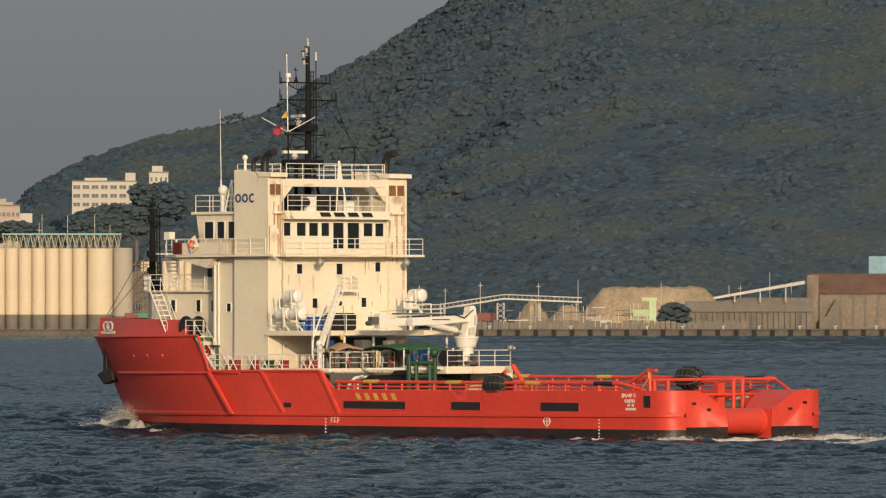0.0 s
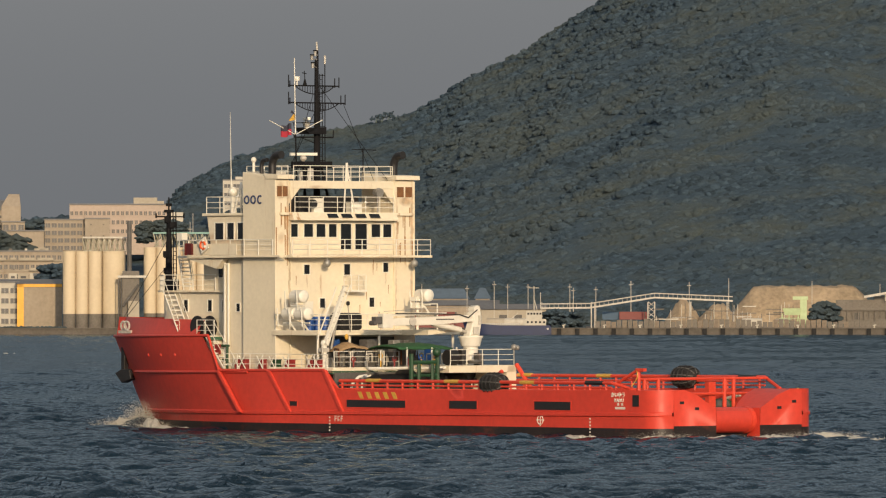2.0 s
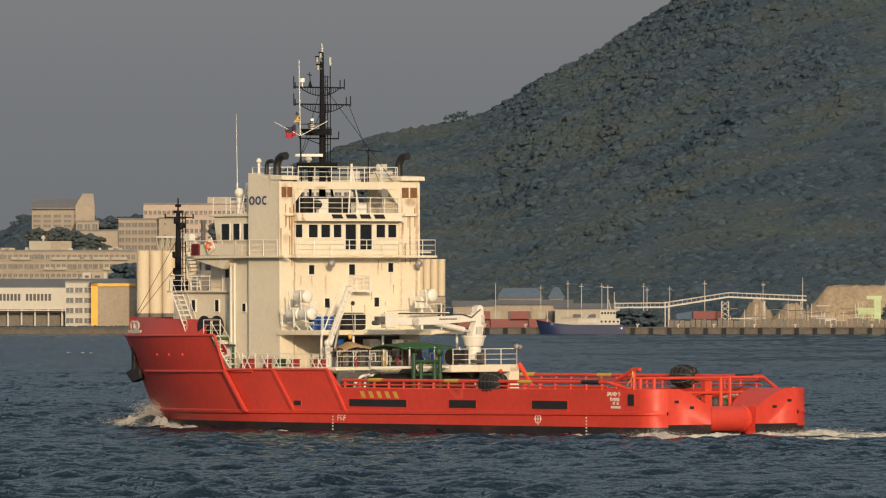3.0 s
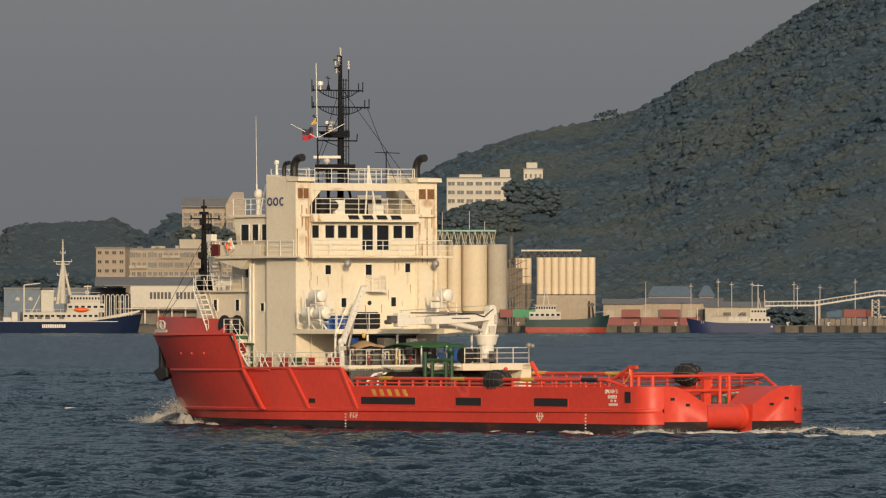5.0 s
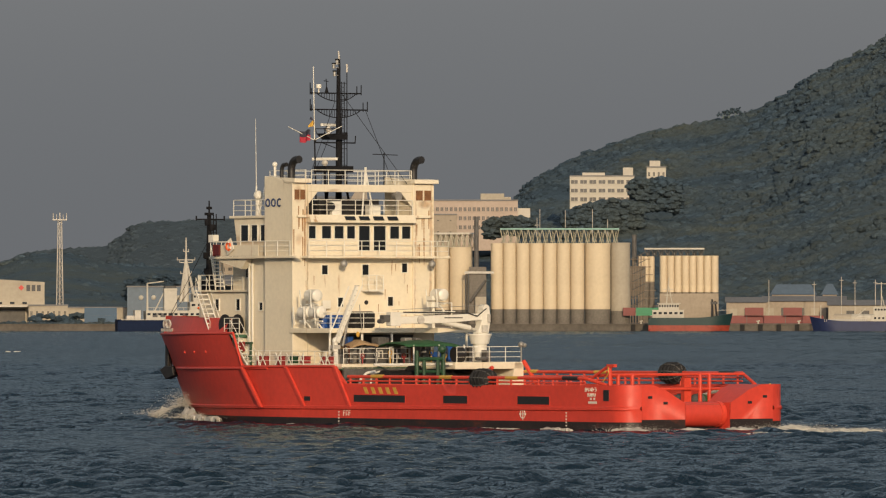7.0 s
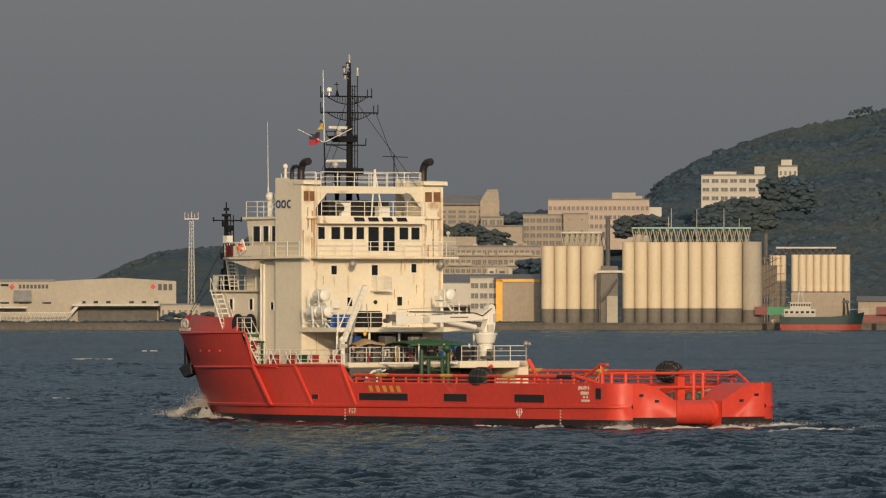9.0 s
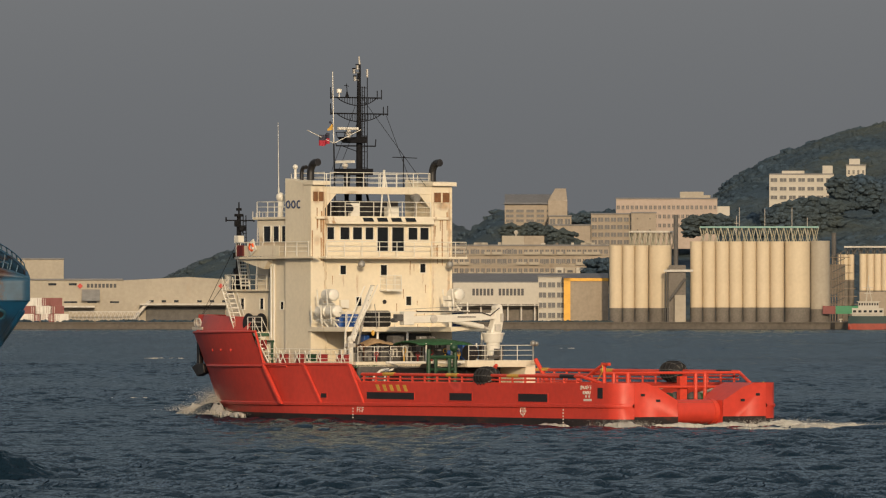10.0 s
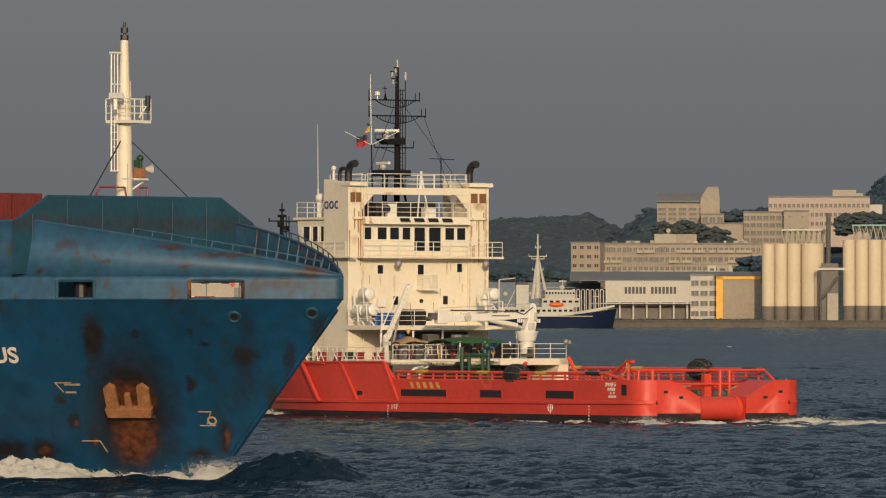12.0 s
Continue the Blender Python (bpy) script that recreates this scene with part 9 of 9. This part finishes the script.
SHIP_ROWS = [
        (0, pose(19.68, 506.89, 0.24, -0.06, 0.02, 130.61)),
        (0.5, pose(17.08, 508.77, 0.20, -0.05, -0.05, 130.50)),
        (1, pose(14.48, 510.66, 0.19, 0.07, -0.02, 130.37)),
        (1.5, pose(11.88, 512.55, 0.16, -0.06, -0.00, 130.24)),
        (2, pose(9.29, 514.44, 0.14, -0.16, -0.02, 130.10)),
        (2.5, pose(6.72, 516.34, 0.12, -0.14, 0.01, 129.95)),
        (3, pose(4.14, 518.25, 0.12, -0.23, 0.00, 129.79)),
        (5, pose(-6.14, 525.99, 0.07, -0.11, 0.06, 129.12)),
        (5.5, pose(-8.67, 527.99, -0.00, -0.12, 0.01, 128.98)),
        (6, pose(-11.19, 530.00, 0.00, -0.12, 0.01, 128.83)),
        (6.5, pose(-13.67, 532.01, -0.02, -0.05, 0.03, 128.69)),
        (7, pose(-16.16, 534.04, -0.03, -0.05, 0.05, 128.55)),
        (9, pose(-26.15, 542.36, -0.08, -0.02, 0.05, 128.05)),
        (9.5, pose(-28.60, 544.46, -0.15, -0.09, -0.01, 127.98)),
        (10, pose(-31.03, 546.57, -0.16, 0.03, -0.01, 127.92)),
        (10.5, pose(-33.48, 548.68, -0.21, 0.01, -0.04, 127.87)),
        (11, pose(-35.92, 550.79, -0.22, 0.04, -0.03, 127.84)),
        (11.5, pose(-38.34, 552.90, -0.20, 0.13, 0.03, 127.81)),
        (12, pose(-40.75, 555.01, -0.18, 0.18, 0.05, 127.78))]


def sea(t):
    """Mean height of the long swell on which everything lies."""
    return -0.03 - 0.22 * t / 12


def motions():
    walk(ship, SHIP_ROWS)
    level = [(t, pose(m.translation.x, m.translation.y, sea(t) + 0.14, 0, 0, math.degrees(m.to_euler().z))) for t, m in SHIP_ROWS]
    low = [(t, Matrix.Translation((0, 0, -0.15)) @ m) for t, m in level]
    walk(side_foam, low)
    walk(wake, [(t, Matrix.Translation((0, 0, 0.06 * math.sin(t * 2.6))) @ m) for t, m in low])
    walk(bow_foam, [(t, Matrix.Translation((0, 0, 0.16 * math.sin(t * 2.1 - 0.4) - 0.06)) @ m) for t, m in level])
    # the spray bursts up around 1.5 s and falls back into the wave
    up = {1: -0.7, 1.5: 0.25, 2: -1.2}
    walk(burst, [(t, Matrix.Translation((0, 0, up.get(t, -2.6))) @ m) for t, m in level])
    # the blue ship holds her course and speed
    speed, course = 5.27, radians(-34.0)
    run = []
    for t in (0, 3, 6, 9, 10.5, 12):
        d = speed * (t - 12)
        run.append((t, -52.2 + d * math.cos(course), 380.6 + d * math.sin(course)))
    for body, lift in ((liner, 0.714), (liner_foam, -0.38), (swell, -0.10)):
        walk(body, [(t, pose(x, y, lift + 0.05 * math.sin(t * 1.3), 0, 0, math.degrees(course))) for t, x, y in run])
    walk(water, [(t, pose(t - 6, 4 - t, sea(t))) for t in (0, 3, 6, 9, 12)])
    # both radar bars turn on their pedestals
    for bar, hub, start in ((upper_scanner, UPPER_HUB, 5.57), (lower_scanner, LOWER_HUB, 5.02)):
        walk(bar, [(0.25 * k, Matrix.Translation(hub) @ Matrix.Rotation(radians(49 + 173 * (0.25 * k - start)), 4, "Z")) for k in range(49)])
    walk(caps, [(t, pose(t / 2 - 3, 2 - t / 2, sea(t) - 0.06)) for t in (0, 6, 12)])


motions()
